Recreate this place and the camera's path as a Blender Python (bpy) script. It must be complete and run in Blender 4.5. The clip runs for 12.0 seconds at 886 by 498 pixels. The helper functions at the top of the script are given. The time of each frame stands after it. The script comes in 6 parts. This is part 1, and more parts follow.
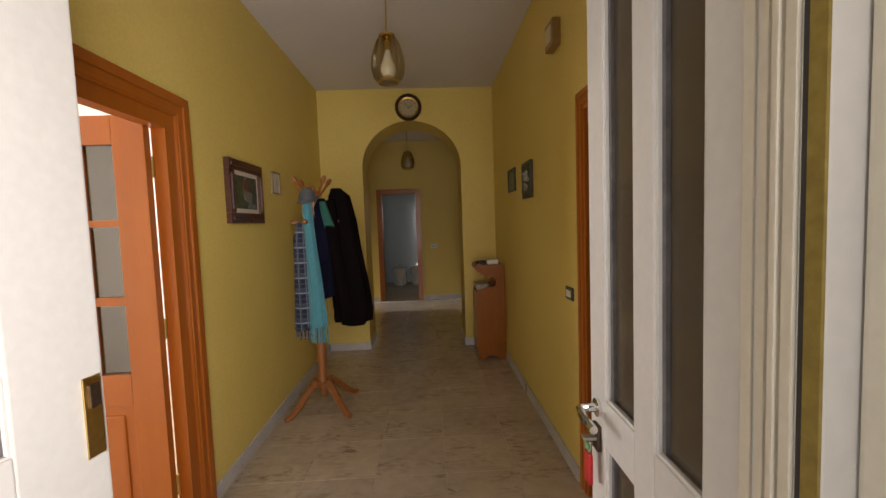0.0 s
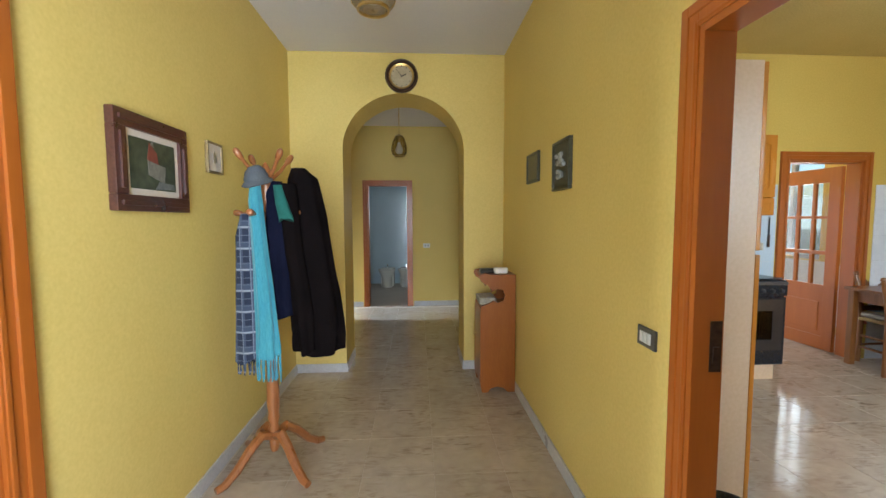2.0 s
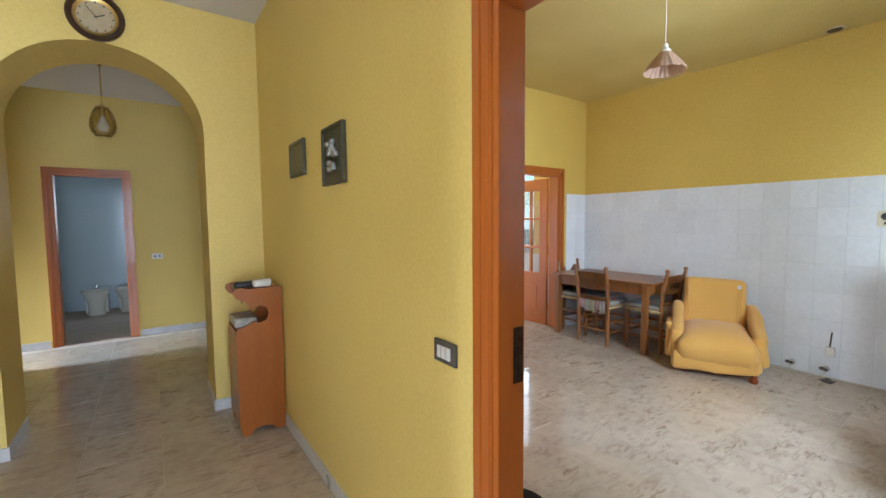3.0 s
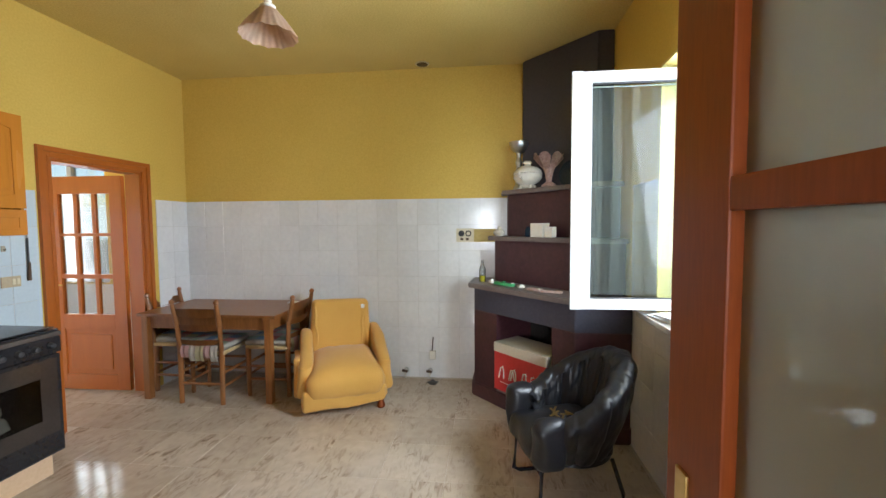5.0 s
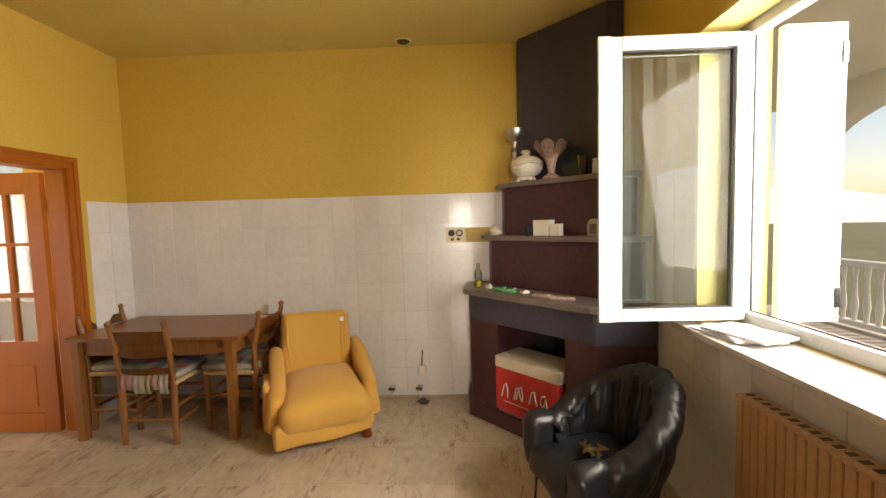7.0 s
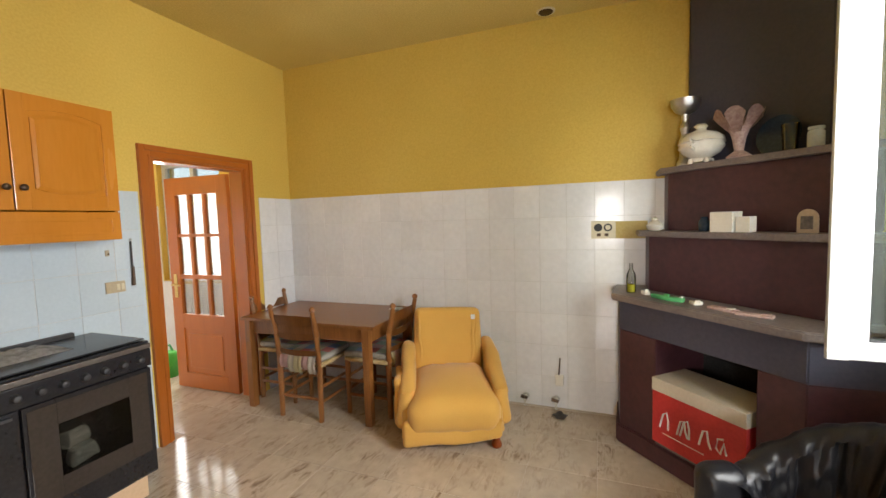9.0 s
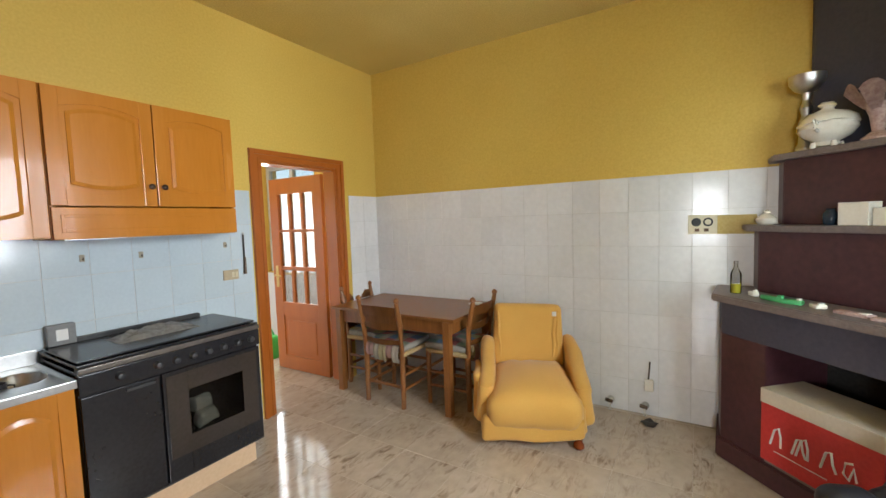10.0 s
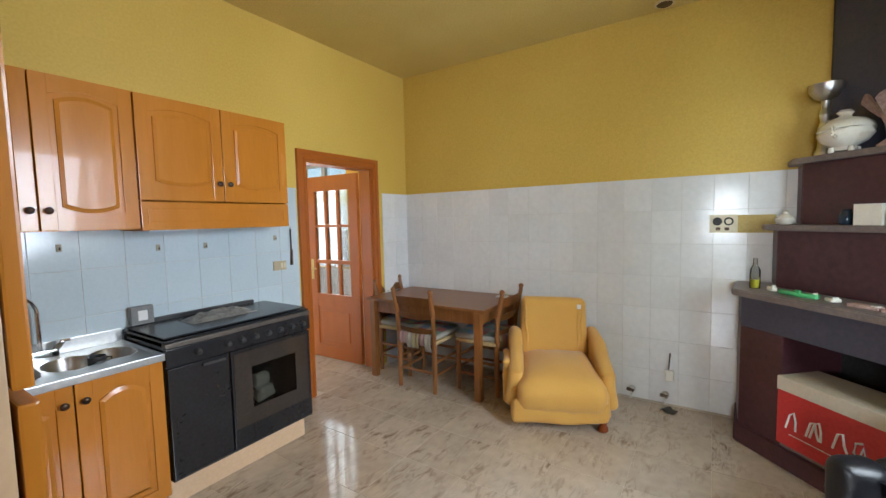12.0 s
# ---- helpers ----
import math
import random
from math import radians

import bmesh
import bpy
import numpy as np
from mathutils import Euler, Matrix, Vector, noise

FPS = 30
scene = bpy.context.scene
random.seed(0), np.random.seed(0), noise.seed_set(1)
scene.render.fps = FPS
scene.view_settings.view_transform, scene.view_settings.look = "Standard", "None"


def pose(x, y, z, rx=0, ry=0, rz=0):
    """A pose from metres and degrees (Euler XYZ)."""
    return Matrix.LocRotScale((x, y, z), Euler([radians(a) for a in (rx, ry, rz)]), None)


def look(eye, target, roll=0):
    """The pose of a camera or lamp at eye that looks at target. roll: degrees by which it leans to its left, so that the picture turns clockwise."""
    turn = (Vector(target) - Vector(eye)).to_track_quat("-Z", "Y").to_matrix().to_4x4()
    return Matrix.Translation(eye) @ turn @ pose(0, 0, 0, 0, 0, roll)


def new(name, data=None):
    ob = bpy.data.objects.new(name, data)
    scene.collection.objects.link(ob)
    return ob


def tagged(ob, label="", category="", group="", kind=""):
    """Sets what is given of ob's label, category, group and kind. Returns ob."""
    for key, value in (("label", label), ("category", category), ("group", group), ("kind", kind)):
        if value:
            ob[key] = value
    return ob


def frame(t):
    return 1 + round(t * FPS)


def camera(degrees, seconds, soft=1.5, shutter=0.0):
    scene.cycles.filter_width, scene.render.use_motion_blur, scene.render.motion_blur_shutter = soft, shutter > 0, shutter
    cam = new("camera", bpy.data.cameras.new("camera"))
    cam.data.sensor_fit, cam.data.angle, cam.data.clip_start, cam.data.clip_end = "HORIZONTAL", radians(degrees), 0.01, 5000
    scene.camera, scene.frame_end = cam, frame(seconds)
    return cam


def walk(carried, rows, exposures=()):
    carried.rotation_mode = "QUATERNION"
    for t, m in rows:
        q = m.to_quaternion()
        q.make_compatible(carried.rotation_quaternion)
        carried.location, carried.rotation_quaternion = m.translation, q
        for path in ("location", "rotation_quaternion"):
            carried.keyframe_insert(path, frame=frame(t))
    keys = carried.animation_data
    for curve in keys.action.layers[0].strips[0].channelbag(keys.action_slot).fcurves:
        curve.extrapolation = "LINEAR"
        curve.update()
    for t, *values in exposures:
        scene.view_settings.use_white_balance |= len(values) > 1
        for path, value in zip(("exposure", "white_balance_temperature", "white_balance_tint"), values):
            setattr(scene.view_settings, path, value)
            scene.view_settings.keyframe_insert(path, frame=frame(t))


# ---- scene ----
# One plan unit is 0.953 m; every mesh and place below is written in plan units and scaled on building.
K = 0.953
cam = camera(94.4, 12.0)
PATH = [
    (0, (1.246, 1.895, 1.493), (1.317, 3.889, 1.364), -2.0),
    (0.5, (1.193, 2.144, 1.498), (1.336, 4.134, 1.37), -1.9),
    (1, (1.165, 2.316, 1.498), (1.308, 4.307, 1.369), -1.5),
    (1.5, (1.187, 2.565, 1.492), (1.267, 4.559, 1.357), -0.8),
    (2, (1.216, 2.783, 1.493), (1.337, 4.774, 1.35), -0.2),
    (2.5, (1.231, 3.016, 1.479), (1.78, 4.935, 1.348), -0.3),
    (3, (1.302, 3.167, 1.476), (2.459, 4.793, 1.342), -0.5),
    (3.5, (1.487, 3.313, 1.497), (3.08, 4.515, 1.363), -0.6),
    (3.7, (1.575, 3.363, 1.5), (3.283, 4.395, 1.371), -0.8),
    (5.5, (2.473, 3.613, 1.58), (4.469, 3.662, 1.471), -0.5),
    (6, (2.608, 3.654, 1.574), (4.605, 3.633, 1.468), -1.0),
    (6.5, (2.656, 3.731, 1.586), (4.653, 3.737, 1.47), -1.5),
    (8.3, (2.919, 3.81, 1.581), (4.863, 4.257, 1.444), -1.1),
    (8.5, (2.96, 3.806, 1.567), (4.882, 4.341, 1.434), -1.4),
    (9, (2.97, 3.813, 1.584), (4.832, 4.527, 1.44), -1.7),
    (9.5, (2.954, 3.836, 1.559), (4.745, 4.715, 1.424), -2.0),
    (10, (2.935, 3.826, 1.554), (4.633, 4.876, 1.417), -1.9),
    (10.5, (2.898, 3.853, 1.559), (4.497, 5.047, 1.423), -1.3),
    (11, (2.868, 3.86, 1.562), (4.362, 5.183, 1.433), -0.8),
    (11.5, (2.785, 3.886, 1.553), (4.283, 5.206, 1.429), -1.0),
    (12, (2.654, 3.86, 1.547), (4.322, 4.954, 1.403), -1.3),
]
EXPOSURES = [(0, 0.5, 7700, 19), (0.5, 1.38, 8500, 15), (1, 1.52, 8300, 12), (1.5, 1.8, 5900, 6), (2, 1.93, 5800, 7), (2.7, 2.1, 5700, 10), (3.5, 2.2, 5150, 9), (5.5, 1.92, 6200, 10), (6, 1.9, 6050, 9), (6.5, 1.82, 8700, 19), (8.5, 1.98, 7600, 18), (9.5, 2.1, 6600, 10), (10.5, 1.91, 6400, 10), (11.5, 1.78, 6300, 10), (12, 1.92, 6000, 9)]
walk(cam, [(t, look(Vector(eye) * K, Vector(target) * K, roll)) for t, eye, target, roll in PATH], EXPOSURES)

# ---- light ----
world = bpy.data.worlds.new("sky")
scene.world = world
world.use_nodes = True
wn = world.node_tree
sky = wn.nodes.new("ShaderNodeTexSky")
sky.sky_type, sky.sun_disc = "NISHITA", False
sky.sun_elevation, sky.sun_rotation = radians(48), radians(200)
wn.links.new(sky.outputs[0], wn.nodes["Background"].inputs[0])
wn.nodes["Background"].inputs[1].default_value = 0.05
sun = new("sun", bpy.data.lights.new("sun", "SUN"))
sun.data.energy, sun.data.angle, sun.data.color = 1.1, radians(0.6), (1.0, 0.95, 0.87)
sun.matrix_world = look((2, -20, 22), (4, 2, 0))


def window_lamp(name, x, y, z, rx, rz, w, h, watts, color=(0.93, 0.97, 1.0), spread=180):
    """Sky light that enters by an opening."""
    ob = new(name, bpy.data.lights.new(name, "AREA"))
    ob.data.shape, ob.data.size, ob.data.size_y = "RECTANGLE", w * K, h * K
    ob.data.energy, ob.data.color, ob.data.spread = watts, color, radians(spread)
    ob.matrix_world = pose(x * K, y * K, z * K, rx, 0, rz)
    return ob


window_lamp("kitchen_window_light", 4.06, 1.93, 1.88, 78, -24, 1.35, 1.45, 34, (0.88, 0.95, 1.0), 160)
window_lamp("entrance_light", 1.08, 1.25, 1.45, 97, 33, 1.4, 2.2, 25, (0.90, 0.955, 1.0), 110)
window_lamp("side_room_light", -3.15, 4.05, 1.6, 90, -90, 1.6, 1.5, 100)
window_lamp("back_room_light", 6.36, 8.25, 1.65, 90, 90, 0.95, 1.35, 16)
window_lamp("passage_light_west", -3.15, 9.4, 1.4, 64, -90, 0.75, 1.9, 6, (0.82, 0.91, 1.0), 42)
window_lamp("passage_light_east", 4.28, 9.42, 1.6, 90, 90, 0.7, 1.35, 0.7)
window_lamp("bathroom_light", 1.22, 12.38, 1.75, 90, 180, 0.5, 0.85, 1.3)


# ---- materials ----
def surf(name, c1, c2, rough=0.5, metal=0.0, scale=3.0, fine=60.0, bump=0.05, stretch=(1, 1, 1), spec=0.5, coat=0.0,
         rand=0.0, sheen=0.0, mix=0.5, rvar=0.08, depth=0.004):
    m = bpy.data.materials.new(name)
    m.use_nodes = True
    t = m.node_tree
    b = t.nodes["Principled BSDF"]
    b.inputs["Metallic"].default_value = metal
    b.inputs["Specular IOR Level"].default_value = spec
    b.inputs["Coat Weight"].default_value = coat
    b.inputs["Sheen Weight"].default_value = sheen
    g = t.nodes.new("ShaderNodeNewGeometry")
    mp = t.nodes.new("ShaderNodeMapping")
    mp.inputs["Scale"].default_value = stretch
    t.links.new(g.outputs["Position"], mp.inputs["Vector"])
    big, small = t.nodes.new("ShaderNodeTexNoise"), t.nodes.new("ShaderNodeTexNoise")
    for n, s, d in ((big, scale, 4), (small, fine, 3)):
        n.inputs["Scale"].default_value, n.inputs["Detail"].default_value = s, d
        t.links.new(mp.outputs[0], n.inputs["Vector"])
    add = t.nodes.new("ShaderNodeMix")
    add.inputs["Factor"].default_value = mix
    t.links.new(big.outputs["Fac"], add.inputs["A"])
    t.links.new(small.outputs["Fac"], add.inputs["B"])
    ramp = t.nodes.new("ShaderNodeValToRGB")
    ramp.color_ramp.elements[0].position, ramp.color_ramp.elements[1].position = 0.34, 0.66
    ramp.color_ramp.elements[0].color, ramp.color_ramp.elements[1].color = (*c1, 1), (*c2, 1)
    t.links.new(add.outputs["Result"], ramp.inputs["Fac"])
    col = ramp.outputs["Color"]
    if rand:
        info = t.nodes.new("ShaderNodeObjectInfo")
        mr = t.nodes.new("ShaderNodeMapRange")
        mr.inputs["To Min"].default_value, mr.inputs["To Max"].default_value = 1 - rand, 1 + rand
        hsv = t.nodes.new("ShaderNodeHueSaturation")
        t.links.new(info.outputs["Random"], mr.inputs["Value"])
        t.links.new(mr.outputs["Result"], hsv.inputs["Value"])
        t.links.new(col, hsv.inputs["Color"])
        col = hsv.outputs["Color"]
    t.links.new(col, b.inputs["Base Color"])
    r = t.nodes.new("ShaderNodeMapRange")
    r.inputs["To Min"].default_value, r.inputs["To Max"].default_value = max(0.02, rough - rvar), min(1, rough + rvar)
    t.links.new(big.outputs["Fac"], r.inputs["Value"])
    t.links.new(r.outputs["Result"], b.inputs["Roughness"])
    if bump:
        bp = t.nodes.new("ShaderNodeBump")
        bp.inputs["Strength"].default_value, bp.inputs["Distance"].default_value = bump, depth
        t.links.new(small.outputs["Fac"], bp.inputs["Height"])
        t.links.new(bp.outputs["Normal"], b.inputs["Normal"])
    return m


def glass(name, color=(1, 1, 1), rough=0.0, clear=0.75, wavy=0.0, skin=1.0, milk=0.0, veil=None, ior=1.38):
    """Thin pane: clear through, with a real reflecting skin."""
    m = bpy.data.materials.new(name)
    m.use_nodes = True
    t = m.node_tree
    out = t.nodes["Material Output"]
    t.nodes.remove(t.nodes["Principled BSDF"])
    tr, gl, mx, fr = (t.nodes.new("ShaderNode" + n) for n in ("BsdfTransparent", "BsdfGlossy", "MixShader", "Fresnel"))
    tr.inputs["Color"].default_value = (*[c * clear for c in color], 1)
    gl.inputs["Roughness"].default_value = rough
    fr.inputs["IOR"].default_value = ior
    weak = t.nodes.new("ShaderNodeMath")
    weak.operation = "MULTIPLY"
    weak.inputs[1].default_value = skin
    t.links.new(fr.outputs[0], weak.inputs[0])
    t.links.new(weak.outputs[0], mx.inputs[0])
    body = tr.outputs[0]
    if milk:
        df, mk = t.nodes.new("ShaderNodeBsdfDiffuse"), t.nodes.new("ShaderNodeMixShader")
        df.inputs["Color"].default_value = (0.22, 0.175, 0.12, 1)
        mk.inputs[0].default_value = milk
        if veil:
            df = t.nodes.new("ShaderNodeBsdfTranslucent")
            df.inputs["Color"].default_value = (*veil, 1)
        t.links.new(body, mk.inputs[1])
        t.links.new(df.outputs[0], mk.inputs[2])
        body = mk.outputs[0]
    t.links.new(body, mx.inputs[1])
    t.links.new(gl.outputs[0], mx.inputs[2])
    t.links.new(mx.outputs[0], out.inputs[0])
    if wavy:
        n, bp = t.nodes.new("ShaderNodeTexNoise"), t.nodes.new("ShaderNodeBump")
        n.inputs["Scale"].default_value = 45
        bp.inputs["Strength"].default_value = wavy
        t.links.new(n.outputs["Fac"], bp.inputs["Height"])
        t.links.new(bp.outputs["Normal"], gl.inputs["Normal"])
    return m


def marble(name, base, light, vein, rough):
    """Polished tile with clusters of short brown strokes, different on every tile."""
    m = surf(name, base, light, rough=rough, scale=2.5, fine=14, bump=0.0, rand=0.05, rvar=0.05)
    t = m.node_tree
    b = t.nodes["Principled BSDF"]
    old = b.inputs["Base Color"].links[0].from_socket
    g, info = t.nodes.new("ShaderNodeNewGeometry"), t.nodes.new("ShaderNodeObjectInfo")
    off = t.nodes.new("ShaderNodeVectorMath")
    off.operation = "MULTIPLY_ADD"
    comb = t.nodes.new("ShaderNodeCombineXYZ")
    t.links.new(info.outputs["Random"], comb.inputs[0])
    t.links.new(info.outputs["Random"], comb.inputs[1])
    off.inputs[1].default_value = (37, 61, 0)
    t.links.new(comb.outputs[0], off.inputs[0])
    t.links.new(g.outputs["Position"], off.inputs[2])
    rot = t.nodes.new("ShaderNodeMapping")
    rot.inputs["Rotation"].default_value = (0, 0, 0.6)
    rot.inputs["Scale"].default_value = (1.0, 3.3, 1.0)
    t.links.new(off.outputs[0], rot.inputs["Vector"])
    strokes, patch = t.nodes.new("ShaderNodeTexNoise"), t.nodes.new("ShaderNodeTexNoise")
    strokes.inputs["Scale"].default_value, strokes.inputs["Detail"].default_value = 8.5, 4
    strokes.inputs["Distortion"].default_value = 1.4
    patch.inputs["Scale"].default_value, patch.inputs["Detail"].default_value = 4.2, 3
    t.links.new(rot.outputs[0], strokes.inputs["Vector"])
    t.links.new(off.outputs[0], patch.inputs["Vector"])
    mul = t.nodes.new("ShaderNodeMath")
    mul.operation = "MULTIPLY"
    ra, rb = t.nodes.new("ShaderNodeMapRange"), t.nodes.new("ShaderNodeMapRange")
    ra.inputs["From Min"].default_value, ra.inputs["From Max"].default_value = 0.48, 0.70
    rb.inputs["From Min"].default_value, rb.inputs["From Max"].default_value = 0.40, 0.66
    t.links.new(strokes.outputs["Fac"], ra.inputs["Value"])
    t.links.new(patch.outputs["Fac"], rb.inputs["Value"])
    t.links.new(ra.outputs["Result"], mul.inputs[0])
    t.links.new(rb.outputs["Result"], mul.inputs[1])
    mx = t.nodes.new("ShaderNodeMix")
    mx.data_type = "RGBA"
    t.links.new(mul.outputs[0], mx.inputs["Factor"])
    t.links.new(old, mx.inputs["A"])
    mx.inputs["B"].default_value = (*vein, 1)
    t.links.new(mx.outputs["Result"], b.inputs["Base Color"])
    return m


LEMON = surf("lemon wall paint", (0.70, 0.53, 0.145), (0.79, 0.61, 0.195), 0.6, scale=1.2, fine=70, bump=0.05, spec=0.4)
MUSTARD = surf("mustard wall paint", (0.61, 0.41, 0.08), (0.71, 0.505, 0.117), 0.55, scale=1.0, fine=70, bump=0.06, spec=0.35)
CEIL_W = surf("white ceiling paint", (0.66, 0.64, 0.66), (0.72, 0.70, 0.71), 0.8, scale=1.5, fine=90, bump=0.1)
CEIL_Y = surf("smoke-tinted yellow ceiling paint", (0.54, 0.40, 0.11), (0.73, 0.59, 0.22), 0.6, scale=0.9, fine=90, bump=0.1)
PLASTER = surf("white outside plaster", (0.72, 0.71, 0.68), (0.80, 0.79, 0.76), 0.8, scale=2, fine=120, bump=0.2)
GROUT = surf("grey-beige grout", (0.48, 0.41, 0.33), (0.57, 0.49, 0.40), 0.8, bump=0.1)
FLOOR = marble("polished brown-veined beige tile", (0.46, 0.38, 0.295), (0.57, 0.48, 0.385), (0.24, 0.17, 0.115), 0.12)
SKIRT = surf("grey marble skirting", (0.50, 0.49, 0.50), (0.66, 0.65, 0.66), 0.3, scale=6, bump=0.02)
TILE = surf("glossy white glazed tile", (0.70, 0.70, 0.71), (0.78, 0.78, 0.79), 0.12, scale=3, fine=25, bump=0.03, rand=0.035, rvar=0.04, spec=0.24)
# Own colour in the bathroom; on the kitchen wall it paints in sky reflection.
TILE_B = surf("blue-grey glazed tile, sky tint in the kitchen", (0.51, 0.60, 0.66), (0.57, 0.66, 0.72), 0.12, scale=3, bump=0.02, rand=0.03)
WOOD_D = surf("reddish-brown door wood", (0.375, 0.098, 0.011), (0.425, 0.118, 0.015), 0.34, scale=1.5, fine=14, bump=0.01, stretch=(9, 9, 1.0), mix=0.3, coat=0.14)
WOOD_R = surf("dark red-brown varnished wood", (0.19, 0.037, 0.005), (0.25, 0.054, 0.008), 0.42, spec=0.25, scale=2.0, fine=14, bump=0.01, stretch=(12, 12, 1.1), coat=0.05)
WOOD_K = surf("honey-coloured cabinet wood", (0.50, 0.185, 0.020), (0.57, 0.220, 0.028), 0.24, spec=0.32, scale=1.3, fine=12, bump=0.008, stretch=(7, 7, 0.9), coat=0.3, mix=0.3)
WOOD_T = surf("brown table wood", (0.19, 0.070, 0.017), (0.28, 0.112, 0.030), 0.35, scale=2.0, fine=9, bump=0.05, stretch=(10, 10, 1.2), coat=0.15)
WOOD_C = surf("orange-brown coat stand wood", (0.24, 0.080, 0.022), (0.34, 0.125, 0.038), 0.3, scale=3, fine=9, bump=0.04, stretch=(10, 10, 1.2), coat=0.3)
BEIGE = surf("beige laminate", (0.66, 0.45, 0.27), (0.74, 0.53, 0.34), 0.35, scale=2, bump=0.02)
WHITE = surf("white lacquer", (0.66, 0.65, 0.64), (0.73, 0.72, 0.70), 0.32, scale=2, fine=40, bump=0.03)
CREAM = surf("cream lacquer", (0.70, 0.66, 0.56), (0.78, 0.73, 0.63), 0.35, scale=2, bump=0.03)
PVC = surf("greyish white window plastic", (0.46, 0.47, 0.46), (0.52, 0.53, 0.52), 0.28, bump=0.0)
BLACKM = surf("black enamel", (0.012, 0.012, 0.014), (0.022, 0.022, 0.026), 0.22, bump=0.0)
BLACKP = surf("black plastic", (0.02, 0.02, 0.022), (0.035, 0.035, 0.038), 0.5, bump=0.02)
STEEL = surf("brushed steel", (0.46, 0.46, 0.46), (0.57, 0.57, 0.56), 0.36, metal=1.0, scale=5, bump=0.02)
CHROME = surf("chrome", (0.7, 0.7, 0.7), (0.8, 0.8, 0.8), 0.08, metal=1.0, bump=0.0)
BRASS = surf("brass", (0.52, 0.36, 0.12), (0.68, 0.50, 0.20), 0.3, metal=1.0, bump=0.0)
BRONZE = surf("dark bronze", (0.06, 0.04, 0.03), (0.12, 0.08, 0.05), 0.4, metal=0.8, bump=0.0)
LEATHER = surf("black leather", (0.007, 0.007, 0.009), (0.014, 0.014, 0.017), 0.36, scale=9, fine=130, bump=0.2, spec=0.4)
COVER = surf("mustard stretch cover cloth", (0.63, 0.34, 0.066), (0.69, 0.39, 0.085), 0.85, scale=3, fine=130, bump=0.12, sheen=0.3, mix=0.3)
HEARTH = surf("dark red-brown painted brickwork", (0.050, 0.017, 0.023), (0.085, 0.029, 0.036), 0.42, scale=3, fine=30, bump=0.25)
BREAST = surf("slate-purple chimney paint", (0.050, 0.050, 0.078), (0.072, 0.070, 0.102), 0.6, scale=1.5, fine=50, bump=0.2)
SOOT = surf("sooty firebox", (0.01, 0.01, 0.01), (0.03, 0.028, 0.026), 0.9, bump=0.3)
SLABM = surf("dusty dark stone shelf", (0.15, 0.12, 0.12), (0.24, 0.20, 0.19), 0.45, scale=5, bump=0.1)
SILL = surf("polished grey marble sill", (0.50, 0.48, 0.46), (0.62, 0.60, 0.57), 0.12, scale=5, bump=0.0)
PAPER = surf("white paper", (0.74, 0.74, 0.73), (0.80, 0.80, 0.79), 0.7, bump=0.02)
RADI = surf("tan enamelled radiator", (0.46, 0.26, 0.13), (0.55, 0.33, 0.18), 0.4, scale=2, bump=0.02)
PANE = glass("clear pane", (0.97, 1.0, 0.99), 0.0, 0.93, 0.0, 0.4)
PANE_W = glass("wavy grey-brown pane", (0.62, 0.56, 0.50), 0.12, 0.6, 0.25, 1.0, 0.45)
PANE_S = glass("double-glazed sash pane", (0.96, 1.0, 0.98), 0.0, 0.86, 0.0, 0.32)
PANE_F = glass("patterned pale door pane", (0.97, 1.0, 0.97), 0.22, 0.92, 0.3, 0.8, 0.50, (0.90, 0.92, 0.90), 1.5)
PANE_G = glass("greyed door pane", (0.52, 0.52, 0.50), 0.10, 0.75, 0.15, 0.8)
PANE_D = glass("smoky door pane", (0.90, 0.90, 0.88), 0.06, 0.9, 0.15, 0.6)


# ---- mesh helpers ----
def box(x0, x1, y0, y1, z0, z1, bevel=0.0, bm=None):
    own = bmesh.new()
    m = Matrix.LocRotScale(((x0 + x1) / 2, (y0 + y1) / 2, (z0 + z1) / 2), None, (abs(x1 - x0), abs(y1 - y0), abs(z1 - z0)))
    bmesh.ops.create_cube(own, size=1, matrix=m)
    if bevel:
        bmesh.ops.bevel(own, geom=own.edges[:], offset=bevel, segments=2, affect="EDGES", profile=0.7)
    return add(bm, own)


def add(bm, own):
    """Joins own into bm (one part made of several shapes)."""
    if bm is None:
        return own
    tmp = bpy.data.meshes.new("tmp")
    own.to_mesh(tmp)
    bm.from_mesh(tmp)
    own.free()
    bpy.data.meshes.remove(tmp)
    return bm


def rod(p, q, r, r2=None, n=12, bm=None):
    """Round bar from p to q."""
    own = bmesh.new()
    p, q = Vector(p), Vector(q)
    d = q - p
    bmesh.ops.create_cone(own, cap_ends=True, segments=n, radius1=r, radius2=r if r2 is None else r2, depth=d.length)
    m = Matrix.Translation((p + q) / 2) @ d.to_track_quat("Z", "Y").to_matrix().to_4x4()
    bmesh.ops.transform(own, matrix=m, verts=own.verts[:])
    return add(bm, own)


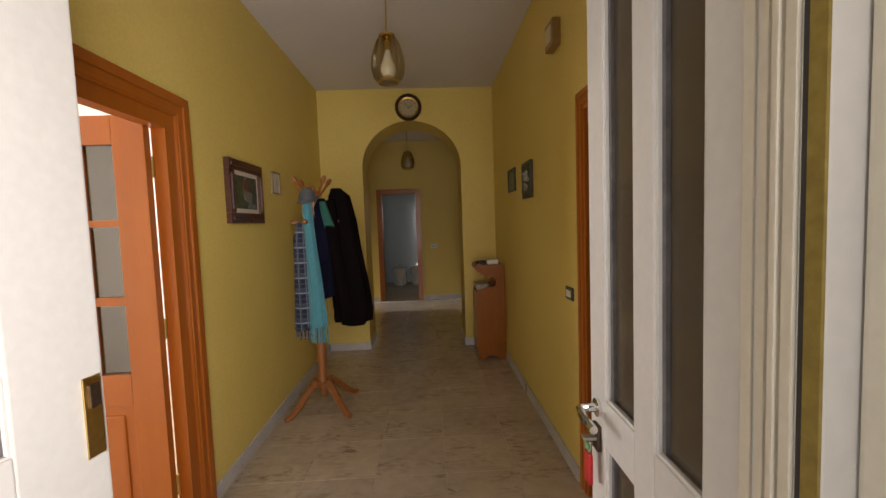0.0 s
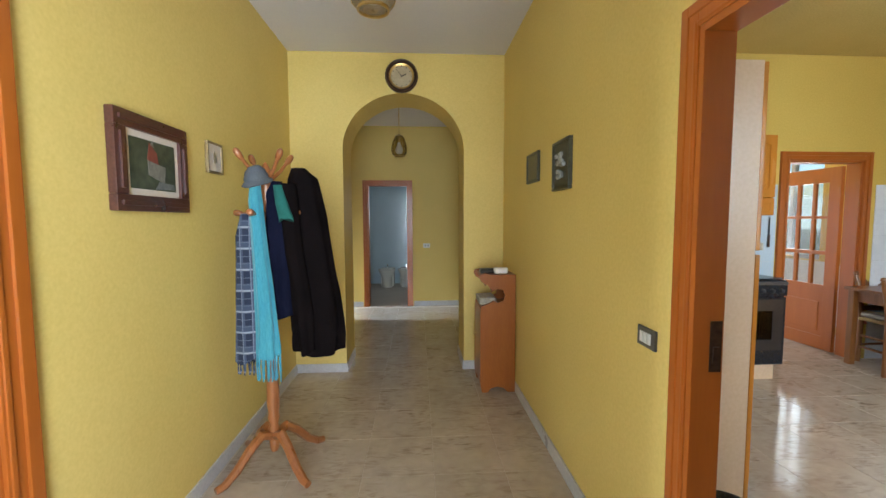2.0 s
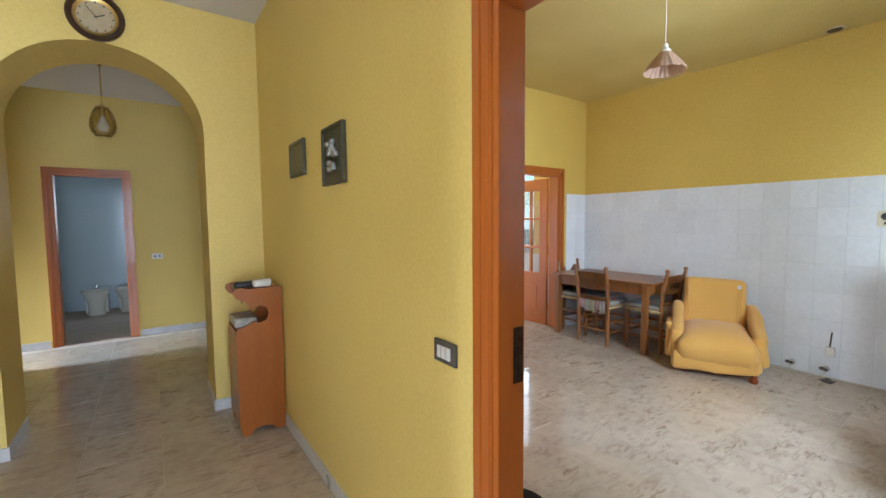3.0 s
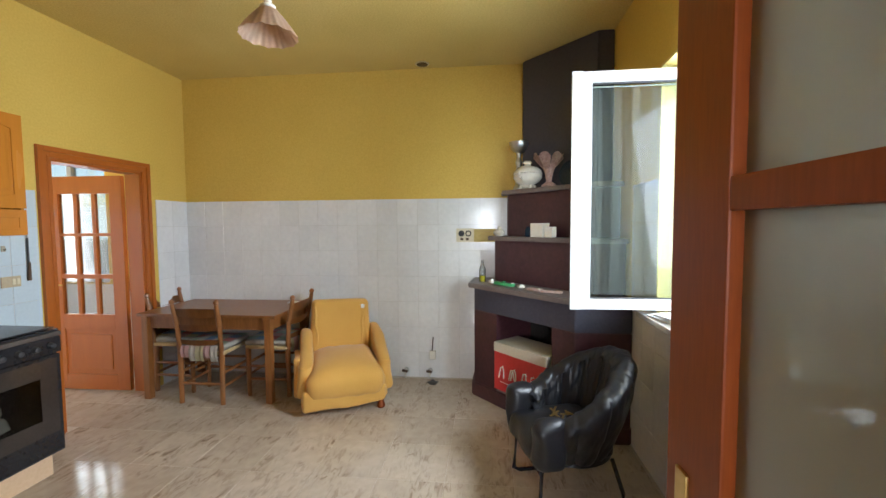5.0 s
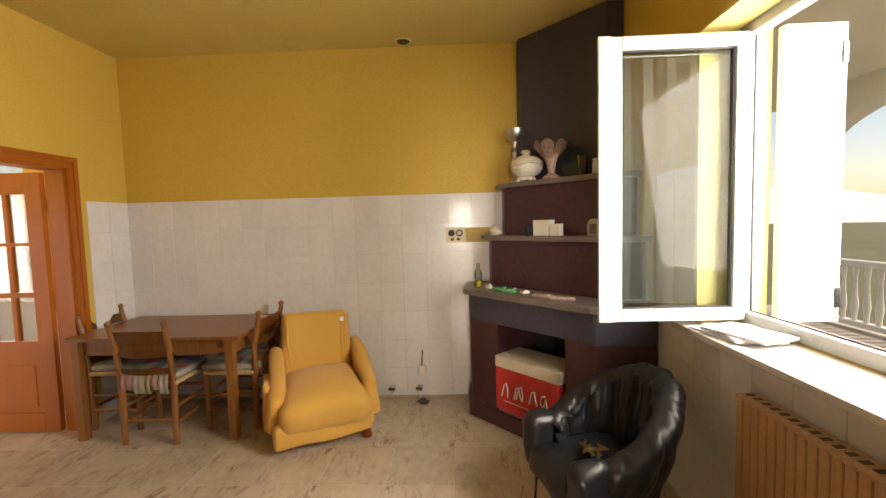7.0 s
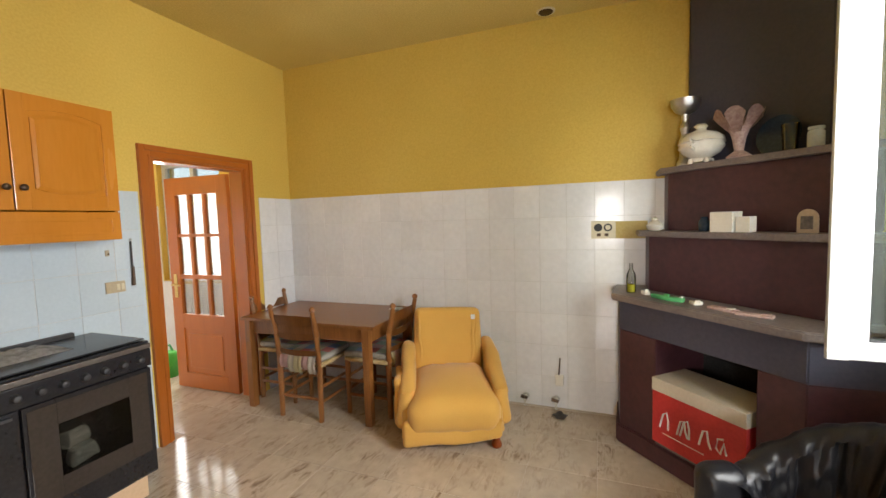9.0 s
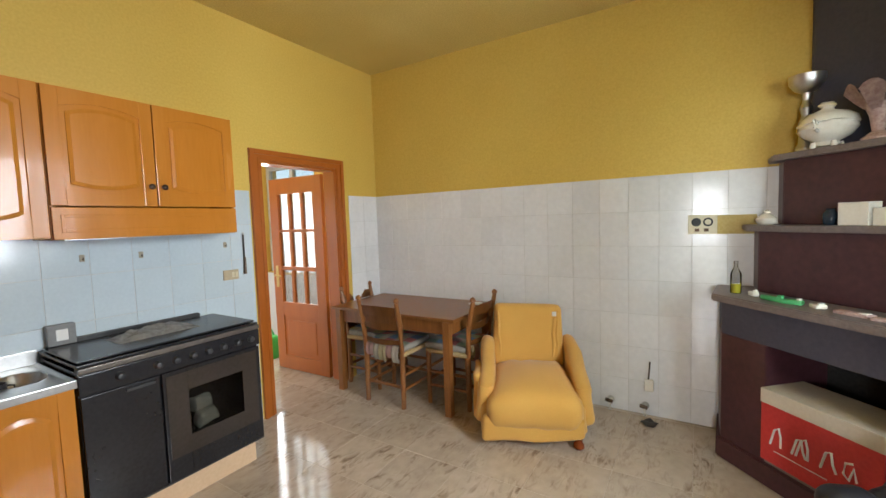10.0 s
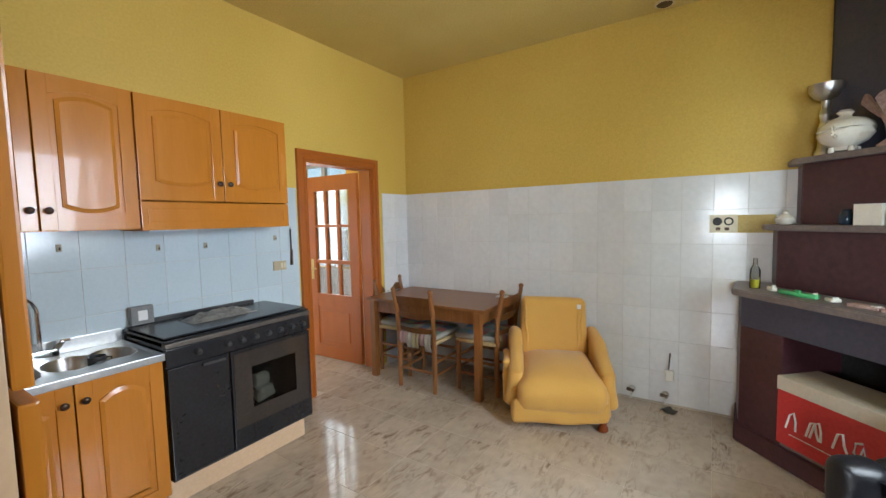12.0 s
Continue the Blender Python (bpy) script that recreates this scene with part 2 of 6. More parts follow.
def lathe(profile, n=24, at=(0, 0, 0), bm=None):
    """Turned shape: profile rows of (radius, z)."""
    own = bmesh.new()
    rings = []
    for r, z in profile:
        rings.append([own.verts.new((at[0] + max(r, 1e-4) * math.cos(2 * math.pi * i / n), at[1] + max(r, 1e-4) * math.sin(2 * math.pi * i / n), at[2] + z)) for i in range(n)])
    for a, b in zip(rings, rings[1:]):
        for i in range(n):
            own.faces.new((a[i], a[(i + 1) % n], b[(i + 1) % n], b[i]))
    loop = len(profile) > 3 and min(profile[0][0], profile[-1][0]) > 1e-3 and (Vector(profile[0]) - Vector(profile[-1])).length < 0.06
    if loop:
        for i in range(n):
            own.faces.new((rings[-1][i], rings[-1][(i + 1) % n], rings[0][(i + 1) % n], rings[0][i]))
        return add(bm, own)
    if profile[0][0] > 1e-3:
        own.faces.new(rings[0][::-1])
    if profile[-1][0] > 1e-3:
        own.faces.new(rings[-1])
    return add(bm, own)


def prism(points, z0, z1, bevel=0.0, bm=None):
    """Upright prism over a plan outline."""
    own = bmesh.new()
    f = own.faces.new([own.verts.new((x, y, z0)) for x, y in points])
    up = bmesh.ops.extrude_face_region(own, geom=[f])
    bmesh.ops.translate(own, vec=(0, 0, z1 - z0), verts=[v for v in up["geom"] if isinstance(v, bmesh.types.BMVert)])
    bmesh.ops.recalc_face_normals(own, faces=own.faces[:])
    if bevel:
        bmesh.ops.bevel(own, geom=own.edges[:], offset=bevel, segments=2, affect="EDGES")
    return add(bm, own)


def plate(points, depth, axis="y", bevel=0.0, bm=None):
    """Plate whose outline is given in (x, z), thick along y (or in (y, z), thick along x)."""
    own = prism(points, 0, depth, bevel)
    m = Matrix(((1, 0, 0, 0), (0, 0, 1, 0), (0, 1, 0, 0), (0, 0, 0, 1))) if axis == "y" else Matrix(((0, 0, 1, 0), (1, 0, 0, 0), (0, 1, 0, 0), (0, 0, 0, 1)))
    bmesh.ops.transform(own, matrix=m, verts=own.verts[:])
    bmesh.ops.recalc_face_normals(own, faces=own.faces[:])
    return add(bm, own)


def tube(points, r, n=8, bm=None, closed=False):
    """Bent bar through the points."""
    own = bmesh.new()
    pts = [Vector(p) for p in points]
    rings, up = [], Vector((0, 0, 1))
    for i, p in enumerate(pts):
        a, b = pts[max(i - 1, 0)], pts[min(i + 1, len(pts) - 1)]
        d = (b - a).normalized()
        s = d.cross(up)
        s = (s if s.length > 0.05 else d.cross(Vector((1, 0, 0)))).normalized()
        w = s.cross(d)
        rr = r[i] if isinstance(r, (list, tuple)) else r
        rings.append([own.verts.new(p + rr * (math.cos(2 * math.pi * k / n) * s + math.sin(2 * math.pi * k / n) * w)) for k in range(n)])
    for a, b in zip(rings, rings[1:]):
        for k in range(n):
            own.faces.new((a[k], a[(k + 1) % n], b[(k + 1) % n], b[k]))
    own.faces.new(rings[0][::-1])
    own.faces.new(rings[-1])
    bmesh.ops.recalc_face_normals(own, faces=own.faces[:])
    return add(bm, own)


def sheet(nu, nv, f, thick=0.0, bm=None):
    """Soft surface: f(u, v) gives a place for u, v in 0..1; thick makes it a closed slab."""
    own = bmesh.new()
    grid = [[own.verts.new(f(i / nu, j / nv)) for j in range(nv + 1)] for i in range(nu + 1)]
    for i in range(nu):
        for j in range(nv):
            own.faces.new((grid[i][j], grid[i + 1][j], grid[i + 1][j + 1], grid[i][j + 1]))
    if thick:
        bmesh.ops.solidify(own, geom=own.faces[:], thickness=thick)
    bmesh.ops.recalc_face_normals(own, faces=own.faces[:])
    return add(bm, own)


def puff(x0, x1, y0, y1, z0, z1, r, bm=None, seg=4, bulge=0.0):
    """Cushion-like rounded block."""
    own = bmesh.new()
    m = Matrix.LocRotScale(((x0 + x1) / 2, (y0 + y1) / 2, (z0 + z1) / 2), None, (x1 - x0, y1 - y0, z1 - z0))
    bmesh.ops.create_cube(own, size=1, matrix=m)
    bmesh.ops.bevel(own, geom=own.edges[:], offset=r, segments=seg, affect="EDGES", profile=0.5)
    if bulge:
        bmesh.ops.subdivide_edges(own, edges=[e for e in own.edges if e.calc_length() > 0.15], cuts=4, use_grid_fill=True)
        cx, cy = (x0 + x1) / 2, (y0 + y1) / 2
        for v in own.verts:
            if v.co.z > (z0 + z1) / 2:
                fx, fy = (v.co.x - cx) / (x1 - x0) * 2, (v.co.y - cy) / (y1 - y0) * 2
                v.co.z += bulge * max(0, 1 - fx * fx) * max(0, 1 - fy * fy)
    return add(bm, own)


def crumple(bm, amp, freq, seed=0.0):
    for v in bm.verts:
        n = noise.noise_vector(v.co * freq + Vector((seed, seed, seed)))
        v.co += Vector(n) * amp
    return bm


def part(name, bm, material, parent=None, label="", smooth=False):
    """Links a bmesh as one mesh object, under a thing or under a part."""
    me = bpy.data.meshes.new(name)
    bmesh.ops.scale(bm, vec=(K, K, K), verts=bm.verts[:])
    bmesh.ops.recalc_face_normals(bm, faces=bm.faces[:])
    bm.to_mesh(me)
    bm.free()
    me.materials.append(material)
    if smooth:
        me.polygons.foreach_set("use_smooth", [True] * len(me.polygons))
        me.set_sharp_from_angle(angle=radians(42))
    ob = new(name, me)
    ob.parent = parent
    if label:
        tagged(ob, label)
    return ob


def thing(name, x, y, z, label, category, rz=0, group="", kind=""):
    ob = new(name)
    ob.empty_display_size = 0.1
    ob.matrix_world = pose(x * K, y * K, z * K, 0, 0, rz)
    return tagged(ob, label, category, group, kind)


def spot(x, y, z, rx=0, ry=0, rz=0):
    return pose(x * K, y * K, z * K, rx, ry, rz)


def setting(name, bm, material, label, category="", smooth=False):
    return tagged(part(name, bm, material, None, "", smooth), label, category or name.split("_")[0], kind="structure")


def wall_along_y(x0, x1, y0, y1, z0, z1, holes=(), bm=None):
    y = y0
    for a, b, c, d in sorted(holes):
        bm = box(x0, x1, y, a, z0, z1, 0, bm)
        if c > z0:
            bm = box(x0, x1, a, b, z0, c, 0, bm)
        if d < z1:
            bm = box(x0, x1, a, b, d, z1, 0, bm)
        y = b
    return box(x0, x1, y, y1, z0, z1, 0, bm)


def wall_along_x(x0, x1, y0, y1, z0, z1, holes=(), bm=None):
    x = x0
    for a, b, c, d in sorted(holes):
        bm = box(x, a, y0, y1, z0, z1, 0, bm)
        if c > z0:
            bm = box(a, b, y0, y1, z0, c, 0, bm)
        if d < z1:
            bm = box(a, b, y0, y1, d, z1, 0, bm)
        x = b
    return box(x, x1, y0, y1, z0, z1, 0, bm)


# ---- setting: plan lines ----
XL, XR, XK, XE = 0.02, 2.055, 2.15, 6.38      # corridor walls, kitchen west and east walls
YF, YS, YA, YB, YN, YH = 2.3, 2.55, 6.785, 7.285, 6.79, 9.85  # front door, kitchen south wall, arch, kitchen north wall, hall end
ZC, ZK = 3.06, 3.125
KD = (3.14, 3.99, 0.0, 2.07)                 # kitchen doorway
LD = (3.19, 3.99, 0.0, 2.06)                 # side room doorway
BD = (4.985, 5.80, 0.0, 2.085)               # back room doorway
WIN = (3.42, 4.84, 1.03, 2.5)                # kitchen window

# floor bed and walls
setting("floor", box(-3.2, 7.0, 2.02, 12.6, -0.16, -0.0018), GROUT, "polished beige marble-look tiled floor with brown strokes", "floor")
setting("wall_west", wall_along_y(-0.09, XL, 2.3, YB, 0, ZC, [LD]), LEMON, "lemon yellow painted corridor wall", "wall")
setting("wall_middle_corridor_side", wall_along_y(XR, 2.10, 2.3, YB, 0, ZC, [KD]), LEMON, "lemon yellow painted corridor wall", "wall")
setting("wall_middle_kitchen_side", wall_along_y(2.10, XK, 2.2, YN, 0, ZK, [KD]), MUSTARD, "mustard yellow painted kitchen wall", "wall")
setting("wall_front", wall_along_x(-3.2, XR + 0.02, 2.06, 2.3, 0, 3.2, [(0.14, 1.74, 0, 2.45)]), PLASTER, "white plastered front wall", "wall")
setting("wall_south", wall_along_x(XK - 0.12, 7.0, 2.2, YS, 0, 3.3, [WIN]), MUSTARD, "smoke-darkened mustard kitchen wall with a window", "wall")
setting("wall_east", wall_along_y(XE, 6.6, 2.2, 11.0, 0, 3.3, [(7.75, 8.75, 0.95, 2.35)]), MUSTARD, "mustard yellow wall above white tiles", "wall")
setting("wall_north", wall_along_x(XK, XE, YN, 6.93, 0, ZK, [BD]), MUSTARD, "mustard yellow kitchen wall with a doorway", "wall")
arch = [(XL, 0), (0.507, 0), (0.507, 2.16)] + [(1.085 - 0.578 * math.cos(a * math.pi / 24), 2.16 + 0.53 * math.sin(a * math.pi / 24)) for a in range(1, 24)] + [(1.663, 2.16), (1.663, 0), (XR, 0), (XR, ZC), (XL, ZC)]
bm = plate(arch, YB - YA)
bmesh.ops.translate(bm, vec=(0, YA, 0), verts=bm.verts[:])
setting("wall_arch", bm, LEMON, "lemon yellow wall with a round arch", "wall")
bm = wall_along_y(-0.16, XL, YB, 8.95, 0, ZC)
setting("wall_hall_west", bm, LEMON, "lemon yellow hall wall", "wall")
setting("wall_hall_east", wall_along_y(XR, 2.2, YB, 8.95, 0, ZC), LEMON, "lemon yellow hall wall", "wall")
setting("wall_hall_end", wall_along_x(-3.2, 4.3, YH, 9.98, 0, 3.2, [(0.36, 1.05, 0, 2.08)]), LEMON, "lemon yellow end wall with a bathroom doorway", "wall")
setting("wall_side_passage", box(XK, 4.3, 8.8, 8.95, 0, 3.2), LEMON, "lemon yellow passage wall", "wall")
setting("wall_passage_east", wall_along_y(4.3, 4.45, 6.93, 11.0, 0, 3.2, [(9.05, 9.8, 0.9, 2.3)]), LEMON, "lemon yellow passage wall", "wall")
setting("wall_side_room", box(-3.2, -0.16, 8.8, 8.95, 0, 3.2), LEMON, "pale side room wall", "wall")
setting("wall_side_room_north", box(-3.2, -0.09, 6.2, 6.35, 0, 3.2), CEIL_W, "white side room wall", "wall")
setting("wall_outer_west", wall_along_y(-3.4, -3.2, 2.06, 12.6, 0, 3.2, [(3.2, 4.9, 0.8, 2.4), (9.0, 9.8, 0.4, 2.4)]), PLASTER, "white outer wall", "wall")
setting("wall_back_room", box(4.45, XE, 10.2, 10.35, 0, 3.2), TILE, "white tiled back room wall", "wall")
setting("wall_bathroom_north", wall_along_x(-3.4, 4.45, 12.4, 12.6, 0, 3.2, [(0.95, 1.5, 1.3, 2.2)]), TILE_B, "pale blue-grey tiled bathroom wall", "wall")
setting("wall_bathroom_west", box(-0.5, -0.35, 9.98, 12.4, 0, 3.2), TILE_B, "pale blue-grey tiled bathroom wall", "wall")
setting("wall_bathroom_east", box(1.9, 2.05, 9.98, 12.4, 0, 3.2), TILE_B, "pale blue-grey tiled bathroom wall", "wall")
setting("ceiling_corridor", box(-0.16, 2.10, 2.06, YB, ZC, ZC + 0.2), CEIL_W, "white painted corridor ceiling", "ceiling")
setting("ceiling_hall", box(-3.2, 4.45, YB, 12.6, ZC + 0.002, ZC + 0.2), CEIL_W, "white painted hall ceiling", "ceiling")
setting("ceiling_side_room", box(-3.2, -0.16, 2.06, YB, ZC - 0.1, ZC + 0.2), CEIL_W, "white painted side room ceiling", "ceiling")
setting("ceiling_kitchen", box(2.10, XE + 0.2, 2.06, 6.93, ZK, ZK + 0.2), CEIL_Y, "yellowed kitchen ceiling", "ceiling")
setting("ceiling_back_room", box(4.45, XE + 0.2, 6.93, 11.0, ZK - 0.2, ZK + 0.2), CEIL_W, "white back room ceiling", "ceiling")

# skirting
bm = box(XL, XL + 0.012, 2.3, 3.09, 0, 0.085, 0.002)
bm = box(XL, XL + 0.012, 4.09, YA, 0, 0.085, 0.002, bm)
bm = box(XR - 0.012, XR, 4.10, YA, 0, 0.085, 0.002, bm)
bm = box(XL + 0.012, 0.519, YA - 0.012, YA, 0, 0.085, 0.002, bm)
bm = box(1.651, XR - 0.012, YA - 0.012, YA, 0, 0.085, 0.002, bm)
bm = box(0.507, 0.519, YA, YB, 0, 0.085, 0.002, bm)
bm = box(1.651, 1.663, YA, YB, 0, 0.085, 0.002, bm)
bm = box(-3.1, 0.27, YH - 0.012, YH, 0, 0.085, 0.002, bm)
bm = box(1.14, 4.2, YH - 0.012, YH, 0, 0.085, 0.002, bm)
setting("baseboard", bm, SKIRT, "low grey marble skirting", "baseboard")

# outside: ground, terrace, porch
TERR = surf("pale terrace tile", (0.42, 0.39, 0.34), (0.55, 0.51, 0.45), 0.6, scale=1.5, fine=30, bump=0.1)
GROUND = surf("dry grass ground", (0.10, 0.11, 0.045), (0.17, 0.16, 0.08), 0.9, scale=0.3, fine=6, bump=0.3)
bm = bmesh.new()
bmesh.ops.create_grid(bm, x_segments=8, y_segments=8, size=600)
bmesh.ops.translate(bm, vec=(0, 0, -1.2), verts=bm.verts[:])
setting("ground", bm, GROUND, "dry grassy ground round the house", "ground")
setting("terrace", box(-4, 10, -1.9, 2.06, -1.2, -0.02), TERR, "pale terrace paving in front of the house", "pavement")
setting("ceiling_porch", box(-4, 10, -1.9, 2.2, 3.3, 3.5), PLASTER, "white porch ceiling", "ceiling")


# ---- doors, windows, trim ----
def casing(name, wood, face, side, a0, a1, top, along="y", w=0.105, proud=1.0):
    """Moulded architrave round a doorway. face: wall surface; side: +1 or -1, the way it stands out."""
    bm = None
    for lo, hi, d in ((0.0, w, 0.016), (w * 0.55, w * 0.98, 0.026), (w * 0.08, w * 0.24, 0.022)):
        f0, f1 = sorted((face, face + side * d * proud))
        for piece in ((a0 - hi, a0 - lo, 0, top + hi), (a1 + lo, a1 + hi, 0, top + hi), (a0 - lo, a1 + lo, top + lo, top + hi)):
            p, q, z0, z1 = piece
            bm = box(f0, f1, p, q, z0, z1, 0.004, bm) if along == "y" else box(p, q, f0, f1, z0, z1, 0.004, bm)
    return setting(name, bm, wood, "moulded orange-brown wooden door casing", "door frame")


def lining(name, wood, f0, f1, a0, a1, top, along="y", t=0.022):
    """Jamb boards inside the opening."""
    bm = None
    for p, q, z0, z1 in ((a0 - 0.001, a0 + t, 0, top), (a1 - t, a1 + 0.001, 0, top), (a0 + t, a1 - t, top - t, top + 0.001)):
        bm = box(f0, f1, p, q, z0, z1, 0.002, bm) if along == "y" else box(p, q, f0, f1, z0, z1, 0.002, bm)
    return setting(name, bm, wood, "orange-brown wooden door lining", "door frame")


def door_leaf(name, x, y, rz, label, wood, w, h, cols, rows, pane_mat, stile=0.125, panel=(0.16, 0.60), metal=BRASS, gap=0.012, handle_z=1.03, filling="pane", t=0.021, bar=0.016):
    """Glazed leaf hinged at its own origin, lying along +x. rows: (z0, z1) of each row of panes."""
    d = tagged(thing(name, x, y, 0, label, "door", rz), kind="structure")
    part("stile", box(0, stile, -t, t, gap, h, 0.004), wood, d)
    part("stile", box(w - stile, w, -t, t, gap, h, 0.004), wood, d)
    part("top_rail", box(stile, w - stile, -t, t, rows[-1][1], h, 0.003), wood, d)
    part("lock_rail", box(stile, w - stile, -t, t, panel[1], rows[0][0], 0.003), wood, d)
    part("bottom_rail", box(stile, w - stile, -t, t, gap, panel[0], 0.003), wood, d)
    p = box(stile - 0.005, w - stile + 0.005, -0.008, 0.008, panel[0] - 0.005, panel[1] + 0.005)
    p = box(stile + 0.05, w - stile - 0.05, -0.017, 0.017, panel[0] + 0.05, panel[1] - 0.05, 0.012, p)
    part("panel", p, wood, d)
    for (a, b), (c, e) in zip(rows, rows[1:]):
        part("glazing_bar", box(stile, w - stile, -bar, bar, b, c, 0.004), wood, d)
    pw = (w - 2 * stile - (cols - 1) * 0.035) / cols
    for z0, z1 in rows:
        for i in range(cols):
            x0 = stile + i * (pw + 0.035)
            if filling == "pane":
                part("pane", box(x0 - 0.004, x0 + pw + 0.004, -0.003, 0.003, z0 - 0.004, z1 + 0.004), pane_mat, d)
            else:
                pb = box(x0 - 0.004, x0 + pw + 0.004, -0.006, 0.006, z0 - 0.004, z1 + 0.004)
                part(filling, box(x0 + 0.045, x0 + pw - 0.045, -0.013, 0.013, z0 + 0.045, z1 - 0.045, 0.006, pb), pane_mat, d)
            if i:
                part("glazing_bar", box(x0 - 0.035, x0, -bar, bar, z0, z1, 0.004), wood, d)
    for s in (-1, 1):
        hd = part("handle", box(w - 0.085, w - 0.045, s * t, s * (t + 0.006), handle_z - 0.13, handle_z + 0.10, 0.003), metal, d, "brass handle plate")
        part("lever", tube([(w - 0.065, s * t, handle_z), (w - 0.065, s * 0.065, handle_z), (w - 0.10, s * 0.07, handle_z + 0.002), (w - 0.175, s * 0.068, handle_z - 0.004)], 0.009), metal, hd, smooth=True)
    part("lock_plate", box(w - 0.001, w + 0.003, -0.011, 0.011, handle_z - 0.12, handle_z + 0.10, 0.001), metal, d, "brass lock plate on the edge")
    for z in (0.25, 1.03, 1.80):
        part("hinge", rod((0.0, -t - 0.006, z - 0.05), (0.0, -t - 0.006, z + 0.05), 0.008), metal, d)
    return d


GRID3 = ((0.742, 1.085), (1.126, 1.488), (1.516, 1.886))
# side room
casing("trim_side_room", WOOD_D, XL, 1, 3.19, 3.985, 2.055)
lining("trim_side_room_lining", WOOD_D, -0.045, XL + 0.002, 3.185, 3.99, 2.06, t=0.075)
door_leaf("door_1", -0.03, 3.862, 180, "open orange-brown wooden door with nine small panes", WOOD_D, 0.78, 2.03, 3, ((0.83, 1.156), (1.197, 1.525), (1.557, 1.90)), PANE_G, stile=0.145, panel=(0.16, 0.68))
# kitchen
casing("trim_kitchen", WOOD_D, XR, -1, 3.14, 3.99, 2.06, w=0.078, proud=0.45)
casing("trim_kitchen_inside", WOOD_D, XK, 1, 3.14, 3.99, 2.06, proud=0.45)
lining("trim_kitchen_lining", WOOD_D, XR - 0.002, XK + 0.002, 3.14, 3.99, 2.06)
strike = box(2.108, 2.146, 3.966, 3.969, 1.02, 1.18, 0.001)
strike = box(2.117, 2.137, 3.960, 3.967, 1.05, 1.10, 0.001, strike)
setting("trim_strike_plate", strike, BRONZE, "dark metal strike plate in the door lining", "strike plate")
door_leaf("door_2", 2.19, 3.185, 1.0, "open dark red-brown wooden kitchen door with patterned panes", WOOD_R, 0.875, 2.04, 2, ((1.0, 1.585), (1.635, 1.93)), PANE_F, stile=0.172, panel=(0.16, 0.86), t=0.026, bar=0.025)
# back room
casing("trim_back_room", WOOD_D, YN, -1, BD[0], BD[1], 2.08, "x", 0.09)
lining("trim_back_room_lining", WOOD_D, YN - 0.002, 6.935, BD[0], BD[1], 2.085, "x")
door_leaf("door_3", 5.775, 6.955, 91, "open orange-brown wooden door with nine small panes", WOOD_D, 0.78, 2.05, 3, GRID3, PANE_D)
# bathroom
casing("trim_bathroom", WOOD_D, YH, -1, 0.365, 1.045, 2.08, "x", 0.08)
lining("trim_bathroom_lining", WOOD_D, YH - 0.002, 9.985, 0.36, 1.05, 2.085, "x")


# front door: two white leaves in a cream frame
OCHRE = surf("yellowed door seal", (0.22, 0.15, 0.03), (0.34, 0.25, 0.06), 0.6, scale=8, bump=0.1)
PUTTY = surf("grey glazing putty", (0.09, 0.085, 0.09), (0.17, 0.16, 0.165), 0.7, scale=14, fine=50, bump=0.3)


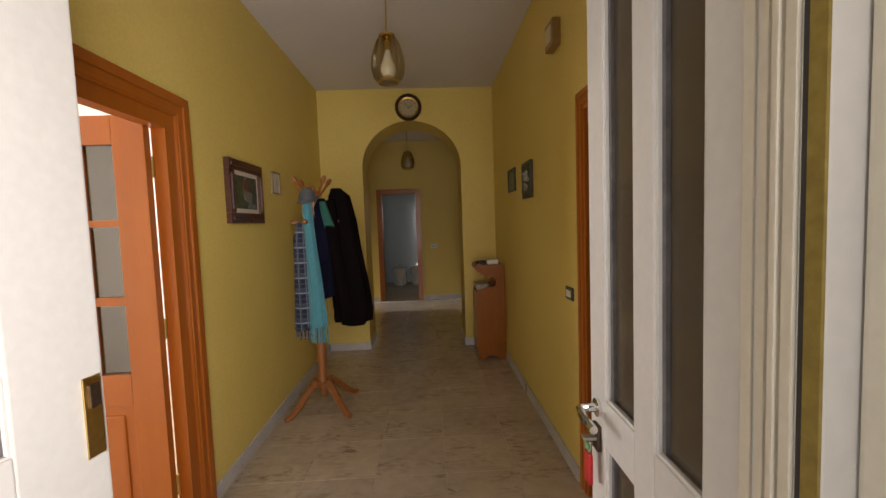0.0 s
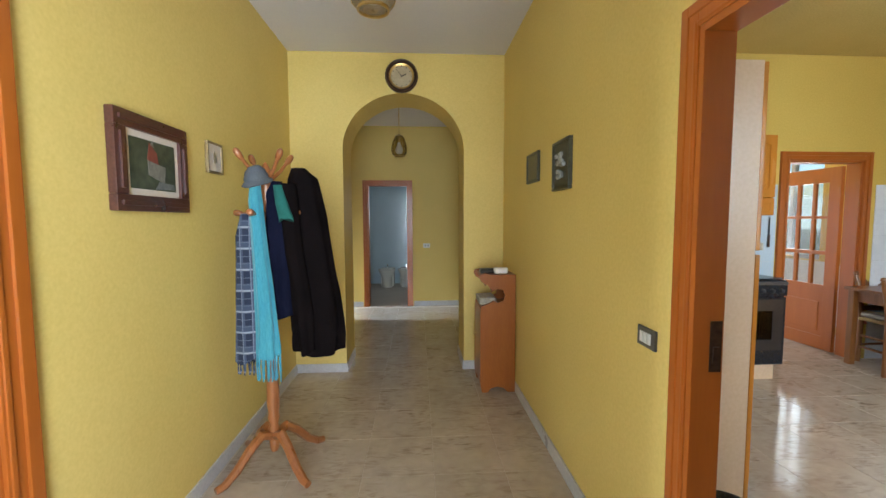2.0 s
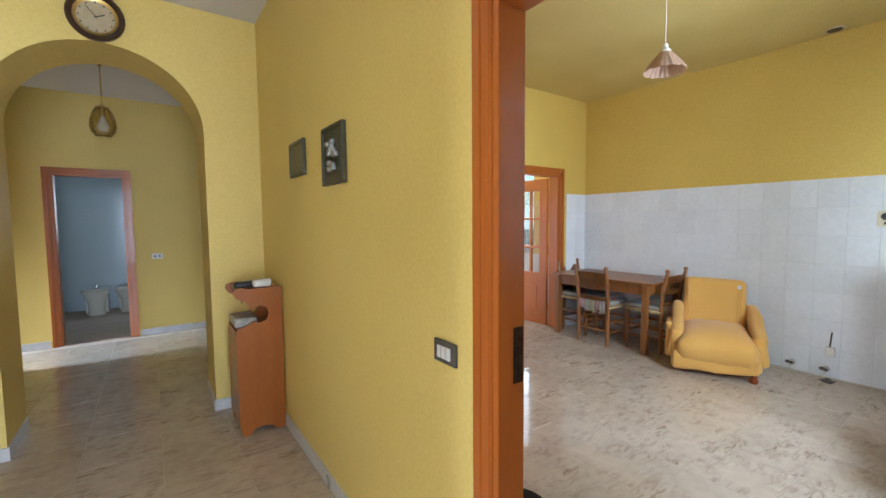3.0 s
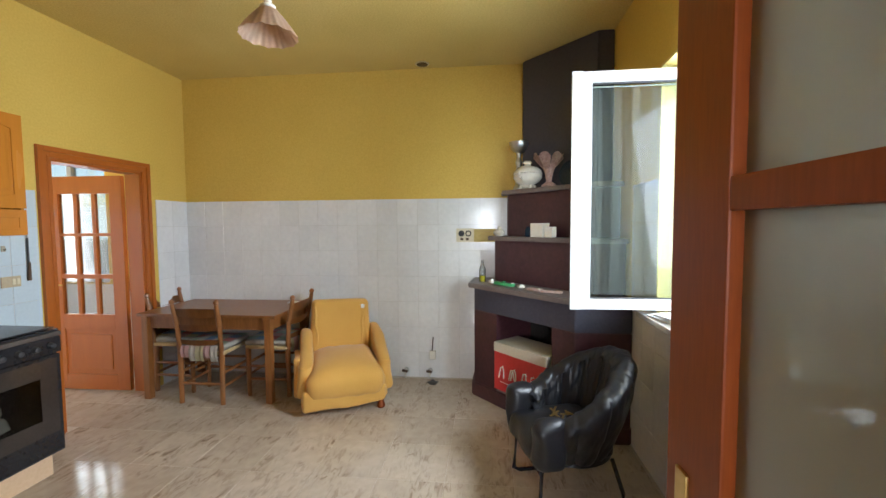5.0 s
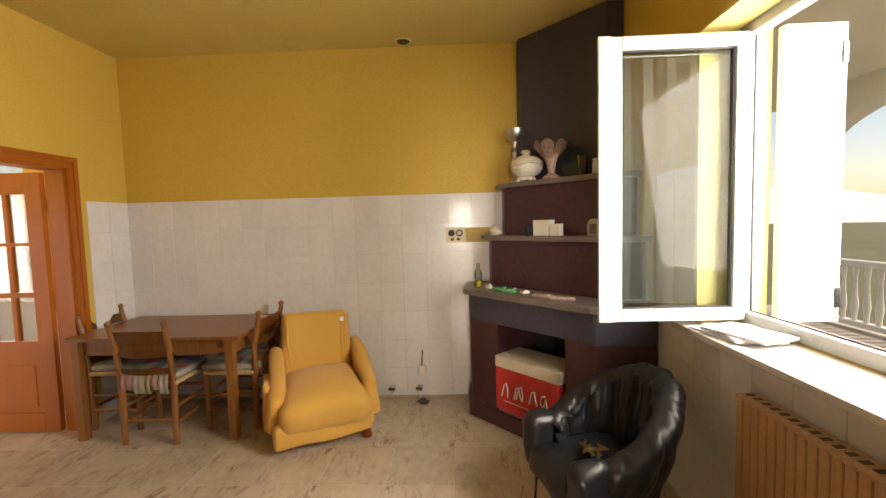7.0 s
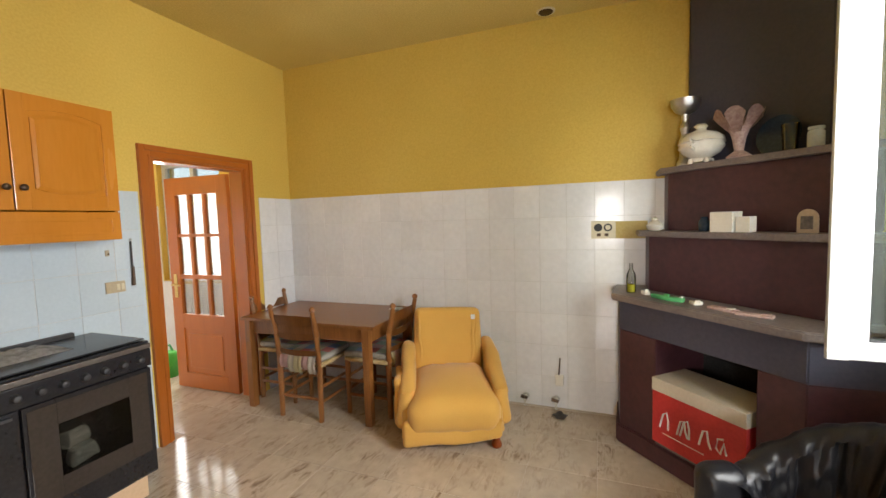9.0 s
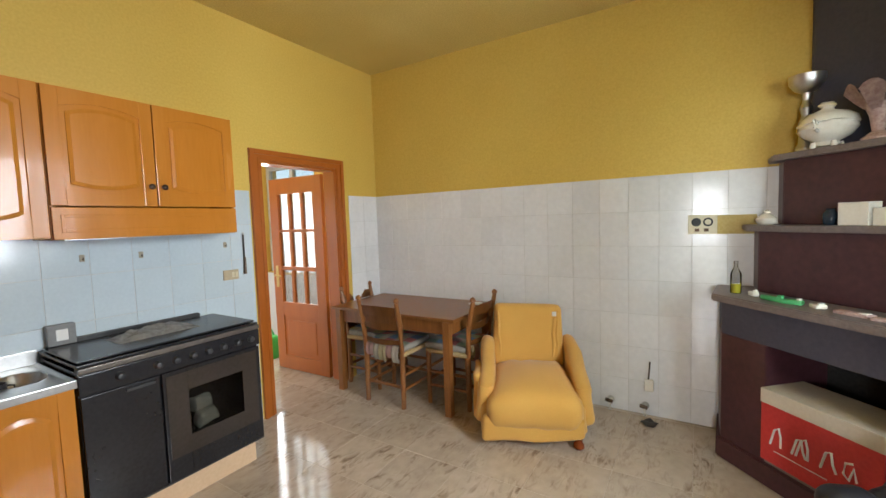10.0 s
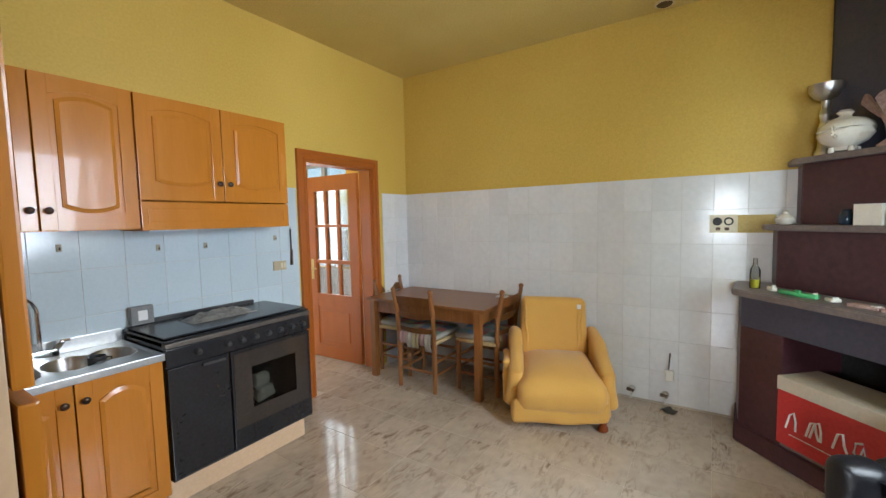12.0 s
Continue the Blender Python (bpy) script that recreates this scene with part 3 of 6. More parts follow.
def front_leaf(name, x, y, rz, label, hardware):
    d = tagged(thing(name, x, y, 0, label, "front door", rz), kind="structure")
    w, h, t = 0.688, 2.36, 0.025
    mid = (0.35, 0.435)
    free = 0.588 if hardware else 0.47
    part("stile", box(0, 0.20, -t, t, 0.01, h, 0.004), WHITE, d)
    part("stile", box(free, w, -t, t, 0.01, h, 0.006), WHITE, d)
    if hardware:
        part("mullion", box(mid[0], mid[1], -t, t, 0.15, h - 0.1, 0.006), WHITE, d)
        bays = ((0.20, mid[0]), (mid[1], free))
    else:
        bays = ((0.20, free),)
    for a, b in bays:
        for z0, z1 in ((0.01, 0.15), (0.90, 1.02), (h - 0.1, h)):
            part("rail", box(a, b, -t, t, z0, z1, 0.004), WHITE, d)
        for z0, z1 in ((0.15, 0.90), (1.02, h - 0.1)):
            part("pane", box(a - 0.004, b + 0.004, -0.003, 0.003, z0 - 0.004, z1 + 0.004), PANE_W, d)
            bd = gk = None
            for s in (-1, 1):
                y0, y1 = sorted((s * 0.012, s * (t - 0.004)))
                g0, g1 = sorted((s * 0.0035, s * 0.0125))
                for p, q, lo, hi in ((a, a + 0.008, z0, z1), (b - 0.008, b, z0, z1), (a + 0.008, b - 0.008, z0, z0 + 0.008), (a + 0.008, b - 0.008, z1 - 0.008, z1)):
                    bd = box(p, q, y0, y1, lo, hi, 0.002, bd)
                for p, q in ((a, a + 0.02), (b - 0.02, b)):
                    gk = box(p, q, g0, g1, z0, z1, 0.0, gk)
            part("glazing_bead", bd, WHITE, d)
            part("gasket", gk, PUTTY, d, "uneven grey putty line")
    if hardware:
        for a, b, e in ((0.034, 0.05, 0.006), (0.056, 0.066, 0.009), (0.074, 0.088, 0.006), (0.098, 0.118, 0.004)):
            part("stile_moulding", box(a, b, t - 0.001, t + e, 0.012, h - 0.002, 0.002), CREAM, d)
        part("seal", box(0.0, 0.022, t - 0.001, t + 0.003, 0.012, h - 0.002, 0.001), OCHRE, d, "yellowed foam seal")
        part("seal_groove", box(0.022, 0.030, t - 0.001, t + 0.002, 0.012, h - 0.002, 0.0005), BLACKP, d, "dark seal groove")
        for s in (-1, 1):
            hd = part("handle", lathe([(0.024, 0), (0.024, 0.008), (0.012, 0.012), (0.012, 0.03), (0, 0.03)]), CHROME, d, "chrome door handle", True)
            hd.matrix_basis = spot(w - 0.055, s * t, 0.985, -90 * s)
            part("lever", tube([(w - 0.055, s * 0.05, 0.985), (w - 0.055, s * 0.075, 0.985), (w - 0.09, s * 0.083, 0.985), (w - 0.165, s * 0.08, 0.98)], 0.011), CHROME, d, "chrome lever", True)
            part("lock_rose", box(w - 0.075, w - 0.035, s * t, s * (t + 0.012), 0.87, 0.94, 0.004), BRONZE, d)
        part("lock_plate", box(w - 0.001, w + 0.003, -0.012, 0.012, 0.84, 1.06, 0.001), STEEL, d)
    else:
        part("strike_plate", box(w - 0.06, w - 0.012, -t - 0.006, -t, 0.92, 1.13, 0.003), BRASS, d, "worn brass lock plate")
        part("latch", box(w - 0.05, w - 0.022, -t - 0.014, -t - 0.004, 1.05, 1.11, 0.003), BRONZE, d)
    for z in (0.3, 1.2, 2.05):
        part("hinge", rod((0, -t - 0.004, z - 0.06), (0, -t - 0.004, z + 0.06), 0.005), WHITE, d)
    return d


front_leaf("door_5", 1.694, 2.315, 88.5, "open white front door leaf with textured dark panes", True)
front_leaf("door_6", 0.245, 2.32, 81.8, "open white front door leaf with a brass lock plate", False)
bm = None
for d, a, b in ((0.0, 0.0, 0.03), (0.03, 0.0, 0.05), (0.06, 0.0, 0.075)):
    bm = box(1.708 + d * 0.5, 1.76, 2.07 + d, 2.312 - d * 0.3, 0, 2.46, 0.006, bm)
bm = box(1.74, 1.90, 2.02, 2.065, 0, 2.56, 0.008, bm)
bm = box(1.77, 1.87, 2.0, 2.03, 0, 2.53, 0.008, bm)
bm = box(0.12, 0.21, 2.07, 2.33, 0, 2.46, 0.006, bm)
bm = box(0.02, 0.14, 2.02, 2.065, 0, 2.56, 0.008, bm)
bm = box(0.12, 1.76, 2.07, 2.33, 2.40, 2.46, 0.006, bm)
bm = box(0.14, 1.74, 2.02, 2.065, 2.45, 2.56, 0.008, bm)
setting("trim_front_door", bm, CREAM, "moulded cream front door frame", "door frame")

# keys in the front door lock
keys = thing("key_bunch", 1.711, 2.945, 0.905, "keys with a red fob and green tag hanging from the lock", "keys", 88.5)
part("key", box(-0.012, 0.012, 0.03, 0.07, -0.004, 0.004, 0.001), STEEL, keys)
RED = surf("red plastic", (0.50, 0.015, 0.02), (0.62, 0.03, 0.035), 0.35, bump=0.0)
GREEN = surf("green plastic", (0.06, 0.34, 0.12), (0.10, 0.45, 0.18), 0.4, bump=0.0)
part("ring", tube([(0.016 * math.cos(a * 0.55), 0.055, -0.02 + 0.016 * math.sin(a * 0.55)) for a in range(12)], 0.0018, 6), STEEL, keys)
part("fob", box(-0.018, 0.018, 0.049, 0.061, -0.125, -0.04, 0.005), RED, keys, "red plastic fob")
part("tag", box(-0.005, 0.03, 0.05, 0.056, -0.05, -0.022, 0.003), GREEN, keys, "green plastic tag")

# kitchen window
win = tagged(thing("window_1", 4.13, 2.33, 1.04, "white two-leaf window, both leaves open inward", "window"), kind="structure")
for a, b, c, e in ((-0.70, -0.64, 0.0, 1.46), (0.64, 0.70, 0.0, 1.46), (-0.64, 0.64, 0.0, 0.06), (-0.64, 0.64, 1.40, 1.46)):
    part("window_frame", box(a, b, -0.035, 0.03, c, e, 0.004), PVC, win)
part("gasket", box(-0.645, 0.645, -0.012, -0.004, 0.058, 0.066, 0.001, box(0.634, 0.642, -0.012, -0.004, 0.06, 1.40, 0.001)), BLACKP, win, "dark rubber gasket")
setting("window_sill", box(3.36, 4.88, 2.36, 2.655, 1.0, 1.032, 0.006), SILL, "polished grey marble window sill", "window sill")
setting("window_reveal", box(4.83, 4.842, 2.2, 2.552, 1.03, 2.5, 0.0, box(3.43, 4.83, 2.37, 2.552, 2.488, 2.502)), surf("pale yellow reveal paint", (0.66, 0.54, 0.20), (0.74, 0.62, 0.26), 0.5, bump=0.08), "pale yellow window reveal", "window reveal")


def sash(name, x, y, rz, label, flip, w=0.685, st=0.085):
    """Window leaf hinged at its origin, along +x; flip: side on which the glazing bead shows."""
    h = 1.385
    s = tagged(thing(name, x, y, 1.062, label, "window leaf", rz), kind="structure")
    for a, b, c, e in ((0, 0.06, 0, h), (w - st, w, 0, h), (0.06, w - st, 0, 0.062), (0.06, w - st, h - 0.062, h)):
        part("frame", box(a, b, -0.028, 0.028, c, e, 0.006), PVC, s)
    part("cover_strip", box(w - 0.03, w + 0.032, flip * 0.018, flip * 0.038, 0.0, h, 0.005), PVC, s)
    part("pane", box(0.05, w - st + 0.007, -0.004, 0.004, 0.055, h - 0.055), PANE_S, s)
    g = box(0.06, 0.068, -0.012, 0.012, 0.062, h - 0.062)
    g = box(w - st - 0.008, w - st, -0.012, 0.012, 0.062, h - 0.062, 0, g)
    g = box(0.068, w - st - 0.008, -0.012, 0.012, 0.062, 0.07, 0, g)
    part("gasket", box(0.068, w - st - 0.008, -0.012, 0.012, h - 0.07, h - 0.062, 0, g), BLACKP, s)
    for z in (0.12, 0.69, 1.26):
        part("hinge", rod((-0.012, flip * -0.03, z - 0.04), (-0.012, flip * -0.03, z + 0.04), 0.008), PVC, s)
    return s


sash("window_2", 4.772, 2.365, 90, "white window leaf open into the room, with net curtain", 1)
sash("window_3", 3.462, 2.365, 87, "white window leaf open into the room", -1, 0.505, 0.125)
NET = bpy.data.materials.new("white net curtain")
NET.use_nodes = True
t = NET.node_tree
b = t.nodes["Principled BSDF"]
b.inputs["Base Color"].default_value = (0.80, 0.80, 0.78, 1)
b.inputs["Roughness"].default_value = 0.9
tr, mx, nz, mr = (t.nodes.new("ShaderNode" + n) for n in ("BsdfTransparent", "MixShader", "TexNoise", "MapRange"))
nz.inputs["Scale"].default_value = 220
mr.inputs["To Min"].default_value, mr.inputs["To Max"].default_value = 0.04, 0.16
t.links.new(nz.outputs["Fac"], mr.inputs["Value"])
t.links.new(mr.outputs["Result"], mx.inputs[0])
t.links.new(tr.outputs[0], mx.inputs[1])
t.links.new(b.outputs[0], mx.inputs[2])
t.links.new(mx.outputs[0], t.nodes["Material Output"].inputs[0])
LACE = bpy.data.materials.new("white lace curtain")
LACE.use_nodes = True
t = LACE.node_tree
t.nodes.remove(t.nodes["Principled BSDF"])
df, tl, tr, m1, m2, nz, mr = (t.nodes.new("ShaderNode" + n) for n in ("BsdfDiffuse", "BsdfTranslucent", "BsdfTransparent", "MixShader", "MixShader", "TexNoise", "MapRange"))
df.inputs["Color"].default_value = tl.inputs["Color"].default_value = (0.78, 0.79, 0.80, 1)
nz.inputs["Scale"].default_value = 220
mr.inputs["To Min"].default_value, mr.inputs["To Max"].default_value = 0.35, 0.62
m1.inputs[0].default_value = 0.5
t.links.new(df.outputs[0], m1.inputs[1])
t.links.new(tl.outputs[0], m1.inputs[2])
t.links.new(nz.outputs["Fac"], mr.inputs["Value"])
t.links.new(mr.outputs["Result"], m2.inputs[0])
t.links.new(tr.outputs[0], m2.inputs[1])
t.links.new(m1.outputs[0], m2.inputs[2])
t.links.new(m2.outputs[0], t.nodes["Material Output"].inputs[0])
for nm, x, sgn, lab in (("net_curtain", 4.815, 1, "white net curtain gathered on the open window leaf"), ("net_curtain", 3.428, -1, "white embroidered net curtain on the open window leaf")):
    c = thing(nm, x, 2.36, 1.13, lab, "curtain")
    part("cloth", sheet(60, 16, lambda u, v: (sgn * 0.012 * math.sin(u * 31 + 0.6 * math.sin(v * 3)) ** 3 * (0.5 + 0.5 * v) + sgn * 0.012, 0.05 + (0.56 if sgn > 0 else 0.33) * u, 0.01 + 1.23 * v)), NET if sgn > 0 else LACE, c, smooth=True)
    part("rod", rod((sgn * 0.012, 0.02, 1.25), (sgn * 0.012, 0.64 if sgn > 0 else 0.5, 1.25), 0.005), PVC, c)
    if sgn < 0:
        EMB = surf("grey embroidery thread", (0.16, 0.16, 0.18), (0.25, 0.25, 0.27), 0.8, bump=0.0)
        for z in (0.18, 0.50, 0.80, 1.10):
            part("embroidery", tube([(-0.03, 0.27 + 0.11 * math.cos(a * 0.42), z + 0.045 * math.sin(a * 0.42)) for a in range(16)], 0.004, 6), EMB, c, "dark oval embroidery")
            part("embroidery", tube([(-0.03, 0.08 + 0.36 * a / 10, z - 0.03 + 0.02 * math.sin(a)) for a in range(11)], 0.003, 6), EMB, c)
# outer shutter, folded back
sh = thing("window_shutter", 4.79, 2.2, 1.04, "white outside shutter folded open", "shutter")
part("board", box(-0.025, 0.02, -0.30, -0.01, 0.0, 1.44, 0.005), WHITE, sh)
for z in (0.12, 1.30):
    part("hinge", box(-0.034, -0.024, -0.30, -0.275, z - 0.05, z + 0.05, 0.002), BLACKM, sh)
# papers on the sill
for i, (x, y, a, h) in enumerate(((4.60, 2.52, 12, 0.010), (4.56, 2.50, -8, 0.012), (4.52, 2.51, 20, 0.012))):
    p = thing("magazine", x, y, 1.032 + (0, 0.0105, 0.023)[i], "white printed magazine lying on the window sill", "magazine", a, "magazines on the sill")
    part("page_block", box(-0.145, 0.145, -0.10, 0.10, 0, h, 0.002), PAPER, p)
    part("cover", box(-0.147, 0.147, -0.102, 0.102, h, h + 0.0008), (surf("blue-grey print", (0.45, 0.52, 0.60), (0.62, 0.66, 0.70), 0.4, scale=20) if i != 1 else PAPER), p)

# back room window
w4 = tagged(thing("window_4", 6.47, 8.25, 0.95, "white closed back room window", "window"), kind="structure")
for a, b, c, e in ((-0.50, -0.44, 0, 1.4), (0.44, 0.50, 0, 1.4), (-0.44, 0.44, 0, 0.06), (-0.44, 0.44, 1.34, 1.4), (-0.03, 0.03, 0.06, 1.34)):
    part("window_frame", box(-0.03, 0.03, a, b, c, e, 0.004), PVC, w4)
for a, b in ((-0.44, -0.03), (0.03, 0.44)):
    part("pane", box(-0.003, 0.003, a, b, 0.06, 1.34), PANE, w4)

# ---- porch ----
for x in (-2.2, 1.2, 5.4, 9.2):
    p = thing("porch_pillar", x, -1.6, -0.02, "white square porch pillar", "pillar", group="porch pillars")
    part("shaft", box(-0.19, 0.19, -0.19, 0.19, 0.12, 2.35, 0.01), PLASTER, p)
    part("base", box(-0.23, 0.23, -0.23, 0.23, 0, 0.12, 0.01), PLASTER, p)
for x0, x1 in ((-2.01, 1.01), (1.39, 5.21), (5.59, 9.01)):
    c, r = (x0 + x1) / 2, (x1 - x0) / 2
    pts = [(x0 - 0.19, 2.35), (x0, 2.35)] + [(c - r * math.cos(a * math.pi / 20), 2.35 + 0.7 * math.sin(a * math.pi / 20)) for a in range(1, 20)] + [(x1, 2.35), (x1 + 0.19, 2.35), (x1 + 0.19, 3.3), (x0 - 0.19, 3.3)]
    bm = plate(pts, 0.34)
    bmesh.ops.translate(bm, vec=(0, -1.77, 0), verts=bm.verts[:])
    setting("wall_porch_arch", bm, PLASTER, "white porch arch", "wall")
rail = tagged(thing("balustrade", 0, -1.6, -0.02, "white balustrade along the terrace edge", "balustrade"))
for x0, x1 in ((1.43, 5.17), (5.63, 8.97)):
    part("handrail", box(x0, x1, -0.07, 0.07, 0.86, 0.94, 0.01), WHITE, rail)
    part("footrail", box(x0, x1, -0.06, 0.06, 0.05, 0.12, 0.01), WHITE, rail)
    n = int((x1 - x0) / 0.16)
    for i in range(n):
        part("baluster", lathe([(0.03, 0.12), (0.03, 0.2), (0.045, 0.32), (0.028, 0.5), (0.022, 0.66), (0.032, 0.78), (0.032, 0.86)], 8, (x0 + (i + 0.5) * (x1 - x0) / n, 0, 0)), WHITE, rail)
LEAF = surf("far woodland with haze glow", (0.09, 0.12, 0.06), (0.18, 0.21, 0.12), 0.9, scale=0.02, fine=0.3, bump=0.0)
# Pale blue emission paints distance haze over the woodland colour.
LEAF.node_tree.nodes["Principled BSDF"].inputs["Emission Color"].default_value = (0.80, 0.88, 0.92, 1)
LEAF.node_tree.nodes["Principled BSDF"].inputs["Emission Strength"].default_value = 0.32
bm = bmesh.new()
for k in range(3):
    r0, h0 = 130 + 90 * k, 9 + 10 * k
    ring = [(r0 * math.cos(a * math.pi / 60 + math.pi), r0 * math.sin(a * math.pi / 60 + math.pi), h0 * (0.6 + noise.noise(Vector((a * 0.13, k * 7.1, 0))) * 0.9)) for a in range(-20, 81)]
    for p, q in zip(ring, ring[1:]):
        v = [bm.verts.new(c) for c in ((p[0], p[1], -3), (q[0], q[1], -3), (q[0] * 1.25, q[1] * 1.25, max(1, q[2])), (p[0] * 1.25, p[1] * 1.25, max(1, p[2])))]
        bm.faces.new(v)
setting("backdrop", bm, LEAF, "wooded hills far off, haze put on as a pale glow", "hills")

# ---- tiles (pieces) ----
random.seed(11)


def tiles(parent_name, cells, size, material, name="tile", tilt=0.0025):
    """One shared tile mesh, an object for each cell: (x, y, z) of its centre."""
    a, b, c = size
    bm = box(-a / 2, a / 2, -b / 2, b / 2, -c / 2, c / 2)
    bmesh.ops.bevel(bm, geom=bm.edges[:], offset=0.0016, segments=1, affect="EDGES")
    first = part(name, bm, material, bpy.data.objects[parent_name])
    for i, p in enumerate(cells):
        ob = first if i == 0 else new(name, first.data)
        ob.parent = first.parent
        ob.location = Vector(p) * K
        ob.rotation_euler = [random.gauss(0, tilt) for _ in range(3)]


TH, TW, G = 1.837 / 7, 0.21, 0.0024
JOINT = surf("pale tile joint", (0.56, 0.55, 0.53), (0.66, 0.65, 0.63), 0.7, bump=0.05)
part("joint_bed", box(XE - 0.005, XE, 3.22, YN, 0, 7 * TH), JOINT, bpy.data.objects["wall_east"])
part("joint_bed", box(2.605, 4.884, YN - 0.003, YN, 2 * TH, 7 * TH, 0, box(XE - 0.42, XE, YN - 0.003, YN, 0, 7 * TH)), JOINT, bpy.data.objects["wall_north"])
part("joint_bed", box(2.32, 5.26, YS, YS + 0.003, 0, 0.995), JOINT, bpy.data.objects["wall_south"])
tiles("wall_east", [(XE - 0.001, YN - (i + 0.5) * TW, (j + 0.5) * TH) for i in range(17) for j in range(7)], (0.014, TW - G, TH - G), TILE)
# Tiles left of the doorway: the sky's blue reflection is put into their colour.
tiles("wall_north", [(3.235 + (i + 0.5) * TW, YN + 0.001, (j + 0.5) * TH) for i in range(-3, 8) for j in range(2, 7) if 3.235 + (i + 1) * TW < 4.9], (TW - G, 0.014, TH - G), TILE_B)
tiles("wall_north", [(XE - (i + 0.5) * TW, YN + 0.001, (j + 0.5) * TH) for i in range(2) for j in range(7)], (TW - G, 0.014, TH - G), TILE)
# Narrow column by the casing, with the same painted sky tint.
tiles("wall_north", [(4.795, YN + 0.001, (j + 0.5) * TH) for j in range(7)], (0.175, 0.014, TH - G), TILE_B)
tiles("wall_south", [(5.26 - (i + 0.5) * TW, YS - 0.001, (j + 0.5) * TH) for i in range(14) for j in range(7) if j < 3 or i < 2], (TW - G, 0.014, TH - G), TILE)
tiles("wall_south", [(5.26 - (i + 0.5) * TW, YS - 0.001, 0.892) for i in range(2, 14)], (TW - G, 0.014, 0.205), TILE)
FT = 0.42
cells = []
for i in range(-1, 16):
    for j in range(-9, 11):
        x, y = 0.88 + (i - 2 + 0.5) * FT, 5.93 + (j + 0.5) * FT
        inside = (0.0 < x < 2.06 and 2.2 < y < 9.9) or (2.2 < x < 6.4 and 2.6 < y < 6.8) or (2.05 < x < 2.2 and 3.1 < y < 4.0) or (4.9 < x < 5.9 and 6.8 < y < 8.4)
        if inside:
            cells.append((x, y, -0.006))
tiles("floor", cells, (FT - 0.003, FT - 0.003, 0.012), FLOOR, tilt=0.0006)


# ---- kitchen ----
def outline(x0, x1, z0, z1, up, down, n=20):
    """Panel outline with a bowed top (up) and bottom (down)."""
    pts = [(x0 + (x1 - x0) * i / n, z0 - down * (1 - (2 * i / n - 1) ** 2)) for i in range(n + 1)]
    return pts + [(x1 - (x1 - x0) * i / n, z1 + up * (1 - (2 * i / n - 1) ** 2)) for i in range(n + 1)]


def move(bm, x=0, y=0, z=0):
    bmesh.ops.translate(bm, vec=(x, y, z), verts=bm.verts[:])
    return bm


def cabinet_door(parent, x0, x1, z0, z1, y, wood, knob, up=0.035, down=0.0, s=0.062):
    """Framed door with a raised bowed panel; its face looks along -y."""
    d = part("door", box(x0, x1, y, y + 0.014, z0, z1, 0.003), wood, parent)
    fr = box(x0, x0 + s, y - 0.008, y + 0.001, z0, z1, 0.003)
    fr = box(x1 - s, x1, y - 0.008, y + 0.001, z0, z1, 0.003, fr)
    n = 20
    a, b = x0 + s, x1 - s
    top = [(a, z1), (a, z1 - s - up)] + [(a + (b - a) * i / n, z1 - s - up + up * (1 - (2 * i / n - 1) ** 2)) for i in range(1, n)] + [(b, z1 - s - up), (b, z1)]
    bot = [(a, z0), (b, z0), (b, z0 + s + down)] + [(b - (b - a) * i / n, z0 + s + down - down * (1 - (2 * i / n - 1) ** 2)) for i in range(1, n)] + [(a, z0 + s + down)]
    for pts in (top, bot):
        fr = add(fr, move(plate(pts, 0.009), y=y - 0.008))
    part("door_frame", fr, wood, d)
    pn = move(plate(outline(a + 0.022, b - 0.022, z0 + s + down + 0.022, z1 - s - up - 0.022, up, down), 0.012), y=y - 0.007)
    front = [f for f in pn.faces if f.normal.y < -0.9 or f.normal.y > 0.9]
    front = [f for f in front if abs(f.calc_center_median().y - (y - 0.007)) < 1e-4]
    bmesh.ops.inset_region(pn, faces=front, thickness=0.02, depth=0.0)
    for f in front:
        for v in f.verts:
            v.co.y -= 0.006
    part("panel", pn, wood, d)
    if knob:
        k = part("knob", lathe([(0.006, 0), (0.006, 0.012), (0.016, 0.018), (0.017, 0.024), (0.010, 0.030), (0, 0.031)], 14), BRONZE, d, "dark bronze knob", True)
        k.matrix_basis = spot(knob[0], y - 0.007, knob[1], 90)
    return d


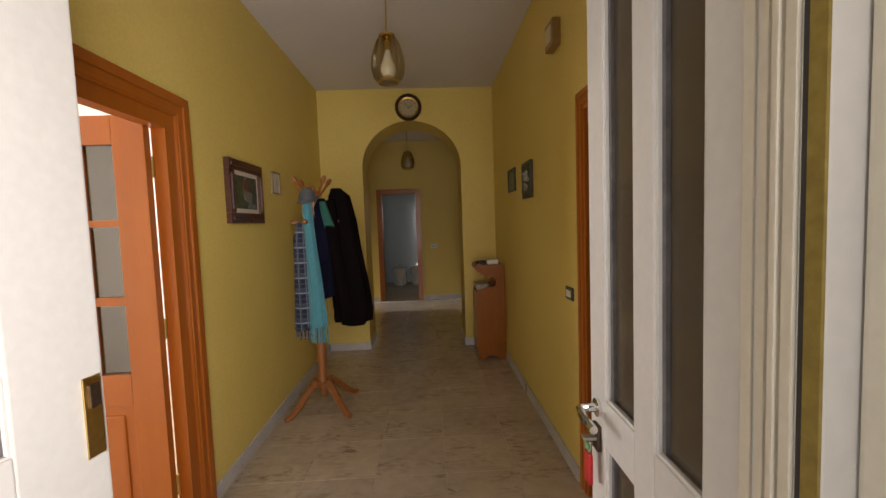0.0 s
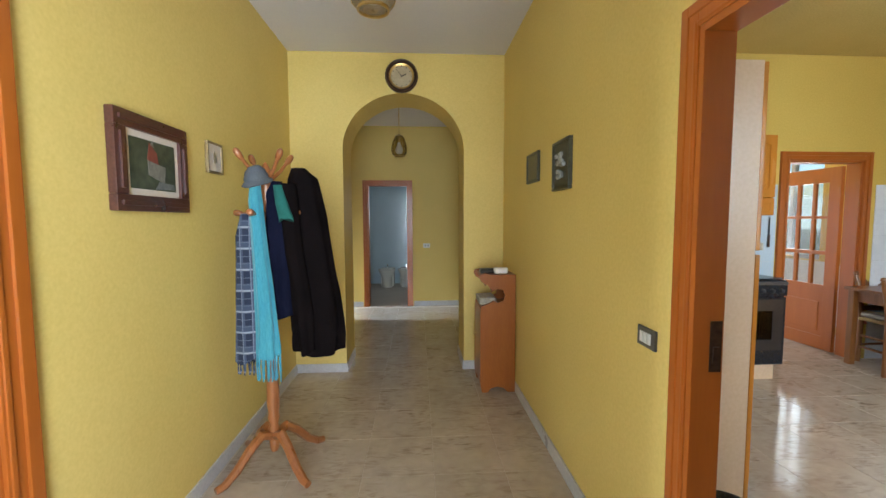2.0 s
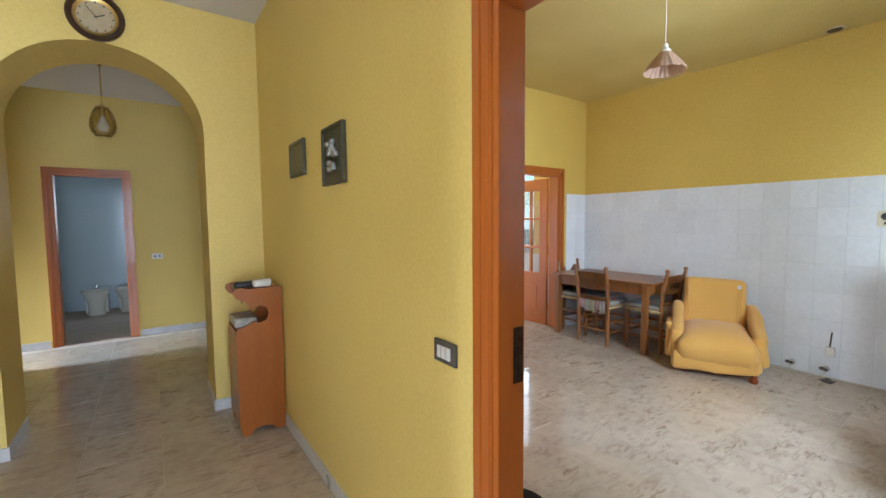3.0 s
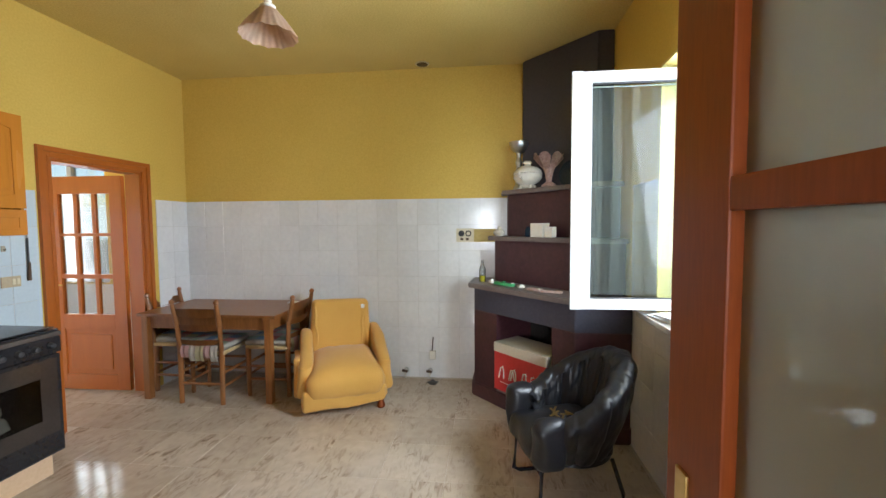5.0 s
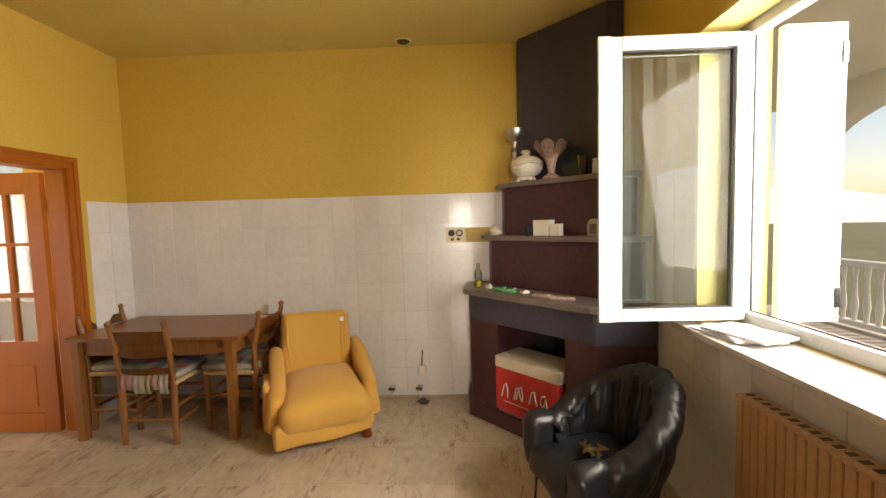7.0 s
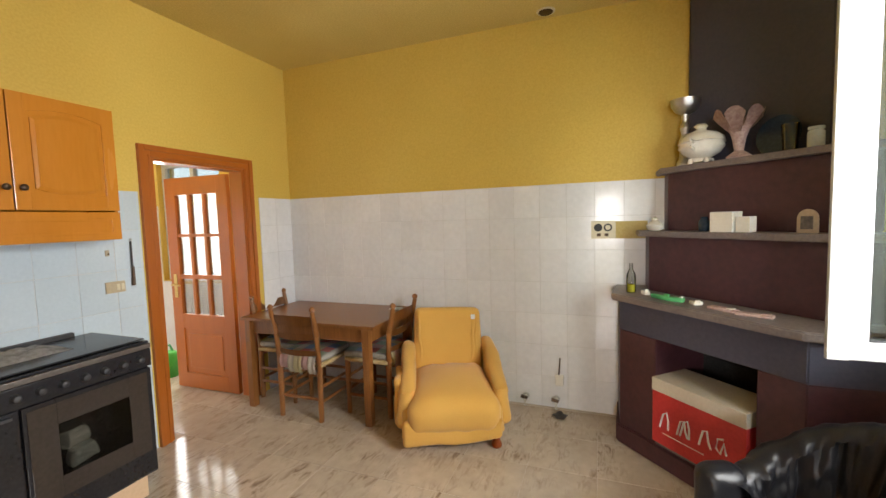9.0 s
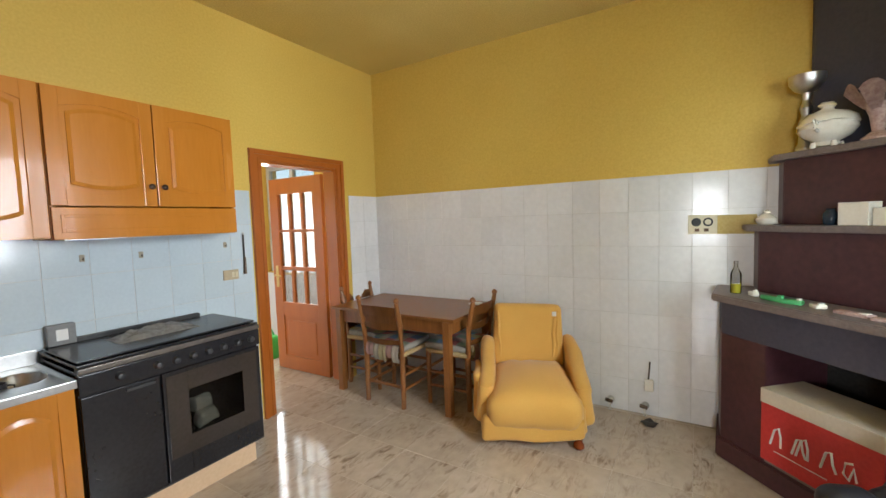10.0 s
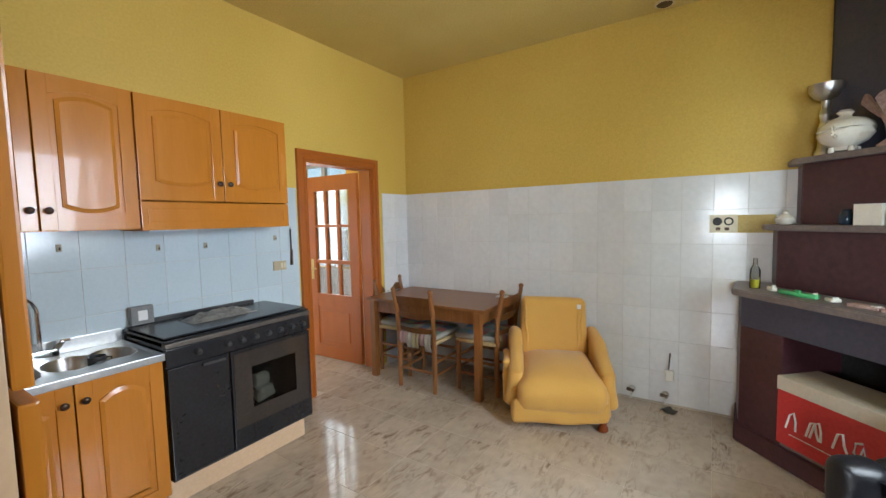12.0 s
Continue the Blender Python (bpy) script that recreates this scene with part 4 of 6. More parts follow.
# wall units
def wall_unit(x0, x1, z0, z1, label, doors, valance=False):
    u = thing("wall_cabinet", x0, 6.48, z0, label, "wall cabinet", group="wall cabinets")
    w, h = x1 - x0, z1 - z0
    c = box(0, 0.018, 0.022, 0.302, 0, h, 0.001)
    c = box(w - 0.018, w, 0.022, 0.302, 0, h, 0.001, c)
    c = box(0.018, w - 0.018, 0.022, 0.302, 0, 0.018, 0, c)
    c = box(0.018, w - 0.018, 0.022, 0.302, h - 0.018, h, 0, c)
    part("carcase", box(0.018, w - 0.018, 0.29, 0.302, 0.018, h - 0.018, 0, c), WOOD_K, u)
    zb = 0.165 if valance else 0.0
    for i in range(doors):
        a, b = w * i / doors + 0.003, w * (i + 1) / doors - 0.003
        kx = b - 0.03 if i % 2 == 0 else a + 0.03
        cabinet_door(u, a, b, zb + 0.004, h - 0.004, 0.006, WOOD_K, (kx, zb + (0.10 if not valance else 0.115)), 0.03, 0.03 if not valance else 0.025)
    if valance:
        v = part("hood_front", box(0.003, w - 0.003, 0.0, 0.02, 0.002, zb - 0.004, 0.003), WOOD_K, u, "cabinet wood hood front")
        part("moulding", box(0.035, 0.05, -0.005, 0.0, 0.035, zb - 0.04, 0.002, box(0.05, w - 0.05, -0.005, 0.0, zb - 0.055, zb - 0.04, 0.002, box(0.05, w - 0.05, -0.005, 0.0, 0.035, 0.05, 0.002, box(w - 0.05, w - 0.035, -0.005, 0.0, 0.035, zb - 0.04, 0.002)))), WOOD_K, v)
        part("hood_filter", box(0.05, w - 0.05, 0.03, 0.28, -0.004, 0.004), STEEL, u)
    return u


wall_unit(2.825, 3.632, 1.53, 2.275, "honey wood wall cabinet with two arched panel doors", 2)
wall_unit(3.637, 4.58, 1.522, 2.275, "honey wood wall cabinet over the cooker with hood front", 2, True)

# sink unit and worktop
u = thing("base_cabinet", 2.80, 6.25, 0, "honey wood sink cabinet with two arched panel doors", "base cabinet")
c = box(0, 0.018, 0.022, 0.52, 0.1, 0.86)
c = box(0.782, 0.80, 0.022, 0.52, 0.1, 0.86, 0, c)
part("carcase", box(0.018, 0.782, 0.022, 0.52, 0.1, 0.12, 0, c), WOOD_K, u)
part("plinth", box(0, 0.80, 0.07, 0.09, 0.0, 0.1), BEIGE, u)
cabinet_door(u, 0.003, 0.436, 0.11, 0.855, 0.006, WOOD_K, (0.40, 0.76), 0.04)
cabinet_door(u, 0.442, 0.797, 0.11, 0.855, 0.006, WOOD_K, (0.475, 0.76), 0.04)


def bowl(x, y, cx, cy, rx, ry, deep, p=3.0):
    d = (abs((x - cx) / rx) ** p + abs((y - cy) / ry) ** p) ** (1 / p)
    return -deep * max(0.0, min(1.0, (1.06 - d) / 0.22)) ** 0.6


def sink_top(u, v):
    x, y = 0.81 * u, 0.54 * v
    z = bowl(x, y, 0.20, 0.27, 0.17, 0.17, 0.14) + bowl(x, y, 0.505, 0.28, 0.095, 0.13, 0.10, 2.2) + bowl(x, y, 0.685, 0.29, 0.085, 0.12, 0.06, 2.2)
    lip = 0.006 if (u < 0.012 or u > 0.988 or v < 0.02) else 0.0
    return (x, y, z + lip)


s = thing("sink_top", 2.795, 6.235, 0.875, "stainless steel sink top with three bowls", "sink")
part("basin", sheet(90, 60, sink_top), STEEL, s, smooth=True)
part("front_edge", box(0, 0.81, -0.004, 0.012, -0.03, 0.008, 0.004), STEEL, s)
part("upstand", box(0, 0.81, 0.53, 0.548, 0, 0.075, 0.004), STEEL, s)
for x, y, z in ((0.20, 0.27, -0.139), (0.505, 0.28, -0.099)):
    part("drain", lathe([(0.028, 0), (0.028, 0.004), (0.018, 0.004), (0.016, 0.002), (0, 0.002)], 18, (x, y, z)), CHROME, s)
tap = thing("kitchen_tap", 3.235, 6.70, 0.875, "chrome swan-neck mixer tap with two handles", "tap")
part("body", box(-0.07, 0.07, -0.02, 0.02, 0.0, 0.05, 0.012), CHROME, tap, smooth=True)
part("spout", tube([(0, 0, 0.04), (0, 0, 0.22)] + [((-0.1 + 0.1 * math.cos(a * 0.35)) * 0.86, (-0.1 + 0.1 * math.cos(a * 0.35)) * 0.5, 0.24 + 0.1 * math.sin(a * 0.35)) for a in range(10)] + [(-0.174, -0.101, 0.20)], 0.0105, 10), CHROME, tap, smooth=True)
for sx in (-1, 1):
    part("handle", rod((sx * 0.055, 0, 0.04), (sx * 0.075, -0.02, 0.085), 0.014, 0.02, 12, rod((sx * 0.075, -0.02, 0.085), (sx * 0.11, -0.035, 0.09), 0.008)), CHROME, tap, smooth=True)
cup = thing("black_mug", 3.39, 6.46, 0.81, "small black mug standing in the sink", "mug")
part("body", lathe([(0.03, 0), (0.036, 0.01), (0.038, 0.085), (0.034, 0.085), (0.032, 0.012), (0, 0.012)], 18), BLACKP, cup, smooth=True)
part("handle", tube([(0.036, 0, 0.07), (0.06, 0, 0.065), (0.062, 0, 0.035), (0.036, 0, 0.025)], 0.005), BLACKP, cup, smooth=True)

# cooker
r = thing("range_cooker", 3.61, 6.25, 0, "black wide range cooker with oven and closed glass lid", "cooker")
W = 0.92
bm = box(0.004, W - 0.004, 0.17, 0.53, 0.165, 0.905, 0.004)
bm = box(0.004, 0.46, 0.02, 0.17, 0.165, 0.905, 0, bm)
bm = box(W - 0.12, W - 0.004, 0.02, 0.17, 0.165, 0.905, 0, bm)
bm = box(0.46, W - 0.12, 0.02, 0.17, 0.165, 0.39, 0, bm)
part("body", box(0.46, W - 0.12, 0.02, 0.17, 0.67, 0.905, 0, bm), BLACKM, r)
part("plinth", box(0.0, W - 0.02, 0.075, 0.10, 0.0, 0.165), BEIGE, r, "beige wooden plinth")
part("control_panel", box(0, W, -0.012, 0.03, 0.795, 0.895, 0.008), BLACKM, r)
part("steel_trim", box(0, W, -0.016, 0.03, 0.897, 0.925, 0.006), surf("dull brown-grey trim", (0.10, 0.085, 0.075), (0.16, 0.14, 0.125), 0.4, metal=0.6, bump=0.0), r, "dull metal trim strip")
part("hob", box(0, W, 0.0, 0.53, 0.926, 0.938, 0.004), BLACKM, r)
part("glass_lid", box(0.01, W - 0.01, 0.02, 0.50, 0.944, 0.952, 0.003), BLACKM, r, "black glass lid")
part("rear_vent", box(0.05, W - 0.1, 0.495, 0.53, 0.94, 0.975, 0.004), BLACKP, r)
for i in range(8):
    x = 0.19 + i * 0.088 + (0.05 if i else -0.03)
    k = part("knob", lathe([(0.021, 0), (0.021, 0.006), (0.017, 0.010), (0.016, 0.024), (0.012, 0.027), (0, 0.027)], 18), BLACKP, r, "black control knob", True)
    k.matrix_basis = spot(x, -0.012, 0.845, 90)
part("storage_door", box(0.006, 0.335, -0.004, 0.02, 0.175, 0.785, 0.006), BLACKM, r)
part("storage_handle", box(0.18, 0.31, -0.022, -0.003, 0.755, 0.770, 0.004), BLACKP, r)
bm = box(0.345, 0.468, -0.006, 0.02, 0.175, 0.785, 0.004)
bm = box(W - 0.128, W - 0.006, -0.006, 0.02, 0.175, 0.785, 0.004, bm)
bm = box(0.468, W - 0.128, -0.006, 0.02, 0.175, 0.398, 0.0, bm)
od = part("oven_door", box(0.468, W - 0.128, -0.006, 0.02, 0.662, 0.785, 0.0, bm), BLACKM, r)
OVENG = surf("dark oven glass", (0.030, 0.024, 0.021), (0.042, 0.034, 0.030), 0.10, bump=0.0, spec=0.7)
bm = box(0.36, 0.47, -0.010, -0.005, 0.30, 0.765, 0.002)
bm = box(W - 0.13, W - 0.03, -0.010, -0.005, 0.30, 0.765, 0.002, bm)
bm = box(0.47, W - 0.13, -0.010, -0.005, 0.30, 0.40, 0.0, bm)
part("oven_glass", box(0.47, W - 0.13, -0.010, -0.005, 0.66, 0.765, 0.0, bm), OVENG, od, "dark oven door glass")
part("oven_window", box(0.468, W - 0.128, -0.008, -0.005, 0.398, 0.662), glass("smoked oven window", (0.85, 0.84, 0.80), 0.03, 0.70, 0.0, 0.6), od, "smoked oven window")
part("lower_panel", box(0.004, W - 0.004, 0.0, 0.02, 0.165, 0.175), BLACKP, r)
FOIL = surf("crumpled foil", (0.62, 0.66, 0.66), (0.80, 0.82, 0.80), 0.25, metal=0.25, scale=14, fine=50, bump=0.6)
fo = thing("foil_parcel", 4.20, 6.27, 0.425, "crumpled foil parcel behind the oven window", "foil parcel")
fo.scale = (0.62, 0.8, 0.9)
part("wrap", crumple(puff(-0.10, 0.09, 0.0, 0.09, -0.02, 0.06, 0.025, None, 4, 0.02), 0.03, 13, 4.0), FOIL, fo)
part("wrap", crumple(puff(-0.12, 0.05, 0.02, 0.09, 0.07, 0.16, 0.03, None, 4, 0.02), 0.03, 15, 8.0), FOIL, fo)
WRAP = surf("crumpled clear plastic", (0.30, 0.29, 0.27), (0.55, 0.54, 0.52), 0.18, scale=20, fine=60, bump=0.5)
wr = thing("plastic_wrap", 4.05, 6.53, 1.0 - 0.048, "crumpled clear plastic bag lying on the cooker lid", "plastic bag")
part("film", sheet(26, 14, lambda u, v: (-0.20 + 0.42 * u, -0.09 + 0.20 * v, max(0.001, (0.045 + 0.03 * noise.noise(Vector((u * 7, v * 5, 3)))) * math.sin(math.pi * u) ** 0.7 * math.sin(math.pi * v) ** 0.7)), 0.002), WRAP, wr)
st = thing("socket_block", 3.70, 6.745, 0.935, "grey triple socket block behind the sink", "socket")
part("box", box(-0.06, 0.06, -0.02, 0.03, 0.02, 0.13, 0.006), surf("grey plastic", (0.16, 0.16, 0.16), (0.22, 0.22, 0.22), 0.5, bump=0.0), st)
part("socket", box(-0.025, 0.025, -0.024, -0.02, 0.045, 0.105, 0.002), PAPER, st, "white socket insert")
IVORY = surf("ivory plastic", (0.60, 0.53, 0.36), (0.68, 0.61, 0.43), 0.4, bump=0.0)
sw = thing("wall_switch", 4.69, 6.783, 1.205, "ivory wall switch plate on the tiles", "switch")
part("plate", box(-0.058, 0.058, -0.012, 0, -0.037, 0.037, 0.004), surf("tan switch plate", (0.42, 0.34, 0.22), (0.50, 0.42, 0.28), 0.45, bump=0.0), sw)
for i in (0, 1):
    part("rocker", box(0.004 + i * 0.026 - 0.0, 0.024 + i * 0.026, -0.016, -0.012, -0.02, 0.02, 0.002), IVORY, sw)
for x, z in ((3.36, 1.44), (3.83, 1.41), (4.12, 1.405), (4.66, 1.43)):
    h = thing("wall_hook", x, 6.783, z, "small worn hook stuck on the tiles", "hook", group="wall hooks")
    part("base", box(-0.012, 0.012, -0.006, 0, -0.02, 0.02, 0.003), surf("aged adhesive", (0.30, 0.27, 0.20), (0.42, 0.38, 0.30), 0.6, bump=0.0), h)
    part("pin", tube([(0, -0.006, -0.005), (0, -0.02, -0.01), (0, -0.022, 0.004)], 0.003, 6), BRONZE, h)
ut = thing("hanging_lighter", 4.80, 6.77, 1.30, "dark gas lighter hanging from a wall hook", "lighter")
part("shaft", rod((0, 0, 0.02), (0, 0, 0.20), 0.006), BLACKP, ut)
part("grip", rod((0, 0, -0.10), (0.004, 0, 0.03), 0.012, 0.009), BRONZE, ut)
part("loop", tube([(0.008 * math.cos(a * 0.7), 0, 0.205 + 0.012 * math.sin(a * 0.7)) for a in range(10)], 0.002, 6), STEEL, ut)

# tall fridge unit beside the doorway
f = thing("tall_cabinet", 2.205, 4.58, 0, "tall built-in fridge cabinet with honey wood doors", "tall cabinet")
part("side_panel", box(-0.05, 0.565, 0, 0.018, 0.0, 2.20, 0.002), BEIGE, f, "beige laminate side panel")
part("side_panel", box(-0.05, 0.565, 0.582, 0.60, 0.0, 2.20, 0.002), BEIGE, f, "beige laminate side panel")
part("top_panel", box(0, 0.565, 0.018, 0.582, 2.18, 2.198), BEIGE, f)
part("back_panel", box(0, 0.012, 0.018, 0.582, 0.1, 2.18), BEIGE, f)
part("plinth", box(0.50, 0.52, 0.018, 0.582, 0, 0.1), BEIGE, f)
part("upper_door", box(0.568, 0.590, 0.003, 0.597, 1.345, 2.195, 0.004), WOOD_K, f, "honey wood upper door")
ld = part("lower_door", box(0.0, 0.022, -0.594, 0.0, 0.11, 1.325, 0.004), WOOD_K, f, "honey wood lower door")
ld.matrix_basis = spot(0.568, 0.597, 0, 0, 0, 0.3)
f2 = thing("tall_cabinet", 2.205, 5.19, 0, "tall honey wood larder cabinet in the corner", "tall cabinet")
part("carcase", box(-0.05, 0.565, 0, 1.55, 0.1, 2.20, 0.003), BEIGE, f2)
part("plinth", box(0, 0.52, 0, 1.55, 0, 0.1), BEIGE, f2)
part("door", box(0.568, 0.590, 0.003, 0.50, 0.11, 2.195, 0.004), WOOD_K, f2)

# bucket with a rubbish bag by the door
DGREEN = surf("dark green plastic", (0.012, 0.06, 0.035), (0.02, 0.09, 0.05), 0.4, bump=0.02)
bk = thing("bucket", 2.47, 4.30, 0, "dark green plastic bucket lined with a black bag", "bucket")
bk.scale = (0.92, 0.92, 0.86)
part("tub", lathe([(0.11, 0), (0.115, 0.01), (0.145, 0.30), (0.155, 0.305), (0.155, 0.32), (0.138, 0.32), (0.108, 0.02), (0, 0.02)], 28), DGREEN, bk, smooth=True)
part("bag", lathe([(0.147, 0.28), (0.152, 0.34), (0.14, 0.36), (0.11, 0.35), (0.07, 0.31), (0, 0.29)], 28), BLACKM, bk, "black plastic bag", True)


# table and chairs
def table():
    t = thing("dining_table", 5.985, 6.075, 0, "brown wooden dining table in the corner", "table")
    part("tabletop", box(-0.375, 0.375, -0.665, 0.655, 0.762, 0.79, 0.008), WOOD_T, t)
    for a, b, c, d in ((-0.33, 0.33, -0.61, -0.585), (-0.33, 0.33, 0.575, 0.60), (-0.335, -0.31, -0.585, 0.575), (0.31, 0.335, -0.585, 0.575)):
        part("apron", box(a, b, c, d, 0.65, 0.762, 0.003), WOOD_T, t)
    for x in (-0.345, 0.345):
        for y in (-0.59, 0.58):
            part("leg", box(x - 0.029, x + 0.029, y - 0.029, y + 0.029, 0, 0.762, 0.005), WOOD_T, t)
    return t


RUSH = surf("woven rush seat", (0.42, 0.29, 0.13), (0.58, 0.43, 0.22), 0.8, scale=8, fine=60, bump=0.5)
QUILT = surf("patchwork cushion cloth", (0.22, 0.22, 0.20), (0.42, 0.37, 0.30), 0.85, scale=7, fine=120, bump=0.3)


def chair(x, y, rz, label):
    """Ladder-back chair, facing -y."""
    c = thing("dining_chair", x, y, 0, label, "chair", rz, "chairs round the table")
    for sx in (-1, 1):
        part("back_post", tube([(sx * 0.195, 0.19, 0), (sx * 0.195, 0.185, 0.44), (sx * 0.20, 0.205, 0.70), (sx * 0.205, 0.25, 0.90)], [0.021, 0.025, 0.023, 0.018], 10), WOOD_T, c, smooth=True)
        part("finial", lathe([(0.014, 0), (0.013, 0.006), (0.024, 0.018), (0.022, 0.036), (0.010, 0.046), (0, 0.05)], 12, (sx * 0.205, 0.25, 0.895)), WOOD_T, c, smooth=True)
        part("front_leg", rod((sx * 0.205, -0.19, 0), (sx * 0.205, -0.19, 0.455), 0.019, 0.024, 10), WOOD_T, c, smooth=True)
        for z in (0.16, 0.28):
            part("side_stretcher", rod((sx * 0.20, 0.185, z), (sx * 0.205, -0.19, z), 0.013), WOOD_T, c, smooth=True)
    for y0, z in ((-0.19, 0.20), (-0.19, 0.31), (0.187, 0.18)):
        part("stretcher", rod((-0.2, y0, z), (0.2, y0, z), 0.013), WOOD_T, c, smooth=True)
    for z, w, yy in ((0.56, 0.020, 0.19), (0.69, 0.024, 0.20), (0.825, 0.034, 0.228)):
        part("back_slat", sheet(12, 4, lambda u, v: (-0.19 + 0.38 * u, yy + 0.028 * math.sin(math.pi * u) + 0.012 * v, z - w + 2 * w * v * (1 + 0.28 * math.sin(math.pi * u)) - 0.01 * math.sin(math.pi * u)), 0.012), WOOD_T, c, smooth=True)
    part("seat", puff(-0.225, 0.225, -0.215, 0.195, 0.44, 0.475, 0.014), RUSH, c, "woven rush seat")
    cu = part("cushion", crumple(puff(-0.215, 0.215, -0.225, 0.185, 0.474, 0.522, 0.022, None, 3, 0.016), 0.006, 9, x), QUILT, c, "patchwork seat cushion with coloured squares", True)
    for i in range(5):
        m = PATCH[(i * 2 + int(abs(x) * 10)) % 6]
        drop = 0.395 + 0.02 * math.sin(i * 2.1 + x)
        part("patch", sheet(5, 6, lambda u, v: (-0.172 + 0.069 * (i + u), 0.196 + 0.016 * math.sin(math.pi * v) + 0.006 * math.sin(9 * (i + u)), drop + (0.525 - drop) * v), 0.004), m, cu, smooth=True)
        for j in range(4):
            m = PATCH[(i + j * 2 + 1 + int(abs(x) * 10)) % 6]
            part("patch", sheet(3, 3, lambda u, v: (-0.205 + 0.082 * (i + u), 0.175 - 0.098 * (j + v), 0.5335 + 0.016 * math.sin(math.pi * (i + u) / 5) * math.sin(math.pi * (j + v) / 4)), 0.003), m, cu, smooth=True)
    return c


PATCH = [surf("cushion patch " + n, tuple(v * 0.85 for v in col), col, 0.85, scale=10, fine=150, bump=0.2) for n, col in (("red", (0.60, 0.20, 0.18)), ("straw", (0.62, 0.56, 0.34)), ("blue", (0.26, 0.38, 0.52)), ("cream", (0.70, 0.66, 0.58)), ("green", (0.40, 0.50, 0.40)), ("pink", (0.66, 0.42, 0.40)))]
table()
chair(5.76, 6.085, 90, "brown ladder-back chair with a patchwork cushion pushed under the table")
chair(5.985, 5.575, 180, "brown ladder-back chair with patchwork cushion beside the armchair")
chair(6.0, 6.53, 0, "brown ladder-back chair between the table and the wall")
nk = thing("paper_napkin", 6.22, 5.53, 0.79, "folded white paper on the table", "paper")
part("fold", box(-0.04, 0.04, -0.05, 0.05, 0, 0.012, 0.003), PAPER, nk)


# armchair
def soft(x0, x1, y0, y1, z0, z1, r, amp=0.008, freq=6, seed=0.0, tilt=0.0, pivot=None, bulge=0.0):
    """Padded block with slight folds."""
    bm = puff(x0, x1, y0, y1, z0, z1, r, None, 4, 0)
    bmesh.ops.subdivide_edges(bm, edges=[e for e in bm.edges if e.calc_length() > 0.07], cuts=5, use_grid_fill=True)
    if bulge:
        cx, cy = (x0 + x1) / 2, (y0 + y1) / 2
        for v in bm.verts:
            if v.co.z > (z0 + z1) / 2:
                fx, fy = (v.co.x - cx) / (x1 - x0) * 2, (v.co.y - cy) / (y1 - y0) * 2
                v.co.z += bulge * max(0, 1 - fx * fx) * max(0, 1 - fy * fy)
    crumple(bm, amp, freq, seed)
    if tilt:
        bmesh.ops.rotate(bm, cent=pivot or (0, y0, z0), matrix=Matrix.Rotation(radians(tilt), 3, "X"), verts=bm.verts[:])
    return bm


a = thing("armchair", 5.90, 4.905, 0, "low armchair under a mustard stretch cover", "armchair", -66.4)
bm = soft(-0.345, 0.325, -0.40, 0.28, 0.05, 0.30, 0.05, 0.018, 5, 1.0)
for v in bm.verts:
    v.co.x *= 1.0 + 0.22 * max(0.0, -v.co.y - 0.05)
    v.co.z += (0.035 * math.sin(v.co.x * 7 + 1.0) + 0.13 * max(0.0, v.co.x - 0.08)) * max(0.0, 0.2 - v.co.z) / 0.15
part("skirt", bm, COVER, a, "loose mustard cover skirt", True)
bm = soft(-0.295, 0.29, -0.485, 0.16, 0.17, 0.425, 0.095, 0.014, 5, 2.0, 6, (0, 0.16, 0.35), 0.06)
for v in bm.verts:
    v.co.x *= 1.0 + 0.34 * max(0.0, -v.co.y - 0.08)
    v.co.z += 0.006 * math.sin(v.co.x * 38 + 9 * v.co.y)
part("seat", bm, COVER, a, smooth=True)
bm = soft(-0.285, 0.275, 0.09, 0.22, 0.33, 0.86, 0.05, 0.010, 5, 3.0, -12, (0, 0.2, 0.33))
for v in bm.verts:
    v.co.x *= 1.0 - 0.10 * max(0.0, v.co.z - 0.5)
    v.co.z -= 0.03 * max(0.0, v.co.z - 0.7) / 0.16 * (v.co.x + 0.27)
part("backrest", bm, COVER, a, smooth=True)
for sx in (-1, 1):
    bm = soft(sx * 0.325 - 0.055, sx * 0.325 + 0.055, -0.37, 0.24, 0.13, 0.57, 0.052, 0.018, 6, 5.0 + sx)
    for v in bm.verts:
        if v.co.z > 0.4:
            v.co.z += 0.42 * (v.co.y - 0.06) * (1.0 if v.co.y < 0.1 else 0.6) * min(1.0, (v.co.z - 0.4) / 0.1)
        v.co.x += sx * 0.11 * max(0.0, 0.44 - v.co.z) * (0.5 + max(0.0, -v.co.y))
        v.co.x += 0.012 * math.sin(v.co.y * 26 + v.co.z * 9) * max(0.0, 0.5 - v.co.z)
    part("armrest", bm, COVER, a, smooth=True)
part("cover_fold", soft(-0.425, -0.365, -0.24, 0.1, 0.10, 0.44, 0.026, 0.018, 7, 9.0), COVER, a, "cover edge hanging loose", True)
bm = soft(-0.355, 0.325, -0.455, -0.38, 0.05, 0.22, 0.03, 0.022, 6, 11.0)
for v in bm.verts:
    v.co.z += 0.12 * max(0.0, v.co.x - 0.05) * max(0.0, 0.22 - v.co.z) / 0.15
part("hem", bm, COVER, a, smooth=True)
